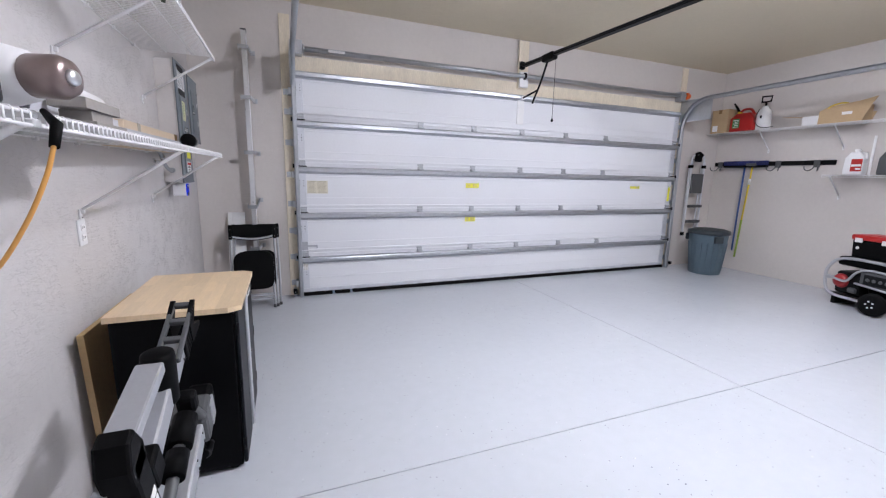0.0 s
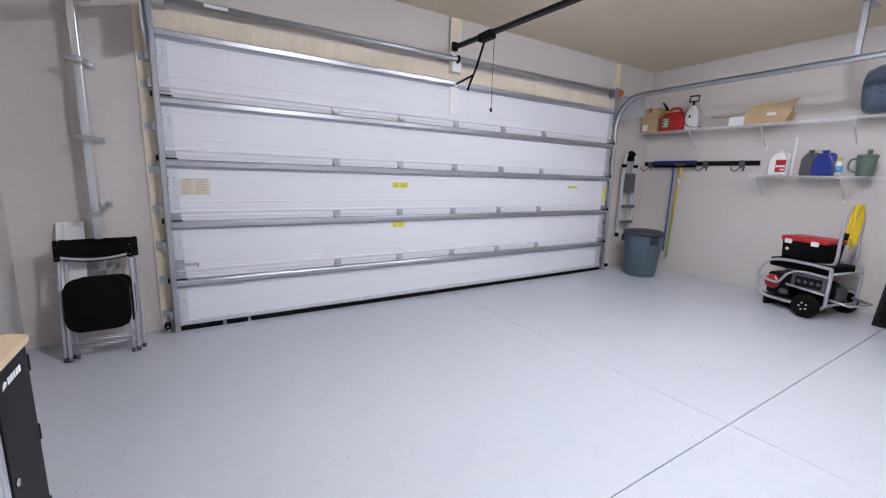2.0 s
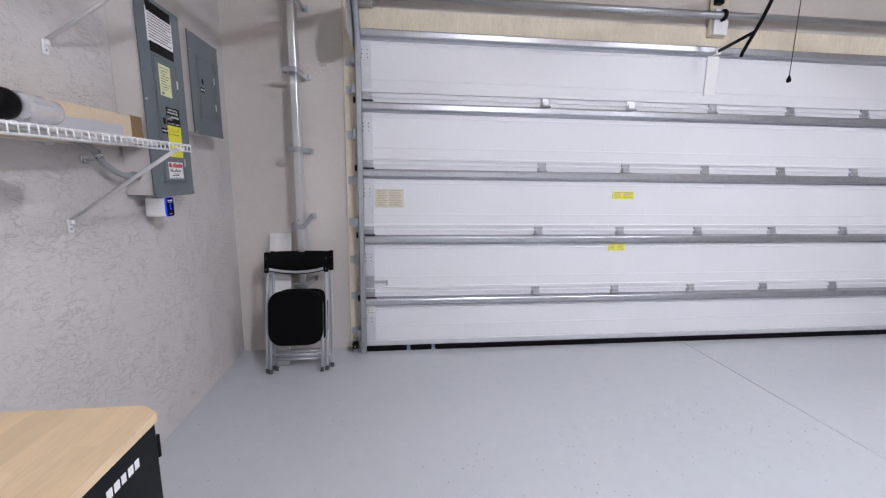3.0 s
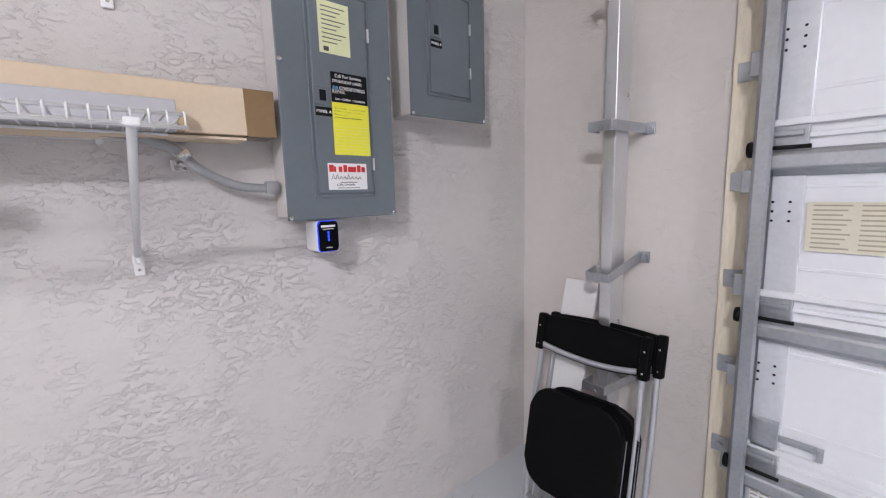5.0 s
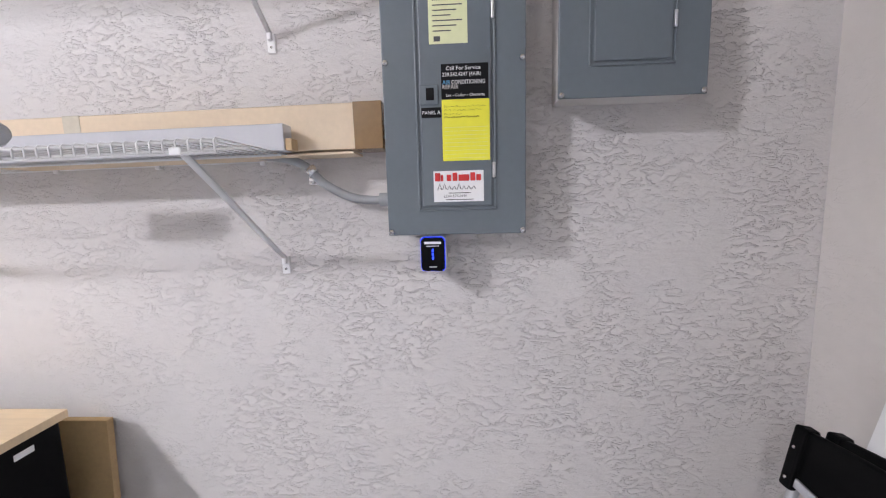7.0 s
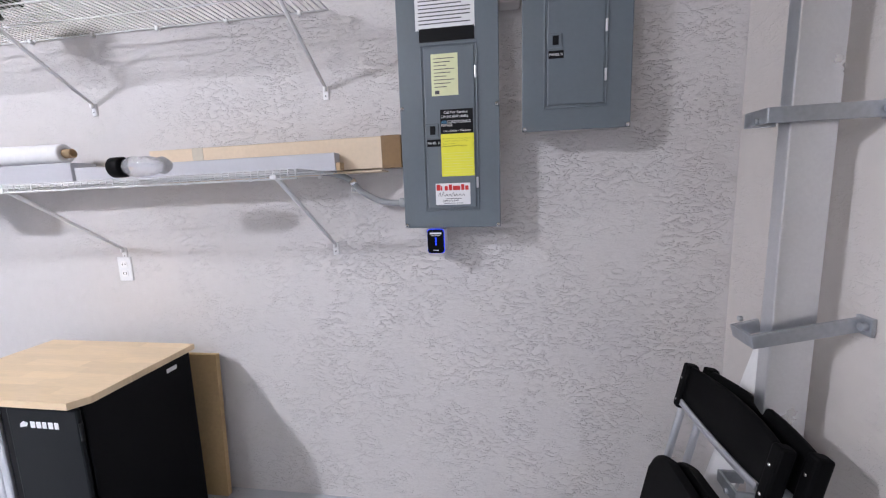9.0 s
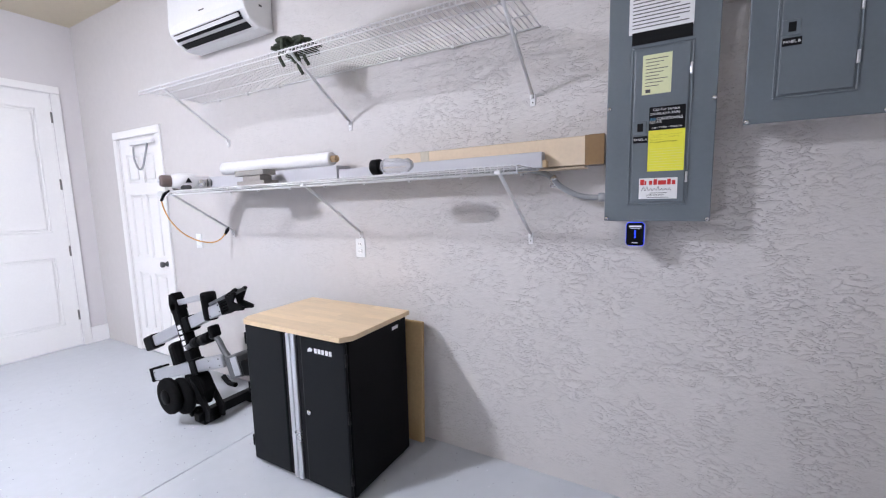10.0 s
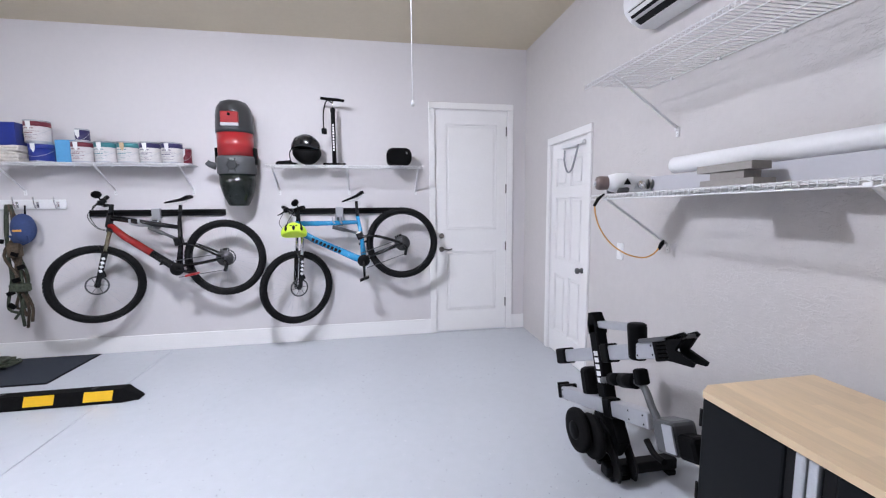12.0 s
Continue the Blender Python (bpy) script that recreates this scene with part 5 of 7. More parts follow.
# ---- doors ----
def panel_door(name, label, w, h, panels, m, knob_x, hinge_x, casing=0.07):
    """A hinged door in its opening: slab with sunk panels, casing, hardware. Local x along the wall, y up, z into the room."""
    d = tagged(new(name), label, "door", "", "structure")
    d.matrix_basis = m
    bm = bmesh.new()
    xs = sorted({0.006, w - 0.006, *[v for p in panels for v in p[:2]]})
    ys = sorted({0.008, h - 0.006, *[v for p in panels for v in p[2:]]})
    for i in range(len(xs) - 1):
        for j in range(len(ys) - 1):
            cx, cy = (xs[i] + xs[i + 1]) / 2, (ys[j] + ys[j + 1]) / 2
            if not any(a < cx < b and c < cy < e for a, b, c, e in panels):
                box(bm, xs[i], xs[i + 1], ys[j], ys[j + 1], -0.05, -0.008)
    slab = part("slab", bm, M_TRIM, d)
    for a, b, c, e in panels:
        bm = boxm(a, b, c, e, -0.045, -0.020)
        prism(bm, [(a + 0.03, c + 0.03), (b - 0.03, c + 0.03), (b - 0.03, e - 0.03), (a + 0.03, e - 0.03)], 0.009, Matrix.Translation((0, 0, -0.020)), bevel=0.008)
        for u0, u1, v0, v1 in ((a, b, c, c + 0.012), (a, b, e - 0.012, e), (a, a + 0.012, c + 0.012, e - 0.012), (b - 0.012, b, c + 0.012, e - 0.012)):
            box(bm, u0, u1, v0, v1, -0.020, -0.011, bevel=0.004, seg=1)
        part("panel", bm, M_TRIM, slab)
    c = casing
    for x0, x1, y0, y1 in ((-c, -0.003, 0, h), (w + 0.003, w + c, 0, h), (-c, w + c, h + 0.003, h + c)):
        part("casing", boxm(x0, x1, y0, y1, 0, 0.018, bevel=0.005), M_TRIM, d)
    for x0, x1, y0, y1 in ((0, 0.005, 0, h), (w - 0.005, w, 0, h), (0.005, w - 0.005, h - 0.005, h)):
        part("jamb", boxm(x0, x1, y0, y1, -0.148, 0.0), M_TRIM, d)
    for y in (0.32, 0.97, 1.62, 2.25):
        if y < h and hinge_x is not None:
            bm = tubem([(hinge_x, y - 0.05, -0.003), (hinge_x, y + 0.05, -0.003)], 0.008, 8)
            part("hinge", bm, M_NICKEL, d)
    return d, slab


W1 = DX1 - DX0
door_back, slab = panel_door("door_1", "closed white two-panel entry door with lever handle", W1, DZ, ((0.115, W1 - 0.115, 0.24, 0.92), (0.115, W1 - 0.115, 1.16, 2.32)), Matrix.Translation((DX1, YB, 0)) @ FACE_BACK_WALL, 0.05, W1 - 0.004)
bm = lathem([(0, 0), (0.03, 0), (0.028, 0.012), (0.012, 0.016), (0.011, 0.045), (0, 0.045)], 18, pose(0.065, 0.95, -0.009))
tube(bm, smooth_path([(0.065, 0.95, 0.024), (0.10, 0.952, 0.026), (0.14, 0.945, 0.026), (0.175, 0.952, 0.024)]), 0.009, 8)
part("lever_handle", bm, M_NICKEL, slab)
part("deadbolt", lathem([(0, 0), (0.03, 0), (0.028, 0.015), (0.018, 0.022), (0, 0.022)], 18, pose(0.065, 1.10, -0.009)), M_NICKEL, slab)
part("threshold", boxm(0, W1, 0.0, 0.012, -0.13, -0.0), M_ALU, door_back)

W2 = SY1 - SY0
p6 = []
for a, b in ((0.09, W2 / 2 - 0.035), (W2 / 2 + 0.035, W2 - 0.09)):
    p6 += [(a, b, 0.22, 0.78), (a, b, 0.92, 1.50), (a, b, 1.60, 1.86)]
door_low, slab2 = panel_door("door_2", "closed white six-panel closet door", W2, SZ, p6, Matrix.Translation((XL, SY0, 0)) @ FACE_LEFT_WALL, 0, None)
part("knob", lathem([(0, 0), (0.025, 0), (0.02, 0.012), (0.012, 0.02), (0.026, 0.04), (0.024, 0.055), (0, 0.06)], 16, pose(W2 - 0.06, 0.88, -0.009)), M_GREYP, slab2)
# unseen boards added behind both doors to keep sky light out of the gaps
part("light_baffle", boxm(-0.1, W2 + 0.1, -0.0, SZ + 0.05, -0.22, -0.155), M_TRIM, door_low)
part("light_baffle", boxm(-0.1, W1 + 0.1, -0.0, DZ + 0.05, -0.22, -0.155), M_TRIM, door_back)
hang = thing("door_pull_loop", "grey rope loop hanging on the closet door", "rope", (XL + 0.03, -0.25, 1.93))
part("rope", tubem(smooth_path([(0, -0.13, -0.02), (0.01, -0.11, -0.12), (0.012, -0.05, -0.21), (0.012, 0.02, -0.20), (0.01, 0.08, -0.10), (0, 0.11, 0.0)]), 0.008, 8), M_GREYPIPE, hang)
part("rail", boxm(-0.026, 0.0, -0.2, 0.18, 0.0, 0.03, bevel=0.004), M_WHITE, hang)

# ---- back wall shelves ----
wire_shelf("white wire shelf holding paint cans", (2.62, YB, 1.845), 0, 2.3, 0.30, brackets=(0.06, 0.75, 1.5), drop=0.25)
wire_shelf("white wire shelf holding helmets and a pump", (0.42, YB, 1.84), 0, 1.51, 0.30, brackets=(0.05, 0.75, 1.45), drop=0.25)
ZB = 1.849


def paint_can(at, r, h, band, body, label, drip=None):
    c = thing("paint_can", label, "paint can", at, "paint cans on the shelf")
    b = part("can", lathem([(0, 0), (r, 0), (r * 1.02, 0.004), (r, 0.01), (r, h - 0.01), (r * 1.03, h - 0.005), (r * 1.03, h), (r * 0.96, h), (r * 0.95, h - 0.006), (0, h - 0.006)], 26), M_GALV, c)
    part("label", lathem([(r + 0.0005, 0.012), (r + 0.0012, 0.013), (r + 0.0012, h * 0.72), (r + 0.0005, h * 0.72)], 26), body, b)
    part("label_band", lathem([(r + 0.0005, h * 0.722), (r + 0.0012, h * 0.722), (r + 0.0012, h - 0.013), (r + 0.0005, h - 0.013)], 26), band, b)
    part("lid", lathem([(0, 0), (r * 0.86, 0), (r * 0.86, 0.004), (0, 0.004)], 24, pose(0, 0, h - 0.005)), M_GALV, c)
    if body is M_LABEL:
        bm = bmesh.new()
        for row, (a0, a1, z) in enumerate(((48, 112, 0.60), (60, 126, 0.48), (44, 98, 0.40), (52, 120, 0.31), (64, 104, 0.23), (46, 116, 0.16))):
            rr, hh = r + 0.0022, h * (0.036 if row in (0, 2) else 0.014)
            for a in range(a0, a1 - 5, 12):
                p = [(rr * math.cos(radians(t)), rr * math.sin(radians(t))) for t in (a, a + 5, a + 10)]
                for q0, q1 in zip(p, p[1:]):
                    bm.faces.new([bm.verts.new(v) for v in ((*q0, z * h), (*q1, z * h), (*q1, z * h + hh), (*q0, z * h + hh))])
        part("label_print", bm, band, b)
    part("bail", tubem([(r * 1.02 * math.cos(radians(a)), r * 1.08 * math.sin(radians(a)), h * 0.62 - 0.06 * math.sin(radians(a))) for a in range(0, 181, 15)], 0.0018, 5), M_GALV, c)
    part("ear", lathem([(0, 0), (0.012, 0), (0.010, 0.004), (0, 0.005)], 10, pose(r, 0, h * 0.62, 0, 90)), M_GALV, c)
    part("paint_drip", prismm([(-0.018, 0.0), (0.02, 0.0), (0.018, -0.05), (0.004, -0.075), (-0.014, -0.045)], 0.002, Matrix.Translation((0.01, r + 0.001, h - 0.012)) @ FACE_BACK_WALL), drip or M_PAPER, c)
    return c


M_NAVY = material("navy_print", (0.025, 0.02, 0.09), 0.4)
M_MAROON = material("maroon_print", (0.16, 0.015, 0.03), 0.4)
M_TEAL = material("teal_print", (0.05, 0.22, 0.24), 0.4)
M_SKY = material("sky_blue_print", (0.1, 0.35, 0.62), 0.45)
M_TAN = material("tan_paint", (0.50, 0.36, 0.22), 0.5)
M_LABEL = material("printed_can_paper", (0.60, 0.58, 0.57), 0.55, vary=0.12, vary_scale=22, fine=90)
CANS = [(2.80, M_NAVY, M_LABEL, None, "paint can with navy label band and white drips"), (2.99, M_NAVY, M_LABEL, M_PAPER, "paint can with navy label band"),
        (3.18, M_TEAL, M_LABEL, M_TAN, "paint can with teal band and tan paint drips"), (3.37, M_TEAL, M_LABEL, None, "paint can with teal label band"),
        (3.56, M_MAROON, M_LABEL, None, "paint can with maroon label band")]
for x, band, body, drip, lab in CANS:
    paint_can((2.775 + (x - 2.80) * 0.965, YB + 0.17, ZB), 0.085, 0.19, band, body, lab, drip)
paint_can((2.685, YB + 0.10, ZB), 0.045, 0.155, M_MAROON, M_MAROON, "small maroon paint can beside the others")
paint_can((3.51, YB + 0.16, ZB + 0.192), 0.052, 0.11, M_NAVY, M_NAVY, "small purple paint can stacked on another")
paint_can((3.835, YB + 0.17, ZB), 0.088, 0.17, M_BLUE, M_BLUE, "blue paint can beneath another can")
paint_can((3.85, YB + 0.17, ZB + 0.172), 0.09, 0.19, M_MAROON, M_LABEL, "paint can with red rim stacked on a blue one")
bm = boxm(-0.09, 0.09, -0.03, 0.03, 0, 0.21, bevel=0.004)
bm.transform(Matrix.Translation((3.655, YB + 0.12, ZB)))
solid("paint_carton", bm, M_SKY, "blue and white carton between the paint cans", "carton")
bm = boxm(-0.08, 0.08, -0.06, 0.06, 0, 0.2, bevel=0.006)
bm.transform(Matrix.Translation((4.07, YB + 0.16, ZB + 0.145)))
solid("supply_box", bm, M_BLUE, "blue printed box on the folded drop cloth", "box")
cloth = thing("drop_cloth", "crumpled cream drop cloth folded on the shelf", "cloth", (4.09, YB + 0.17, ZB))
M_CLOTH = material("canvas_cloth", (0.62, 0.58, 0.52), 0.9, vary=0.15, vary_scale=18, bump=0.5, bump_scale=60)
rnd = random.Random(2)
for k in range(5):
    bm = boxm(-0.15, 0.15 - 0.015 * k, -0.12, 0.12, 0.028 * k, 0.028 * k + 0.03, bevel=0.013, seg=3)
    bmesh.ops.subdivide_edges(bm, edges=[e for e in bm.edges if e.calc_length() > 0.1], cuts=6, use_grid_fill=True)
    for v in bm.verts:
        v.co.z += 0.010 * noise.noise(v.co * 14 + Vector((k, 0, 0)))
        v.co.x += 0.014 * noise.noise(v.co * 11 + Vector((0, k, 0)))
    part("fold", bm, M_CLOTH, cloth)

# shop vacuum hung on the wall
M_VACHEAD = material("dark_grey_plastic", (0.035, 0.037, 0.04), 0.3, vary=0.08, coat=0.15)
vac = thing("wall_vacuum", "red and grey garage vacuum hung on the wall", "vacuum", (2.215, YB + 0.17, 1.452))
vac.scale = (0.93, 0.93, 0.985)
SQ = (0.9, 0.8)
part("dust_bin", lathem([(0, 0), (0.10, 0.0), (0.115, 0.02), (0.16, 0.10), (0.19, 0.20), (0.195, 0.31), (0, 0.31)], 32, squash=SQ), material("smoked_plastic", (0.008, 0.012, 0.010), 0.25), vac, "smoked dark dust bin")
part("collar", lathem([(0, 0.305), (0.205, 0.305), (0.21, 0.315), (0.21, 0.45), (0.2, 0.475), (0, 0.475)], 32, squash=SQ), M_GREYP, vac, "grey plastic collar")
part("motor_body", lathem([(0, 0.47), (0.192, 0.47), (0.192, 0.70), (0, 0.70)], 32, squash=SQ), M_REDV, vac, "red painted body")
hd = part("head", lathem([(0, 0.695), (0.20, 0.695), (0.202, 0.72), (0.195, 0.86), (0.18, 0.93), (0.14, 0.985), (0.08, 1.005), (0, 1.01)], 32, squash=SQ), M_VACHEAD, vac, "dark grey plastic motor head")
bm = boxm(-0.085, 0.085, 0.13, 0.163, 0.765, 0.88, bevel=0.012)
cp = part("control_panel", bm, M_REDV, hd)
part("panel_stripe", boxm(-0.085, 0.085, 0.150, 0.166, 0.745, 0.775, bevel=0.004), M_ALUP, hd)
part("switch", lathem([(0, 0), (0.014, 0), (0.013, 0.01), (0, 0.012)], 14, pose(0.0, 0.166, 0.85, -90)), M_BLACKP, cp)
bm = lathem([(0.03, 0), (0.05, 0.0), (0.048, 0.008), (0.03, 0.008)], 16, pose(0, 0.163, 0.385, -90))
for k in range(6):
    a = radians(60 * k)
    tube(bm, [(0.035 * math.cos(a), 0.17, 0.385 + 0.035 * math.sin(a)), (0.072 * math.cos(a), 0.166, 0.385 + 0.072 * math.sin(a))], 0.006, 6)
part("fan_emblem", bm, M_VACHEAD, vac)
part("hose_port", tubem([(0.19, 0.02, 0.38), (0.25, 0.04, 0.40), (0.27, 0.05, 0.42)], [0.035, 0.03, 0.028], 14), M_GREYP, vac)
for s in (-1, 1):
    part("latch", boxm(s * 0.185 - 0.014, s * 0.185 + 0.014, -0.03, 0.03, 0.40, 0.56, bevel=0.006), M_BLACKP, vac)
part("wall_mount", boxm(-0.1, 0.1, -0.17, -0.10, 0.35, 0.85, bevel=0.006), M_GREYP, vac)

# floor pump, helmets, shoes and speaker on the second shelf
pump = thing("floor_pump", "black bicycle floor pump with white lettering marks", "bike pump", (1.30, YB + 0.16, ZB))
part("barrel", lathem([(0, 0.0), (0.021, 0.0), (0.021, 0.52), (0.026, 0.525), (0.026, 0.555), (0, 0.56)], 16), M_BLACK, pump)
part("foot", prismm(rounded(0.22, 0.09, 0.03), 0.02, pose(0, 0, 0), bevel=0.005), M_BLACKP, pump)
part("rod", tubem([(0, 0, 0.55), (0, 0, 0.63)], 0.007, 8), M_CHROME, pump)
part("handle", tubem([(-0.115, 0, 0.632), (-0.05, 0, 0.64), (0.05, 0, 0.645), (0.115, 0, 0.652)], [0.013, 0.015, 0.015, 0.013], 10), M_BLACKP, pump)
part("hose", tubem(smooth_path([(0.0, 0.03, 0.60), (0.05, 0.04, 0.62), (0.085, 0.03, 0.52), (0.09, 0.03, 0.40), (0.085, 0.03, 0.34)]), 0.006, 8), M_RUBBER, pump)
part("chuck", boxm(0.06, 0.11, 0.01, 0.05, 0.30, 0.355, bevel=0.008), M_BLACKP, pump)
bm = bmesh.new()
for k in range(10):
    box(bm, -0.008, 0.008, 0.019, 0.0225, 0.14 + 0.027 * k, 0.16 + 0.027 * k, bevel=0.001, seg=1)
part("mark", bm, M_PAPER, pump)


def helmet(label, at, mat, turn=0, tilt=0, vents=True, size=1.0, flip=False):
    h = thing("bike_helmet", label, "helmet", at, "bike helmets", turn=turn)
    bm = bmesh.new()
    bmesh.ops.create_uvsphere(bm, u_segments=32, v_segments=20, radius=1)
    for v in bm.verts:
        v.co = Vector((v.co.x * 0.145, v.co.y * 0.105, v.co.z * 0.105 if v.co.z > -0.35 else -0.35 * 0.105 + (v.co.z + 0.35) * 0.02)) * size
        v.co.z += 0.012 * math.cos(v.co.x * 18)
    for f in bm.faces:
        f.smooth = True
    if flip:
        bm.transform(pose(0, 0, 0, 180, 0, 0))
    bm.transform(pose(0, 0, 0, tilt))
    lo = min(v.co.z for v in bm.verts)
    bm.transform(Matrix.Translation((0, 0, -lo)))
    sh = part("shell", bm, mat, h)
    if vents:
        for r, (a0, n) in enumerate(((25, 4), (52, 4), (-2, 3))):
            for k in range(n):
                az = radians(38 + 104 * (k + 0.5) / n)
                el = radians(a0 + 8)
                c = Vector((math.cos(el) * math.cos(az) * 0.145, math.cos(el) * math.sin(az) * 0.105, math.sin(el) * 0.105)) * size * 1.0
                b2 = lathem([(0, 0), (0.016, 0.002), (0.018, 0.006), (0, 0.008)], 12, squash=(1.5, 0.75))
                q = Vector((c.x / 0.145 ** 2, c.y / 0.105 ** 2, c.z / 0.105 ** 2)).normalized().to_track_quat("Z", "X").to_matrix().to_4x4()
                b2.transform(Matrix.Translation(c - Vector((0, 0.004, 0.0))) @ q)
                if flip:
                    b2.transform(pose(0, 0, 0, 0))
                b2.transform(pose(0, 0, 0, tilt))
                b2.transform(Matrix.Translation((0, 0, -lo)))
                part("vent", b2, M_PRINT, sh)
    return h


helmet("glossy black bike helmet upside down under another", (1.56, YB + 0.17, ZB), M_BLACKP, 10, 0, False, 0.95, True)
helmet("black bike helmet stacked on another helmet", (1.57, YB + 0.17, ZB + 0.13), material("gloss_black", (0.012, 0.012, 0.013), 0.2, coat=0.4), -15, 12, True, 1.0)
part("strap", tubem(smooth_path([(0.1, 0.06, 0.05), (0.13, 0.08, -0.02), (0.12, 0.085, -0.1), (0.11, 0.07, -0.128)]), 0.006, 6), M_RUBBER, bpy.data.objects["bike_helmet.001"])
sho = thing("cycling_gloves", "pair of black gloves lying flat on the shelf", "gloves", (1.79, YB + 0.18, ZB))
for k in range(2):
    bm = boxm(-0.07, 0.06, -0.045, 0.045, 0, 0.035, bevel=0.015, seg=3)
    bm.transform(pose(-0.02 + 0.03 * k, 0.02 - 0.05 * k, 0.0, 0, 4, 20 * k))
    g = part("glove", bm, M_RUBBER, sho)
    for i in range(4):
        part("finger", tubem([(-0.06 + 0.03 * k, -0.03 + 0.02 * i - 0.03 * k, 0.014), (-0.13 + 0.03 * k, -0.035 + 0.022 * i - 0.03 * k, 0.011)], [0.011, 0.008], 8), M_RUBBER, g)
sp = thing("black_bag", "small rounded black zip bag on the shelf", "bag", (0.655, YB + 0.17, ZB))
bm = prismm(rounded(0.25, 0.17, 0.055, 7), 0.16, pose(0, 0.08, 0.086, 90), bevel=0.03)
b = part("body", bm, M_BLACKP, sp)
part("zip", tubem(smooth_path([(-0.11, 0.075, 0.14), (0, 0.083, 0.155), (0.11, 0.075, 0.14)]), 0.003, 6), M_RUBBER, b)
part("badge", lathem([(0, 0), (0.012, 0), (0.011, 0.003), (0, 0.003)], 12, pose(-0.075, 0.08, 0.12, -90)), M_GREYP, b)

# ---- bicycles hung on wall rails ----
M_TYRE = material("tyre_rubber", (0.0065, 0.0065, 0.007), 0.8, vary=0.3, bump=0.3, bump_scale=130, spec=0.2)
M_CARBON = material("gloss_black_paint", (0.007, 0.007, 0.008), 0.25, vary=0.15, spec=0.35)
M_FRED = material("red_frame_paint", (0.30, 0.016, 0.014), 0.25, vary=0.06, coat=0.3)
M_FBLUE = material("blue_frame_paint", (0.03, 0.28, 0.55), 0.25, vary=0.05, coat=0.3)
M_LIME = material("lime_plastic", (0.62, 0.85, 0.05), 0.35, vary=0.05)
M_COG = material("dark_steel_cog", (0.09, 0.09, 0.095), 0.4, 0.7, spec=0.3)
R_T = 0.362


def wheel(parent, put, disc_r, cassette):
    bm = bmesh.new()
    n = 48
    tube(bm, [(0.337 * math.cos(2 * math.pi * i / n), 0, 0.337 * math.sin(2 * math.pi * i / n)) for i in range(n)], 0.028, 12, closed=True)
    for i in range(64):
        for s in (-1, 0, 1):
            a = 2 * math.pi * (i + 0.5 * (s == 0)) / 64
            t = bmesh.new()
            box(t, -0.007, 0.007, -0.006, 0.006, 0, 0.006)
            r = 0.364 if s == 0 else 0.3585
            merge(bm, t, Matrix.Rotation(-a, 4, "Y") @ pose(r - 0.001, 0.016 * s, 0, 0, 90 + (0 if s == 0 else 0), 0) @ pose(0, 0, 0, 30 * s))
    bm.transform(put)
    w = part("wheel", bm, M_TYRE, parent, "knobbly black tyre")
    bm = bmesh.new()
    prof = [(0.318, -0.014), (0.318, 0.014), (0.300, 0.010), (0.296, 0), (0.300, -0.010)]
    rings = []
    for i in range(n):
        a = 2 * math.pi * i / n
        rings.append([bm.verts.new((r * math.cos(a), y, r * math.sin(a))) for r, y in prof])
    for i in range(n):
        A, B = rings[i], rings[(i + 1) % n]
        for j in range(5):
            bm.faces.new((A[j], A[(j + 1) % 5], B[(j + 1) % 5], B[j])).smooth = True
    bm.transform(put)
    part("rim", bm, M_CARBON, w)
    bm = bmesh.new()
    for i in range(28):
        a = 2 * math.pi * i / 28
        b = a + (0.5 if i % 4 < 2 else -0.5)
        s = 0.026 if i % 2 else -0.026
        tube(bm, [(0.022 * math.cos(b), s, 0.022 * math.sin(b)), (0.298 * math.cos(a), 0, 0.298 * math.sin(a))], 0.0011, 4, caps=False)
    bm.transform(put)
    part("spoke_set", bm, M_ALUP, w, kind="stuff")
    bm = lathem([(0, -0.055), (0.01, -0.055), (0.012, -0.035), (0.025, -0.03), (0.016, -0.02), (0.016, 0.02), (0.025, 0.03), (0.012, 0.035), (0.01, 0.055), (0, 0.055)], 16, pose(0, 0, 0, 90))
    bm.transform(put)
    part("hub", bm, M_CARBON, w)
    bm = bmesh.new()
    y = 0.036 if not cassette else -0.036
    for i in range(24):
        a0, a1 = 2 * math.pi * i / 24, 2 * math.pi * (i + 1) / 24
        q = [(r * math.cos(a), yy, r * math.sin(a)) for r, a, yy in ((disc_r, a0, y), (disc_r, a1, y), (disc_r - 0.014, a1, y), (disc_r - 0.014, a0, y), (disc_r, a0, y + 0.002), (disc_r, a1, y + 0.002), (disc_r - 0.014, a1, y + 0.002), (disc_r - 0.014, a0, y + 0.002))]
        v = [bm.verts.new(p) for p in q]
        for f in ((0, 1, 2, 3), (4, 7, 6, 5), (0, 4, 5, 1), (3, 2, 6, 7)):
            bm.faces.new([v[k] for k in f])
    for k in range(6):
        a = radians(60 * k)
        tube(bm, [(0.02 * math.cos(a), y, 0.02 * math.sin(a)), ((disc_r - 0.008) * math.cos(a + 0.3), y, (disc_r - 0.008) * math.sin(a + 0.3))], 0.0025, 5)
    bm.transform(put)
    part("brake_disc", bm, M_COG, w)
    if cassette:
        for k, r in enumerate((0.078, 0.068, 0.058, 0.050, 0.042, 0.034)):
            bm = lathem([(r * 0.55, 0), (r, 0), (r, 0.002), (r * 0.55, 0.002)], 28, pose(0, 0.03 + 0.005 * k, 0, -90))
            bm.transform(put)
            part("sprocket", bm, M_COG, w)
    return w


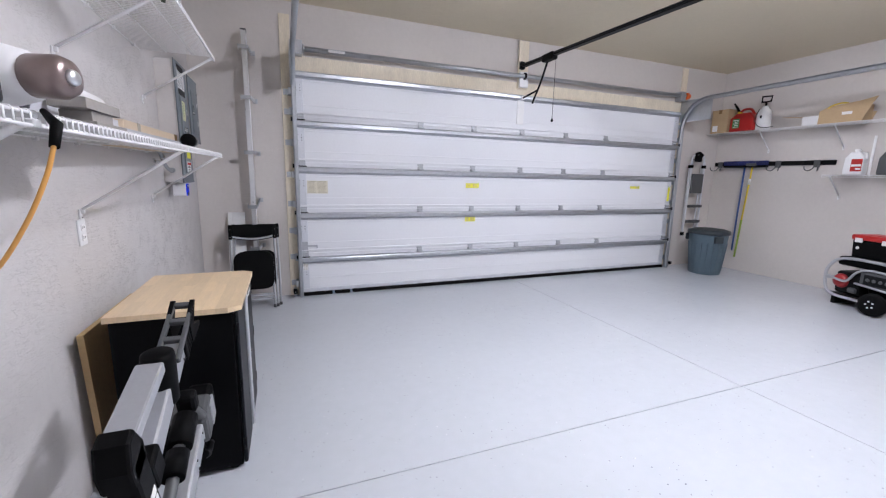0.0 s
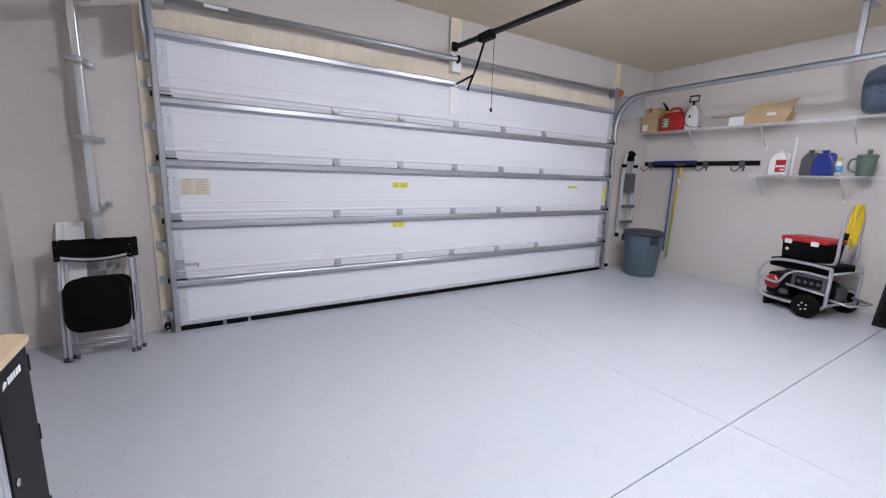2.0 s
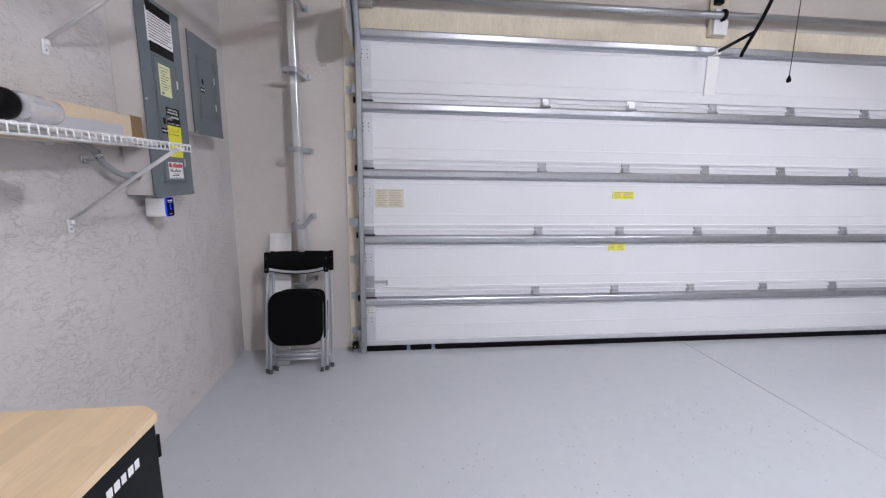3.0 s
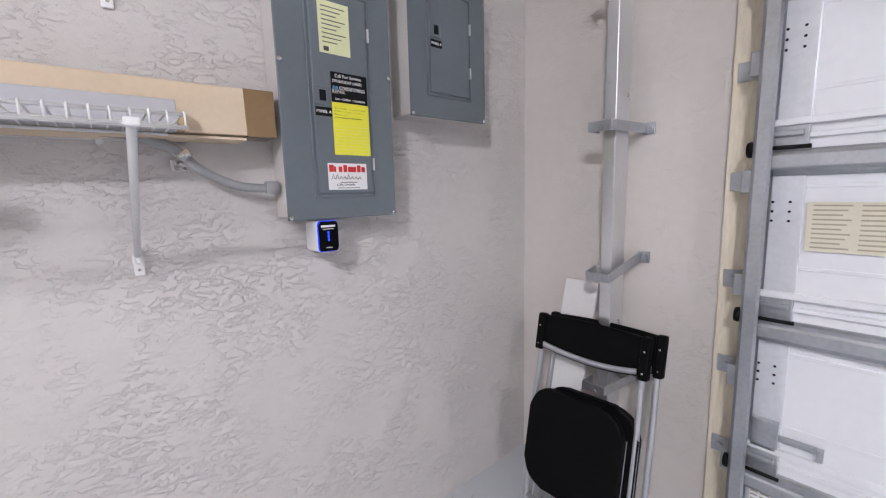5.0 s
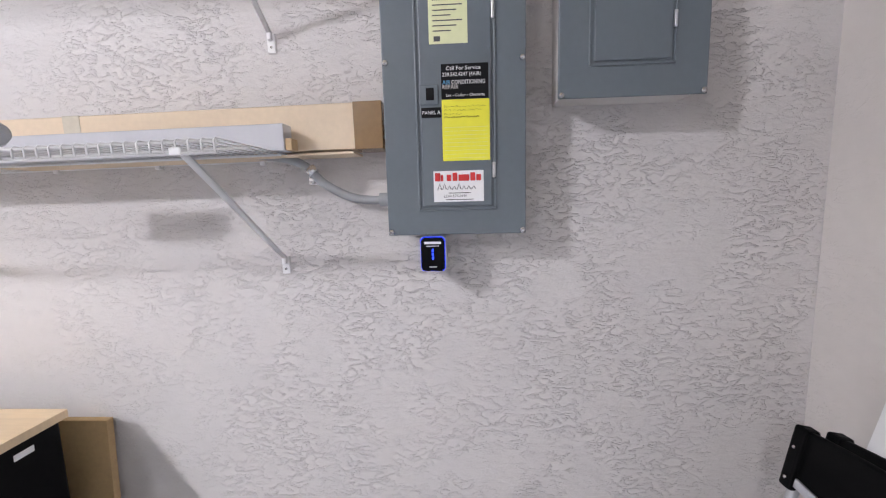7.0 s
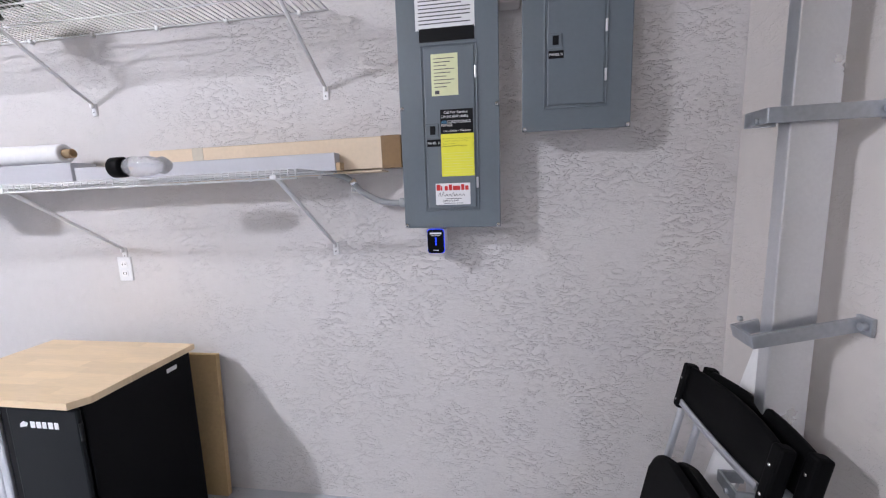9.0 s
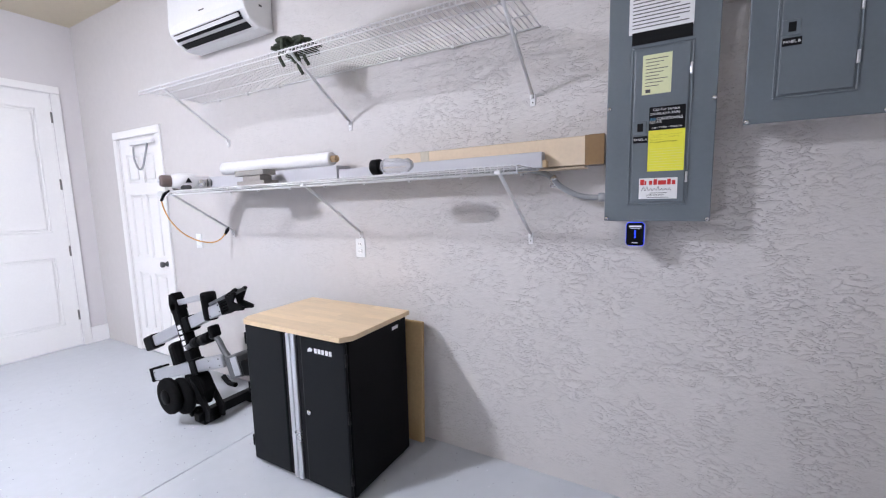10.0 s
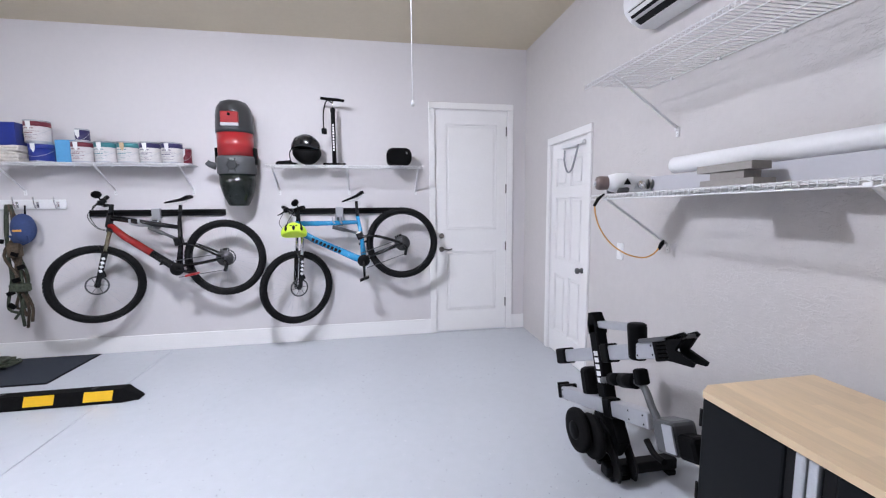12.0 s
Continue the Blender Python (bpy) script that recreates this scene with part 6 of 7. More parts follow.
def bicycle(label, m, paint, accent, steer, crank, seat_tilt, stanchion, decal):
    """A full-suspension mountain bike. Local x to the front, y to the side that faces the room, z up; rear hub at the origin."""
    b = new("bicycle")
    b.matrix_basis = m
    tagged(b, label, "bicycle", "bicycles on the back wall")
    BBp, HT, HB, WB = Vector((0.43, 0, -0.01)), Vector((0.86, 0, 0.60)), Vector((0.905, 0, 0.49)), 1.135
    ST = Vector((0.31, 0, 0.43))
    I = Matrix()
    wheel(b, I, 0.08, True)
    f = part("frame", tubem([(0.62, 0, 0.183), BBp + Vector((0.06, 0, 0.05)), BBp], [0.033, 0.036, 0.032], 14), accent, b)
    part("down_tube", tubem([HB + Vector((-0.01, 0, 0.02)), (0.80, 0, 0.378), (0.62, 0, 0.183)], [0.03, 0.032, 0.0335], 14), paint, f)
    part("top_tube", tubem([HT + Vector((-0.005, 0, -0.03)), (0.6, 0, 0.47), ST + Vector((0.02, 0, -0.06))], [0.027, 0.024, 0.02], 12), accent, f)
    part("seat_tube", tubem([BBp, (0.36, 0, 0.2), ST], [0.03, 0.021, 0.019], 12), accent, f)
    part("head_tube", tubem([HB, HT], [0.03, 0.027], 14), accent, f)
    for s in (-1, 1):
        part("chainstay", tubem(smooth_path([BBp + Vector((-0.03, s * 0.03, 0.02)), (0.25, s * 0.05, 0.0), (0.0, s * 0.06, 0.0)]), 0.012, 8), M_CARBON, f)
        part("seatstay", tubem(smooth_path([(0.36, s * 0.03, 0.22), (0.22, s * 0.045, 0.17), (0.02, s * 0.06, 0.02)]), 0.011, 8), M_CARBON, f)
    part("shock", tubem([(0.37, 0, 0.26), (0.47, 0, 0.34), (0.48, 0, 0.345), (0.58, 0, 0.42)], [0.014, 0.014, 0.02, 0.02], 12), M_GREYP, f, "grey rear shock")
    part("link", boxm(0.33, 0.40, -0.035, 0.035, 0.20, 0.28, bevel=0.012), M_CARBON, f)
    bm = bmesh.new()
    d = (BBp + Vector((0.06, 0, 0.05)) - HB)
    for k in range(decal):
        p = HB + d * (0.25 + 0.065 * k)
        t = boxm(-0.013, 0.013, -0.0385, 0.0385, -0.016, 0.016, bevel=0.003, seg=1)
        t.transform(Matrix.Translation(p + Vector((0, 0, -0.002))) @ Matrix.Rotation(-math.atan2(d.z, d.x), 4, "Y"))
        merge(bm, t)
    if decal:
        part("decal", bm, M_CARBON if paint is M_FBLUE else M_FRED, f)
    else:
        bm.free()
    # drivetrain
    c = part("crankset", lathem([(0.02, 0), (0.062, 0), (0.062, 0.003), (0.02, 0.003)], 30, Matrix.Translation(BBp + Vector((0, 0.045, 0))) @ pose(0, 0, 0, -90)), M_BLACK, b)
    for s in (-1, 1):
        a = radians(crank + (0 if s > 0 else 180))
        e = BBp + Vector((0.17 * math.cos(a), s * 0.075, 0.17 * math.sin(a)))
        part("crank_arm", tubem([BBp + Vector((0, s * 0.06, 0)), e], [0.016, 0.011], 8), M_CARBON, c)
        bm = boxm(-0.048, 0.048, -0.045, 0.045, -0.009, 0.009, bevel=0.004)
        bm.transform(Matrix.Translation(e + Vector((0, s * 0.055, 0))))
        part("pedal", bm, M_RED if decal == 0 and s > 0 else M_BLACKP, c)
    part("chain", tubem([(0.0, 0.05, 0.05), BBp + Vector((0, 0.047, 0.08))], 0.004, 5), M_GREYP, c)
    part("chain", tubem([(0.02, 0.05, -0.11), BBp + Vector((0, 0.047, -0.08))], 0.004, 5), M_GREYP, c)
    part("derailleur", tubem([(0.0, 0.065, -0.02), (-0.015, 0.07, -0.06), (0.02, 0.055, -0.12)], [0.014, 0.016, 0.018], 8), M_CARBON, b)
    part("brake_caliper", boxm(-0.03, 0.05, -0.06, -0.025, 0.04, 0.09, bevel=0.01), M_CARBON, b)
    # saddle
    SP = Vector((0.262, 0, 0.57))
    part("seatpost", tubem([ST, SP], 0.0155, 12), M_CARBON, b)
    bm = bmesh.new()
    secs = ((-0.13, 0.07, 0.02), (-0.10, 0.072, 0.025), (-0.03, 0.05, 0.018), (0.06, 0.022, 0.014), (0.13, 0.017, 0.010), (0.14, 0.010, 0.006))
    rings = [[bm.verts.new((x, w * math.cos(a), 0.012 * (x < -0.08) + hh * math.sin(a) * (1 if math.sin(a) > 0 else 0.8))) for a in [2 * math.pi * i / 12 for i in range(12)]] for x, w, hh in secs]
    for A, B in zip(rings, rings[1:]):
        for j in range(12):
            bm.faces.new((A[j], A[(j + 1) % 12], B[(j + 1) % 12], B[j])).smooth = True
    bm.faces.new(rings[0]), bm.faces.new(rings[-1][::-1])
    bm.transform(Matrix.Translation(SP + Vector((0.01, 0, 0.045))) @ Matrix.Rotation(radians(-seat_tilt), 4, "Y") @ Matrix.Scale(0.88, 4))
    sd = part("saddle", bm, M_BLACKP, b)
    for s in (-1, 1):
        part("saddle_rail", tubem([SP + Vector((-0.07, s * 0.022, 0.03)), SP + Vector((0.0, s * 0.022, 0.008)), SP + Vector((0.09, s * 0.012, 0.03))], 0.0035, 6), M_ALUP, sd)
    # front end turned about the steering axis
    ax = (HT - HB).normalized()
    S = Matrix.Translation(HB) @ Matrix.Rotation(radians(steer), 4, ax) @ Matrix.Translation(-HB)
    hub = Vector((WB, 0, 0))
    wheel(b, S @ Matrix.Translation(hub), 0.09, False)

    def fp(name, bm, mat, lab="", parent=None):
        bm.transform(S)
        return part(name, bm, mat, parent or b, lab)
    down = (hub + Vector((-0.035, 0, 0.015)) - HB)
    fk = fp("fork_crown", tubem([HB + Vector((0.0, -0.065, -0.03)), HB + Vector((0, 0, -0.015)), HB + Vector((0.0, 0.065, -0.03))], 0.024, 10), M_CARBON)
    for s in (-1, 1):
        o = Vector((0.0, s * 0.065, -0.03))
        top = HB + o
        low = hub + Vector((0, s * 0.06, 0))
        mid = top + (low - top) * 0.42
        fp("stanchion", tubem([top, mid], 0.0165, 12), stanchion, "", fk)
        lo = fp("fork_lower", tubem([mid + (top - mid) * 0.1, mid, low + (mid - low) * 0.06, low], [0.022, 0.023, 0.02, 0.017], 12), M_CARBON, "", fk)
        if s > 0:
            bm = bmesh.new()
            for k in range(4):
                p = mid + (low - mid) * (0.12 + 0.13 * k)
                box(bm, p.x - 0.012, p.x + 0.012, p.y + 0.012, p.y + 0.0245, p.z - 0.013, p.z + 0.013, bevel=0.003, seg=1)
            fp("fork_decal", bm, M_PAPER, "", lo)
    arch = [top for top in (HB + (hub - HB) * 0.45 + Vector((0, -0.06, 0)), HB + (hub - HB) * 0.32 + Vector((0.04, 0, 0.0)), HB + (hub - HB) * 0.45 + Vector((0, 0.06, 0)))]
    fp("fork_arch", tubem(smooth_path(arch), 0.013, 8), M_CARBON, "", fk)
    fp("front_caliper", boxm(hub.x - 0.09, hub.x - 0.04, 0.03, 0.07, 0.06, 0.12, bevel=0.01), M_CARBON, "", fk)
    stem = HT + ax * 0.085
    st = fp("stem", tubem([HT, stem, stem + Vector((0.055, 0, 0.012))], [0.022, 0.022, 0.018], 12), M_CARBON)
    bc = stem + Vector((0.06, 0, 0.015))
    bar = fp("handlebar", tubem(smooth_path([bc + Vector((-0.035, -0.25, 0.05)), bc + Vector((-0.015, -0.14, 0.04)), bc, bc + Vector((-0.015, 0.14, 0.04)), bc + Vector((-0.035, 0.25, 0.05))]), 0.0125, 10), M_CARBON, "", st)
    for s in (-1, 1):
        bm = tubem([bc + Vector((-0.02, s * 0.15, 0.042)), bc + Vector((-0.034, s * 0.255, 0.051))], 0.0185, 12)
        fp("grip", bm, M_RUBBER, "", st)
        bm = tubem(smooth_path([bc + Vector((0.0, s * 0.12, 0.03)), bc + Vector((0.05, s * 0.14, 0.015)), bc + Vector((0.055, s * 0.23, 0.0))]), 0.007, 8)
        box(bm, bc.x - 0.03, bc.x + 0.02, bc.y + s * 0.12 - 0.018, bc.y + s * 0.12 + 0.018, bc.z + 0.01, bc.z + 0.055, bevel=0.006)
        fp("brake_lever", bm, M_CARBON, "", st)
        pts = smooth_path([bc + Vector((0.03, s * 0.12, 0.02)), bc + Vector((0.12, s * 0.1, -0.06)), bc + Vector((0.10, s * 0.03, -0.18)), HB + Vector((0.03, s * 0.03, -0.02))])
        fp("cable", tubem(pts, 0.0026, 6), M_RUBBER, "", st)
    bm = lathem([(0, 0), (0.035, 0.004), (0.038, 0.012), (0.02, 0.02), (0, 0.022)], 16, Matrix.Translation(bc + Vector((0.0, 0.20, 0.105))) @ pose(0, 0, 0, 60))
    tube(bm, [bc + Vector((-0.02, 0.17, 0.045)), bc + Vector((0.0, 0.195, 0.105))], 0.006, 8)
    fp("mirror", bm, M_BLACKP, "", st)
    return b


YBK = YB + 0.235
def bike_pose(xr, zr, xf, zf):
    return Matrix.Translation((xr, YBK, zr)) @ Matrix.Rotation(math.atan2(zr - zf, xf - xr), 4, "Y")


bicycle("black and red full-suspension mountain bike on a rail", bike_pose(2.346, 0.955, 3.454, 0.74), M_FRED, M_CARBON, 27, 205, 0, material("bronze_stanchion", (0.25, 0.22, 0.15), 0.2, 0.8), 0)
bicycle("blue full-suspension mountain bike hung on a rail", bike_pose(0.642, 1.056, 1.69, 0.64), M_FBLUE, M_FBLUE, 32, -70, 0, M_CHROME, 8)

hl = helmet("lime yellow bike helmet hanging from the handlebar", (1.68, YBK + 0.15, 1.14), M_LIME, 8, 28, True, 0.82)
part("strap", tubem(smooth_path([(-0.08, -0.05, 0.08), (-0.03, -0.12, 0.2), (0.03, -0.14, 0.27)]), 0.005, 6), M_RUBBER, hl)

for x0, x1, hx in ((2.395, 3.60, 3.02), (0.69, 1.79, 1.28)):
    r = thing("bike_rail", "black wall rail with a bike cradle hook", "wall rail", ((x0 + x1) / 2, YB, 1.36), "bike rails")
    cx = (x0 + x1) / 2
    for a, b2 in ((x0, hx - 0.04), (hx + 0.04, x1)):
        bm = boxm(a - cx, b2 - cx, 0.0, 0.03, -0.0, 0.062, bevel=0.005)
        rl = part("rail", bm, M_BLACK, r)
        part("groove", boxm(a - cx + 0.01, b2 - cx - 0.01, 0.029, 0.0315, 0.022, 0.04), M_BLACKP, rl)
    hk = part("cradle", boxm(hx - cx - 0.038, hx - cx + 0.038, 0.0, 0.05, -0.03, 0.075, bevel=0.008), M_ALUP, r, "silver cradle bracket")
    for s in (-1, 1):
        part("hook_arm", tubem(smooth_path([(hx - cx + s * 0.03, 0.03, 0.0), (hx - cx + s * 0.035, 0.1, -0.06), (hx - cx + s * 0.035, 0.22, -0.09), (hx - cx + s * 0.035, 0.40, -0.06), (hx - cx + s * 0.035, 0.42, -0.02)]), 0.009, 8), M_ALUP, hk)
    part("hook_plate", prismm(rounded(0.085, 0.09, 0.02), 0.02, Matrix.Translation((hx - cx, 0.05, -0.08)) @ FACE_BACK_WALL, bevel=0.004), M_GREYP, hk)

# hook board with hanging things
hb = thing("hook_rail", "white board with chrome coat hooks", "hook rail", (4.355, YB, 1.435))
part("board", boxm(-0.56, 0.56, 0.0, 0.02, 0.0, 0.09, bevel=0.005), M_WHITE, hb)
for k in range(7):
    x = -0.50 + 0.165 * k
    bm = tubem(smooth_path([(x, 0.022, 0.045), (x, 0.05, 0.035), (x, 0.065, 0.06), (x, 0.07, 0.115)]), 0.005, 8)
    tube(bm, smooth_path([(x, 0.022, 0.03), (x, 0.045, 0.01), (x, 0.06, 0.03)]), 0.0045, 8)
    box(bm, x - 0.012, x + 0.012, 0.019, 0.024, 0.015, 0.07, bevel=0.002)
    part("hook", bm, M_CHROME, hb)
cap_m = material("denim_cap", (0.035, 0.06, 0.16), 0.85, vary=0.2, vary_scale=25, bump=0.3)
cap = thing("baseball_cap", "faded blue cap hanging from a hook", "cap", (4.10, YB + 0.10, 1.06))
cap.scale = (1.1, 1.1, 1.25)
bm = bmesh.new()
bmesh.ops.create_uvsphere(bm, u_segments=20, v_segments=12, radius=1)
for v in bm.verts:
    v.co = Vector((v.co.x * 0.085, v.co.y * 0.07, v.co.z * 0.11 + 0.16))
for f in bm.faces:
    f.smooth = True
cr = part("crown", bm, cap_m, cap)
bm = prismm([(-0.07, 0.0), (-0.06, -0.06), (0.0, -0.085), (0.06, -0.06), (0.07, 0.0)], 0.008, pose(0.01, 0.05, 0.11, 60), bevel=0.002)
part("brim", bm, cap_m, cr)
part("strap_loop", tubem([(0.0, -0.03, 0.25), (0.0, -0.04, 0.33)], 0.006, 6), M_RUBBER, cap)
part("patch", boxm(-0.03, 0.03, 0.06, 0.072, 0.14, 0.155, bevel=0.002), M_ORANGE, cr)
har = thing("gear_harness", "camouflage straps and buckles hanging from hooks", "harness", (4.17, YB + 0.09, 0.2))
M_OLIVE = material("olive_webbing", (0.07, 0.05, 0.032), 0.85, vary=0.5, vary_scale=30, bump=0.3)
rnd = random.Random(9)
for k in range(9):
    x0 = rnd.uniform(-0.08, 0.10)
    pts = [(x0 * 0.4 + 0.02, 0.0, 1.28)]
    for z in (1.05, 0.82, 0.58, 0.34, 0.12 + 0.03 * k):
        pts.append((x0 + rnd.uniform(-0.05, 0.05), rnd.uniform(-0.03, 0.05), z))
    part("strap", tubem(smooth_path(pts, 5), 0.012, 6), (M_OLIVE, M_CAMO)[k % 2], har)
for k in range(6):
    bm = boxm(-0.03, 0.03, -0.012, 0.012, -0.02, 0.02, bevel=0.006)
    bm.transform(pose(rnd.uniform(-0.1, 0.1), 0.06, 0.35 + 0.12 * k, 0, rnd.uniform(-40, 40)))
    part("buckle", bm, M_BLACKP, har)
part("pouch", boxm(-0.05, 0.05, 0.0, 0.07, 0.80, 0.93, bevel=0.018), M_OLIVE, har)
part("pouch", boxm(-0.09, 0.06, 0.01, 0.08, 0.48, 0.56, bevel=0.018), M_CAMO, har)

# mat, coiled straps and parking stop on the floor
M_MAT = material("dark_blue_mat", (0.016, 0.022, 0.034), 0.9, vary=0.3, vary_scale=20, bump=0.5, bump_scale=200)
mat_ = thing("floor_mat", "dark blue ribbed floor mat by the wall", "mat", (4.38, YB + 0.36, 0))
part("carpet", boxm(-0.74, 0.74, -0.32, 0.33, 0.001, 0.008, bevel=0.002), M_MAT, mat_)
part("rubber_edge", boxm(-0.76, 0.76, -0.34, 0.35, 0.0, 0.005, bevel=0.001), M_RUBBER, mat_)
coil = thing("coiled_strap", "pile of dark camouflage straps on the mat", "straps", (4.40, YB + 0.25, 0.01))
for k in range(10):
    pts = [(0.22 * rnd.uniform(-1, 1), 0.10 * rnd.uniform(-1, 1), 0.012 + 0.05 * rnd.random()) for _ in range(7)]
    part("strap", tubem(smooth_path(pts, 5), 0.013, 6), M_CAMO, coil)
stop = thing("parking_stop", "black rubber parking stop with yellow reflective panels", "parking stop", (3.62, -0.29, 0))
bm = bmesh.new()
L = 0.91
sec = [(-0.075, 0), (-0.075, 0.02), (-0.045, 0.095), (0.045, 0.095), (0.075, 0.02), (0.075, 0)]
st = [(-L, 0.25), (-L + 0.10, 1.0), (L - 0.10, 1.0), (L, 0.25)]
rings = [[bm.verts.new((x, y * (0.55 if k < 0.5 else 1), z * k)) for y, z in sec] for x, k in st]
for A, B in zip(rings, rings[1:]):
    for j in range(6):
        bm.faces.new((A[j], A[(j + 1) % 6], B[(j + 1) % 6], B[j]))
bm.faces.new(rings[0]), bm.faces.new(rings[-1][::-1])
bmesh.ops.bevel(bm, geom=list(bm.edges), offset=0.006, segments=2, profile=0.5, affect="EDGES")
part("body", bm, M_RUBBER, stop)
M_AMBER = material("amber_reflector", (0.80, 0.48, 0.02), 0.4, vary=0.06)
for x in (-0.65, -0.27, 0.11, 0.49):
    sl = math.atan2(0.075, 0.03)
    bm = boxm(-0.095, 0.095, -0.036, 0.036, 0, 0.002)
    bm.transform(Matrix.Translation((x, 0.0612, 0.058)) @ Matrix.Rotation(-sl, 4, "X"))
    part("reflector", bm, M_AMBER, stop, "yellow reflective panel")
for x in (-0.60, 0.0, 0.60):
    part("bolt_recess", lathem([(0, 0), (0.022, 0), (0.022, 0.002), (0, 0.002)], 14, pose(x, 0, 0.0945)), M_PRINT, stop)

# ---- right wall: shelves, hooks, bin, generator ----
wire_shelf("white wire shelf high on the wall with cartons and cans", (XR, 0.55, 2.165), 90, 4.19, 0.30, brackets=(0.75, 1.66, 2.52, 3.4), drop=0.29)
wire_shelf("white wire shelf with jugs and bottles", (XR, 0.40, 1.52), 90, 2.7, 0.30, brackets=(0.9, 1.82, 2.62), drop=0.28)
ZU, ZL = 2.169, 1.524

c = thing("cardboard_box", "upright brown cardboard box with white label", "cardboard box", (6.70, 4.585, ZU))
part("carton", boxm(-0.11, 0.11, -0.13, 0.13, 0, 0.36, bevel=0.004), M_CARD, c)
part("label", boxm(-0.1125, -0.110, 0.02, 0.10, 0.03, 0.12), M_PAPER, c)
part("tape", boxm(-0.1122, 0.1122, -0.025, 0.025, 0.30, 0.3615), M_TAPE, c)

gas = thing("gas_can", "red plastic gas can with black spout", "gas can", (6.68, 4.245, ZU))
bm = prismm([(-0.17, 0), (0.17, 0), (0.18, 0.03), (0.18, 0.18), (0.10, 0.27), (-0.08, 0.27), (-0.17, 0.20)], 0.20, Matrix.Translation((0.10, 0, 0)) @ FACE_RIGHT_WALL, bevel=0.022)
part("body", bm, M_RED, gas)
part("handle", tubem(smooth_path([(0, 0.10, 0.26), (0, 0.05, 0.325), (0, -0.06, 0.325), (0, -0.12, 0.25)]), 0.018, 10), M_RED, gas)
part("collar", lathem([(0, 0), (0.03, 0), (0.03, 0.035), (0, 0.035)], 14, pose(0, 0.10, 0.27, 20)), M_YELLOW, gas, "yellow collar")
part("spout", tubem([(0, 0.10, 0.29), (0, 0.14, 0.36), (0, 0.20, 0.44)], [0.02, 0.017, 0.012], 12), M_BLACKP, gas)
lb = part("label", boxm(-0.1035, -0.1005, 0.02, 0.12, 0.05, 0.19), material("green_label", (0.05, 0.22, 0.08), 0.5), gas)
bm = bmesh.new()
for k in range(5):
    box(bm, -0.1045, -0.1033, 0.03, 0.11 - 0.02 * (k % 2), 0.065 + 0.024 * k, 0.075 + 0.024 * k)
part("print", bm, M_PAPER, lb)

spr = thing("garden_sprayer", "white pump sprayer with black handle", "sprayer", (6.68, 3.985, ZU))
part("tank", lathem([(0, 0), (0.085, 0), (0.09, 0.015), (0.09, 0.22), (0.075, 0.28), (0.04, 0.31), (0.035, 0.34), (0, 0.34)], 24), M_PAPER, spr)
part("pump_rod", tubem([(0, 0, 0.33), (0, 0, 0.40)], 0.014, 10), M_BLACKP, spr)
part("pump_handle", tubem([(-0.0, -0.06, 0.40), (0, -0.07, 0.47), (0, 0.06, 0.48), (0, 0.06, 0.40)], 0.013, 8, closed=True), M_BLACKP, spr)
part("hose", tubem(smooth_path([(-0.05, 0.05, 0.30), (-0.10, 0.06, 0.15), (-0.11, 0.0, 0.05), (-0.12, -0.12, 0.02), (-0.10, -0.2, 0.03)]), 0.006, 8), M_GREYP, spr)
part("hose_clip", boxm(-0.1, -0.085, -0.02, 0.0, 0.16, 0.2, bevel=0.003), M_BLACKP, spr)

sm = thing("small_box", "small white cardboard box on the shelf", "box", (6.64, 3.36, ZU))
part("carton", boxm(-0.05, 0.06, -0.10, 0.09, 0, 0.11, bevel=0.003), M_PAPER, sm)
part("open_flap", boxm(-0.05, 0.06, 0.0, 0.24, -0.002, 0.002), M_CARD, sm).matrix_basis = pose(0, 0.09, 0.112, 6)
tr = thing("cardboard_tray", "open brown cardboard tray with cut flaps", "cardboard box", (6.69, 3.05, ZU))
bm = prismm([(-0.22, 0), (0.22, 0), (0.30, 0.20), (0.34, 0.27), (0.20, 0.24), (-0.14, 0.20), (-0.21, 0.16)], 0.005, Matrix.Translation((-0.10, 0, 0)) @ FACE_RIGHT_WALL)
part("front", bm, M_CARD, tr)
bm = prismm([(-0.22, 0), (0.22, 0), (0.26, 0.12), (-0.21, 0.14)], 0.005, Matrix.Translation((0.11, 0, 0)) @ FACE_RIGHT_WALL)
part("back", bm, M_CARD, tr)
part("bottom", boxm(-0.10, 0.105, -0.22, 0.22, 0.0, 0.005), M_CARD, tr)
part("end", boxm(-0.10, 0.105, 0.215, 0.22, 0.0, 0.16), M_CARD, tr)
part("end", boxm(-0.10, 0.105, -0.225, -0.22, 0.0, 0.20), M_CARD, tr)
part("label", boxm(-0.1075, -0.105, -0.12, -0.02, 0.09, 0.125), M_PAPER, tr)
part("yellow_cord", tubem(smooth_path([(-0.09, 0.16, 0.14), (-0.10, 0.10, 0.21), (-0.10, 0.0, 0.235), (-0.09, -0.06, 0.225)]), 0.010, 8), M_YELLOW, tr)

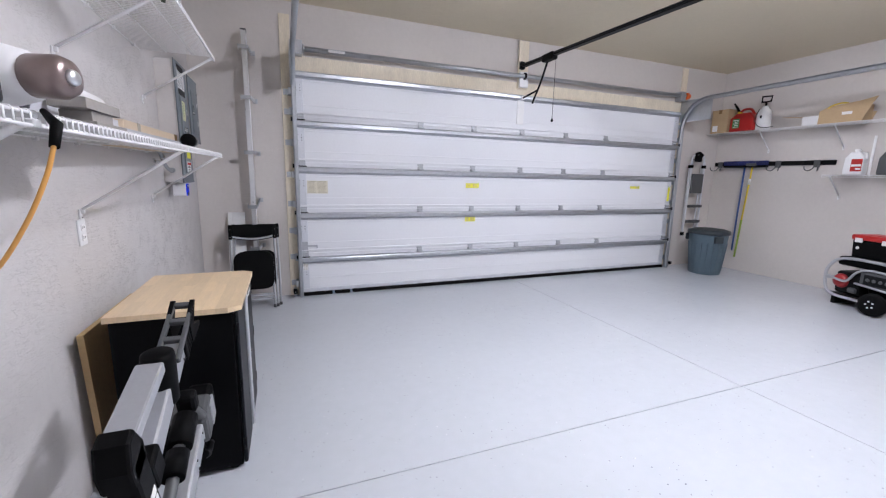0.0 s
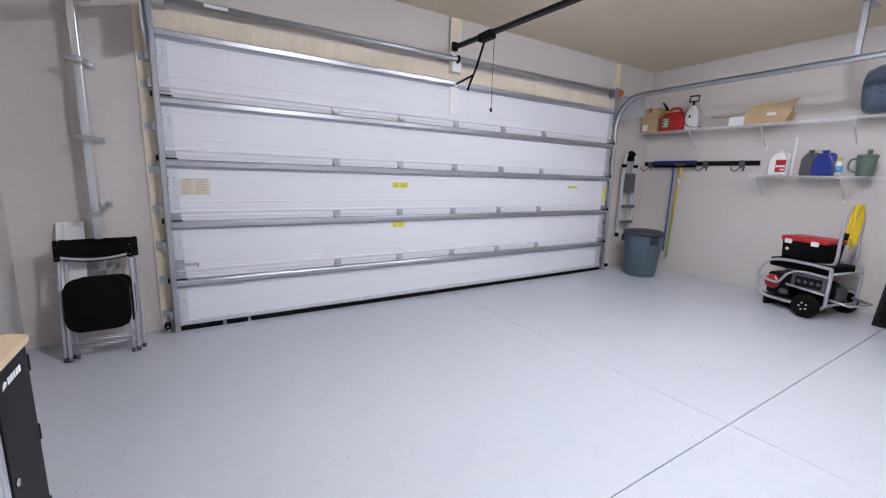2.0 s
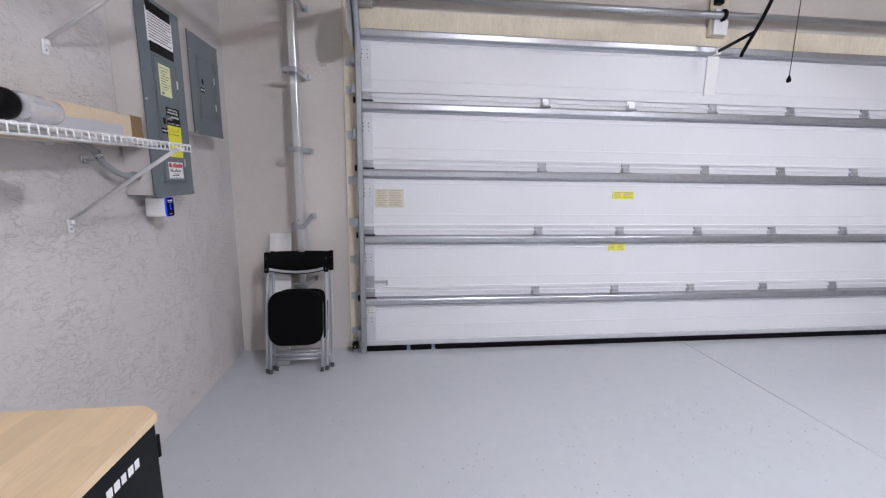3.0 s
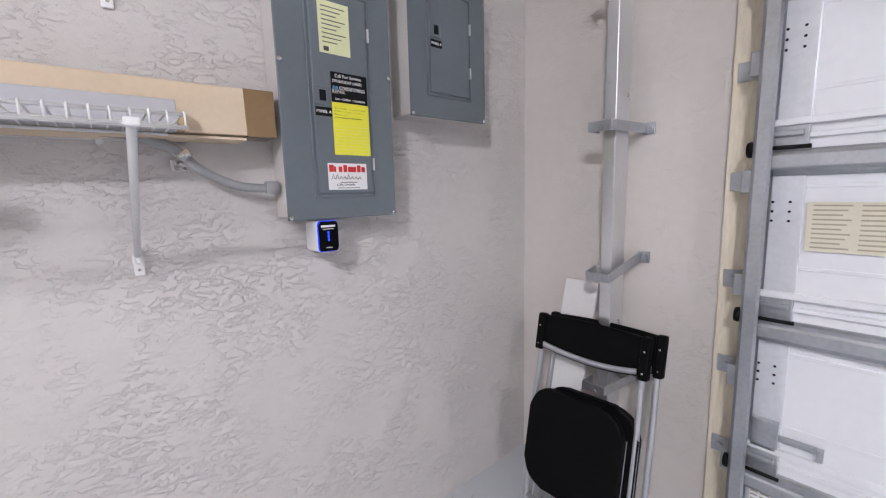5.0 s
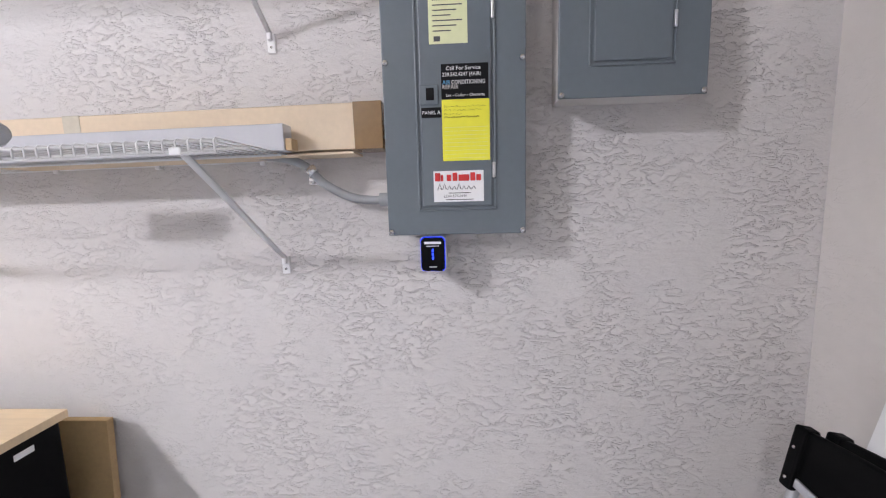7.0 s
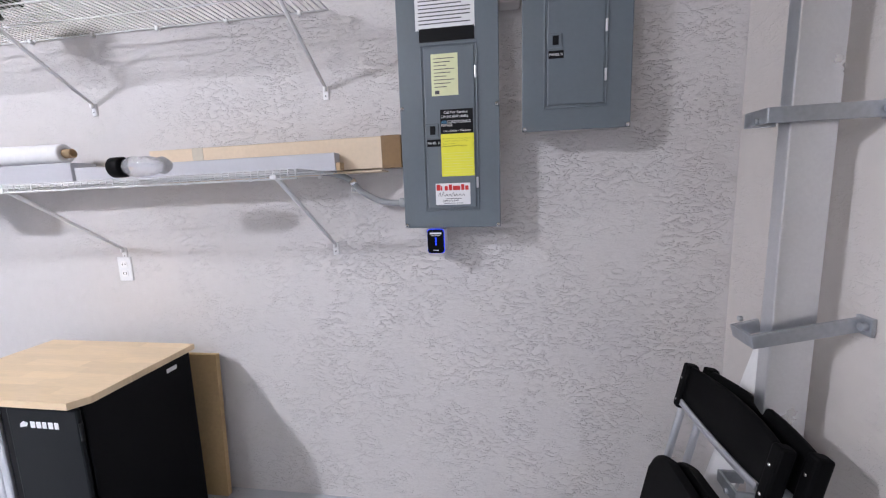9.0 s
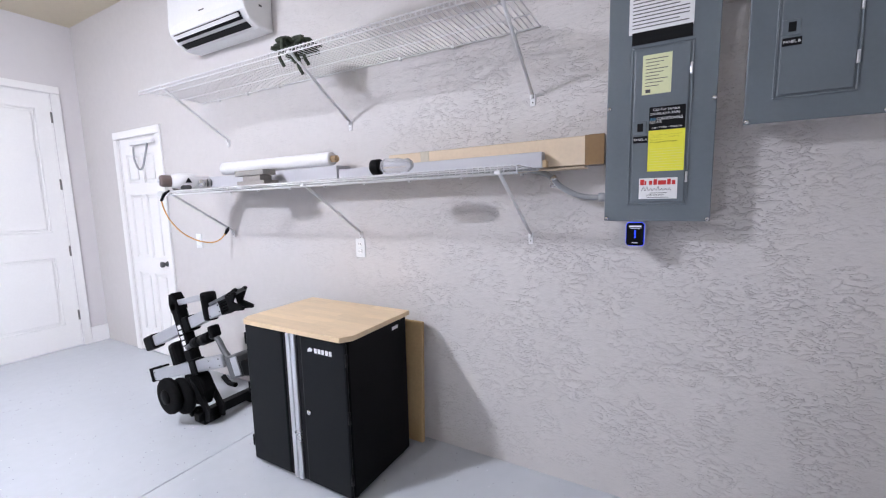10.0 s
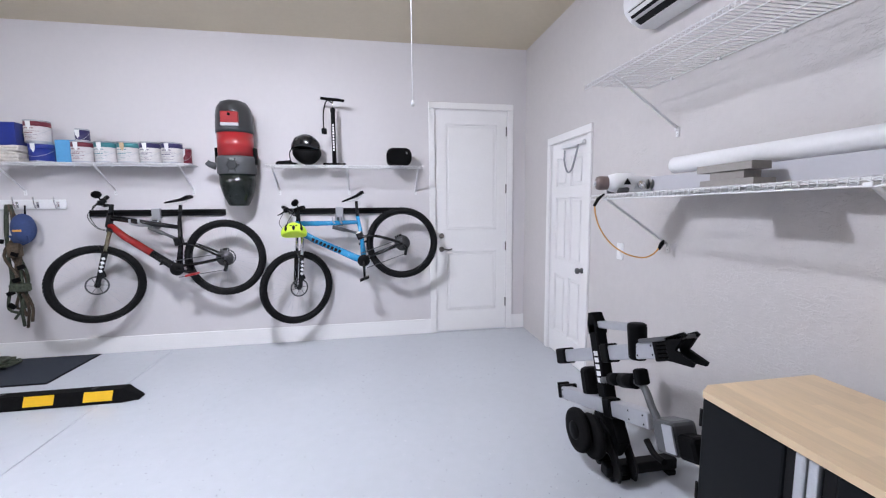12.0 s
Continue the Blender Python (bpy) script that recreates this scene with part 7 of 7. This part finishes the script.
pr = thing("bubble_cover_roll", "blue bubble-film cover rolled and tied", "roll", (6.62, 1.53, ZU))
bm = bmesh.new()
n, rings = 40, []
for i in range(15):
    y = 0.62 - 1.24 * i / 14
    k = 1.0 - 0.10 * math.exp(-((y + 0.02) / 0.04) ** 2) - (0.12 if i in (0, 14) else 0)
    rings.append([bm.verts.new((0.25 * k * math.cos(a) * (1 + 0.03 * math.sin(5 * a + i)), y, 0.25 + 0.25 * k * math.sin(a) * (1 + 0.02 * math.sin(3 * a + 2 * i)))) for a in [2 * math.pi * j / n for j in range(n)]])
for A, B in zip(rings, rings[1:]):
    for j in range(n):
        bm.faces.new((A[j], A[(j + 1) % n], B[(j + 1) % n], B[j])).smooth = True
bm.faces.new(rings[0]), bm.faces.new(rings[-1][::-1])
part("film", bm, M_SOLARWRAP, pr)
part("tie", tubem([(0.232 * math.cos(a), -0.02 + 0.015 * math.sin(a), 0.25 + 0.232 * math.sin(a)) for a in [2 * math.pi * j / 30 for j in range(30)]], 0.008, 6, closed=True), M_CARD, pr, "tan cord tie")

# lower shelf things
def jug(name, label, cat, at, mat, w, d, h, neck, cap_mat, handle=True):
    j = thing(name, label, cat, at)
    prof = [(-w, 0), (w, 0), (w * 1.03, 0.02), (w * 1.03, h * 0.62), (w * 0.55, h * 0.88), (-w * 0.5, h * 0.88), (-w * 1.03, h * 0.66), (-w * 1.03, 0.02)]
    b = part("body", prismm(prof, 2 * d, Matrix.Translation((d, 0, 0)) @ FACE_RIGHT_WALL, bevel=min(w, d) * 0.3), mat, j)
    part("neck", lathem([(0, h * 0.86), (neck, h * 0.86), (neck, h * 0.95), (0, h * 0.95)], 14), mat, j)
    part("cap", lathem([(0, h * 0.94), (neck * 1.15, h * 0.94), (neck * 1.15, h), (0, h)], 14), cap_mat, j)
    if handle:
        part("handle", tubem(smooth_path([(0, -w * 0.4, h * 0.86), (0, -w * 0.95, h * 0.82), (0, -w * 1.05, h * 0.6)]), w * 0.16, 8), mat, j)
    return j, b


jw, b = jug("detergent_jug", "white plastic jug with red and white label", "jug", (6.68, 2.84, ZL), M_PAPER, 0.09, 0.06, 0.31, 0.026, M_WHITE)
lab = part("label", boxm(-0.0625, -0.060, -0.085, 0.02, 0.04, 0.19), M_RED, b)
part("label_stripe", boxm(-0.0640, -0.0622, -0.08, 0.015, 0.10, 0.125), M_PAPER, lab)
part("label_stripe", boxm(-0.0640, -0.0622, -0.08, -0.03, 0.06, 0.08), M_PAPER, lab)
stick = thing("paint_stick", "white plastic stick standing behind the jug", "stick", (6.76, 2.735, ZL))
part("rod", boxm(-0.008, 0.008, -0.012, 0.012, 0, 0.47, bevel=0.003), M_PAPER, stick)
jug("oil_bottle", "grey plastic oil bottle", "bottle", (6.70, 2.55, ZL), M_GREYP, 0.075, 0.05, 0.30, 0.025, M_GREYP)
jug("coolant_jug", "bright blue plastic jug", "jug", (6.66, 2.41, ZL), M_BLUE, 0.09, 0.06, 0.29, 0.03, M_BLUE)
sc = thing("spray_can", "small white spray can with yellow cap", "spray can", (6.66, 2.275, ZL))
part("can", lathem([(0, 0), (0.032, 0), (0.033, 0.004), (0.033, 0.15), (0.02, 0.17), (0, 0.172)], 18), M_PAPER, sc)
part("cap", lathem([(0, 0.168), (0.02, 0.168), (0.018, 0.20), (0, 0.205)], 14), M_YELLOW, sc)
part("label_band", lathem([(0.0335, 0.04), (0.0345, 0.04), (0.0345, 0.11), (0.0335, 0.11)], 18), M_SKY, sc)
M_SAGE = material("sage_plastic", (0.11, 0.16, 0.13), 0.45, vary=0.08)
pt = thing("watering_pitcher", "sage green plastic pitcher with lid", "pitcher", (6.68, 2.06, ZL))
part("body", lathem([(0, 0), (0.085, 0), (0.09, 0.01), (0.105, 0.22), (0.108, 0.26), (0, 0.26)], 24), M_SAGE, pt)
part("lid", lathem([(0, 0.258), (0.113, 0.258), (0.113, 0.29), (0.09, 0.30), (0, 0.302)], 24), M_SAGE, pt)
part("spout", tubem([(-0.03, -0.02, 0.30), (-0.03, -0.02, 0.365)], 0.026, 12), M_SAGE, pt)
part("handle", tubem(smooth_path([(-0.02, 0.10, 0.24), (-0.02, 0.165, 0.22), (-0.02, 0.17, 0.10), (-0.02, 0.09, 0.05)]), 0.015, 8), M_SAGE, pt)
pan = thing("oil_drain_pan", "flat black plastic drain pan on the shelf", "pan", (6.66, 1.38, ZL))
bm = prismm([(-0.30, 0.0), (0.30, 0), (0.335, 0.035), (0.335, 0.042), (-0.335, 0.042), (-0.335, 0.035)], 0.40, Matrix.Translation((0.17, 0, 0)) @ FACE_RIGHT_WALL, bevel=0.006)
part("tray", bm, M_BLACKP, pan)
part("lip", boxm(-0.24, 0.17, 0.30, 0.36, 0.03, 0.04, bevel=0.004), M_BLACKP, pan)

# wall rail with hooks, brooms
rl = thing("hook_rail", "black metal wall rail with grey hooks", "wall rail", (XR, 3.93, 1.655), "")
part("rail", boxm(-0.022, 0.0, -0.82, 0.80, 0.0, 0.065, bevel=0.004), M_BLACK, rl)
for y in (-0.62, -0.15, 0.70):
    h = part("hook_plate", boxm(-0.036, -0.02, -0.035, 0.035, -0.03, 0.07, bevel=0.004), M_GREYP, rl)
    for s in (-1, 1):
        part("hook", tubem(smooth_path([(-0.03, y + s * 0.02, 0.0), (-0.06, y + s * 0.03, -0.05), (-0.10, y + s * 0.05, -0.075), (-0.14, y + s * 0.075, -0.06), (-0.15, y + s * 0.08, -0.02)]), 0.007, 8), M_GREYP, rl)
    h.location.y = y
br = thing("push_broom", "push broom with blue bristles hung head up", "broom", (6.76, 4.20, 0.30))
part("head", boxm(-0.03, 0.03, -0.32, 0.32, 1.33, 1.365, bevel=0.008), M_BLACKP, br)
bm = bmesh.new()
rnd = random.Random(5)
for i in range(64):
    for j in range(3):
        y, x = -0.31 + 0.62 * i / 63, -0.02 + 0.02 * j
        tube(bm, [(x, y, 1.363), (x + rnd.uniform(-0.012, 0.012), y + rnd.uniform(-0.008, 0.008), 1.43)], 0.006, 4)
part("bristle_tuft", bm, material("blue_bristle", (0.012, 0.02, 0.12), 0.7, vary=0.3), br, "dark blue bristles", "stuff")
part("pole", tubem([(0, 0.0, 1.335), (-0.0, 0.01, 0.02)], 0.0125, 10), material("blue_pole", (0.03, 0.08, 0.26), 0.4), br, "blue pole")
b2 = thing("yellow_pole_mop", "mop with yellow and green pole hung up", "mop", (6.75, 4.08, 0.22))
part("pole", tubem([(0.0, 0.0, 1.45), (0.0, 0.045, 0.60)], 0.012, 10), M_YELLOW, b2)
part("grip", tubem([(0.0, 0.045, 0.60), (0.0, 0.07, 0.0)], 0.0135, 10), material("green_pole", (0.28, 0.40, 0.05), 0.45), b2, "lime green grip")
part("collar", tubem([(0, 0.012, 1.24), (0, 0.018, 1.15)], 0.016, 10), M_PAPER, b2)
part("hanger", boxm(-0.04, 0.04, -0.06, 0.08, 1.43, 1.47, bevel=0.008), M_GREYP, b2)

# step ladder folded against the front wall
la = thing("step_ladder", "folded aluminium step ladder with black top", "ladder", (6.30, 4.66, 0.55))
for s in (-1, 1):
    bm = boxm(s * 0.165 - 0.012, s * 0.165 + 0.012, -0.04, -0.01, 0, 1.16, bevel=0.004)
    bm.transform(pose(0, 0, 0, 0, -s * 1.2))
    part("front_rail", bm, M_STILE, la)
    bm = boxm(s * 0.135 - 0.01, s * 0.135 + 0.01, 0.0, 0.022, 0.05, 1.12, bevel=0.004)
    part("rear_rail", bm, M_STILE, la)
    part("foot", boxm(s * 0.168 - 0.018, s * 0.168 + 0.018, -0.05, 0.0, -0.03, 0.03, bevel=0.006), M_BLACKP, la)
    part("joint", boxm(s * 0.145 - 0.02, s * 0.145 + 0.02, -0.05, 0.02, 1.06, 1.11, bevel=0.006), M_BLACKP, la)
for z in (0.18, 0.43):
    part("step", boxm(-0.15, 0.15, -0.075, -0.01, z, z + 0.045, bevel=0.006), M_GREYP, la)
part("top_step", boxm(-0.13, 0.13, -0.055, -0.03, 0.66, 0.97, bevel=0.01), M_GREYP, la, "grey folded top step")
part("hoop", tubem(smooth_path([(-0.145, -0.02, 1.1), (-0.12, -0.02, 1.24), (0, -0.02, 1.30), (0.12, -0.02, 1.24), (0.145, -0.02, 1.1)]), 0.013, 10), M_STILE, la)
part("hoop_pad", tubem(smooth_path([(-0.09, -0.02, 1.262), (0, -0.02, 1.30), (0.09, -0.02, 1.262)]), 0.024, 10), M_BLACKP, la, "black foam pad")
part("caddy", boxm(-0.07, 0.07, -0.04, 0.0, 1.16, 1.27, bevel=0.015), M_BLACKP, la)
part("wall_hook", tubem([(0, 0.088, 1.2), (0, 0.02, 1.2), (0, 0.0, 1.22)], 0.008, 8), M_GREYP, la)

# waste bin
bn = thing("trash_can", "blue-grey ribbed plastic trash can with dark lid", "trash can", (6.13, 4.18, 0))
bm = lathem([(0, 0), (0.205, 0), (0.215, 0.015), (0.262, 0.60), (0.268, 0.62), (0.262, 0.64), (0, 0.64)], 40)
part("body", bm, M_BIN, bn)
for k in range(20):
    a = 2 * math.pi * k / 20
    bm = tubem([(0.212 * math.cos(a), 0.212 * math.sin(a), 0.05), (0.252 * math.cos(a), 0.252 * math.sin(a), 0.48)], 0.008, 6)
    part("rib", bm, M_BIN, bn)
M_BINLID = material("dark_slate_plastic", (0.022, 0.030, 0.036), 0.5, vary=0.1)
part("lid", lathem([(0.262, 0.615), (0.282, 0.615), (0.286, 0.63), (0.28, 0.665), (0.22, 0.685), (0.1, 0.70), (0, 0.703)], 40), M_BINLID, bn, "dark plastic lid")
for s in (-1, 1):
    bm = boxm(-0.06, 0.06, 0.245, 0.30, 0.50, 0.60, bevel=0.016)
    bm.transform(pose(0, 0, 0, 0, 0, 90 + s * 65))
    part("handle", bm, M_BINLID, bn)

# ---- portable generator with cart frame ----
gen = thing("generator", "portable generator in a silver tube cart frame", "generator", (6.28, 2.25, 0), turn=-14)
x0, x1 = -0.25, 0.25


def loop(x):
    return smooth_path([(x, -0.33, 0.16), (x, -0.33, 0.50), (x, -0.27, 0.56), (x, 0.20, 0.56), (x, 0.36, 0.42), (x, 0.36, 0.22), (x, 0.28, 0.12), (x, 0.0, 0.11), (x, -0.30, 0.12)], 5)


for x in (x0, x1):
    fr = part("side_frame", tubem(loop(x), 0.017, 10, closed=True), M_ALUP, gen)
    part("brace_tube", tubem(smooth_path([(x, 0.36, 0.33), (x, 0.16, 0.30), (x, 0.06, 0.42), (x, -0.06, 0.47), (x, -0.32, 0.46)]), 0.014, 10), M_ALUP, fr)
    part("brace_tube", tubem([(x, 0.06, 0.30), (x, -0.32, 0.27)], 0.012, 8), M_ALUP, fr)
for y, z in ((-0.33, 0.50), (-0.33, 0.16), (0.36, 0.30), (0.28, 0.12), (0.2, 0.56)):
    part("cross_tube", tubem([(x0, y, z), (x1, y, z)], 0.014, 10), M_ALUP, gen)
part("fuel_tank", boxm(x0 + 0.03, x1 - 0.03, -0.30, 0.30, 0.47, 0.575, bevel=0.03, seg=3), M_BLACKP, gen, "black fuel tank")
part("control_panel", boxm(x0 + 0.005, x0 + 0.06, -0.30, 0.02, 0.28, 0.45, bevel=0.006), M_GREYP, gen, "grey control panel")
cpn = part("outlet_panel", boxm(x0 - 0.004, x0 + 0.01, -0.27, -0.02, 0.31, 0.42, bevel=0.004), M_PRINT, gen)
for k in range(4):
    part("receptacle", lathem([(0, 0), (0.02, 0), (0.018, 0.004), (0, 0.004)], 14, pose(x0 - 0.004, -0.24 + 0.06 * k, 0.365, 0, -90)), M_GREYP, cpn)
en = part("engine", boxm(-0.20, 0.18, 0.04, 0.30, 0.14, 0.40, bevel=0.03), M_BLACK, gen)
part("recoil_starter", lathem([(0, 0), (0.08, 0), (0.085, 0.02), (0.07, 0.05), (0.03, 0.06), (0, 0.06)], 22, pose(-0.18, 0.235, 0.285, 0, -90)), M_REDV, en, "red recoil starter cover")
part("cooling_shroud", boxm(-0.23, -0.10, 0.06, 0.14, 0.17, 0.23, bevel=0.014), M_GREYP, en)
part("air_filter", boxm(-0.12, 0.12, -0.02, 0.06, 0.24, 0.40, bevel=0.02), M_BLACKP, en)
part("alternator", lathem([(0, 0), (0.13, 0), (0.135, 0.02), (0.135, 0.24), (0.12, 0.27), (0, 0.27)], 22, pose(0.02, 0.02, 0.26, 90)), M_BLACK, gen)
part("muffler", boxm(0.05, 0.22, -0.28, 0.05, 0.16, 0.32, bevel=0.03), M_GREYP, gen)
pt.scale = (0.78, 0.78, 0.78)
part("base_plate", boxm(x0 + 0.02, x1 - 0.02, -0.25, 0.30, 0.11, 0.135, bevel=0.004), M_BLACK, gen)
for x in (x0 - 0.075, x1 + 0.075):
    w = part("wheel", lathem([(0.058, -0.036), (0.10, -0.042), (0.12, -0.03), (0.126, 0), (0.12, 0.03), (0.10, 0.042), (0.058, 0.036)], 30, pose(x, -0.20, 0.127, 0, 90)), M_RUBBER, gen, "black rubber tyre")
    part("rim", lathem([(0, -0.02), (0.045, -0.024), (0.052, -0.034), (0.06, -0.034), (0.06, 0.034), (0.052, 0.034), (0.045, 0.024), (0, 0.02)], 22, pose(x, -0.20, 0.127, 0, 90)), M_GREYP, w)
    for k in range(5):
        a = 2 * math.pi * k / 5
        part("lug", lathem([(0, -0.045), (0.009, -0.045), (0.009, 0.045), (0, 0.045)], 8, pose(x, -0.20 + 0.036 * math.cos(a), 0.127 + 0.036 * math.sin(a), 0, 90)), M_STILE, w)
part("axle", tubem([(x0 - 0.1, -0.20, 0.127), (x1 + 0.1, -0.20, 0.127)], 0.01, 8), M_GALV, gen)
part("foot", boxm(x0 + 0.04, x1 - 0.04, 0.26, 0.30, 0.0, 0.115, bevel=0.006), M_BLACK, gen)
for x in (-0.12, 0.19):
    part("push_handle", tubem(smooth_path([(x, -0.12, 0.567), (x, -0.24, 0.575), (x, -0.285, 0.63), (x, -0.285, 0.85), (x, -0.285, 1.06), (0.035 + (x - 0.035) * 0.75, -0.285, 1.16), (0.035 + (x - 0.035) * 0.35, -0.285, 1.19)]), 0.016, 10), M_ALUP, gen)
part("handle_grip", tubem([(-0.025, -0.285, 1.19), (0.095, -0.285, 1.19)], 0.017, 10), M_BLACKP, gen)
part("fold_bar", tubem([(x0 + 0.06, -0.33, 0.22), (x0 + 0.08, -0.50, 0.20), (x1 - 0.08, -0.50, 0.20), (x1 - 0.06, -0.33, 0.22)], 0.014, 8), M_ALUP, gen)
cd = thing("extension_cord", "yellow extension cord coiled over the generator handle", "cord", (6.235, 1.955, 0.785), turn=-14)
for k in range(9):
    a, b = 0.055 + 0.006 * (k % 4), 0.19 + 0.008 * (k % 3)
    ox, oy = -0.03 + 0.012 * (k % 5), -0.012 * (k % 3)
    part("loop", tubem([(ox + a * math.cos(t), oy + 0.015 * math.sin(2 * t + k), 0.23 + b * math.sin(t)) for t in [2 * math.pi * j / 28 for j in range(28)]], 0.0085, 7, closed=True), M_YELLOW, cd)
for x in (-0.09, 0.07):
    part("plug", tubem([(x, 0.0, 0.14), (x, 0.0, 0.07)], [0.02, 0.017], 10), M_BLACKP, cd)
part("loose_end", tubem(smooth_path([(0.0, 0, 0.06), (0.01, 0.0, 0.0), (-0.01, 0.0, -0.03)]), 0.008, 8), M_YELLOW, cd)

ck = thing("tool_box", "black cooler box with red lid on the generator", "tool box", (6.305, 2.275, 0.578), turn=-14)
bm = prismm([(-0.20, 0), (0.20, 0), (0.215, 0.20), (-0.215, 0.20)], 0.32, Matrix.Translation((0.16, 0, 0)) @ FACE_RIGHT_WALL, bevel=0.015)
part("body", bm, M_BLACKP, ck)
lid = part("lid", boxm(-0.175, 0.175, -0.228, 0.228, 0.20, 0.26, bevel=0.02, seg=3), M_RED, ck, "bright red lid")
for y in (-0.12, 0.14):
    part("latch", boxm(-0.185, -0.165, y - 0.035, y + 0.035, 0.175, 0.225, bevel=0.005), M_PAPER, lid)
part("emblem", lathem([(0, 0), (0.018, 0), (0.016, 0.004), (0, 0.004)], 14, pose(-0.161, 0.15, 0.11, 0, -90)), M_PAPER, ck)
part("lid_recess", boxm(-0.10, 0.10, -0.12, 0.12, 0.258, 0.266, bevel=0.003), M_RED, lid)

# folded solar panel leaning on the wall
sp = thing("solar_panel", "black framed solar panel leaning against the wall", "solar panel", (6.26, 1.20, 0))
T = pose(0, 0, 0.004, 0, 27)
bm = boxm(-0.012, 0.012, -0.48, 0.48, 0, 0.80, bevel=0.004)
bm.transform(T)
part("backing", bm, M_CABINET, sp)
for y0_, y1_, z0_, z1_ in ((-0.48, 0.48, 0, 0.035), (-0.48, 0.48, 0.765, 0.80), (-0.48, -0.445, 0.035, 0.765), (0.445, 0.48, 0.035, 0.765)):
    bm = boxm(-0.022, 0.014, y0_, y1_, z0_, z1_, bevel=0.006)
    bm.transform(T)
    part("frame", bm, M_CABINET, sp)
M_CELL = material("solar_cell", (0.0016, 0.0018, 0.0022), 0.5, vary=0.5, vary_scale=9, spread=0.4, spec=0.02)
for i in range(6):
    for j in range(5):
        bm = boxm(-0.0145, -0.012, -0.435 + 0.146 * i, -0.435 + 0.146 * i + 0.138, 0.04 + 0.145 * j, 0.04 + 0.145 * j + 0.138)
        bm.transform(T)
        part("cell", bm, M_CELL, sp)
bm = prismm(rounded(0.24, 0.16, 0.02), 0.006)
bm.transform(pose(6.12, 1.05, 0.0, 0, 0, 30))
solid("cardboard_scrap", bm, material("grey_cardboard", (0.34, 0.31, 0.28), 0.85), "flat grey cardboard scrap on the floor", "cardboard")
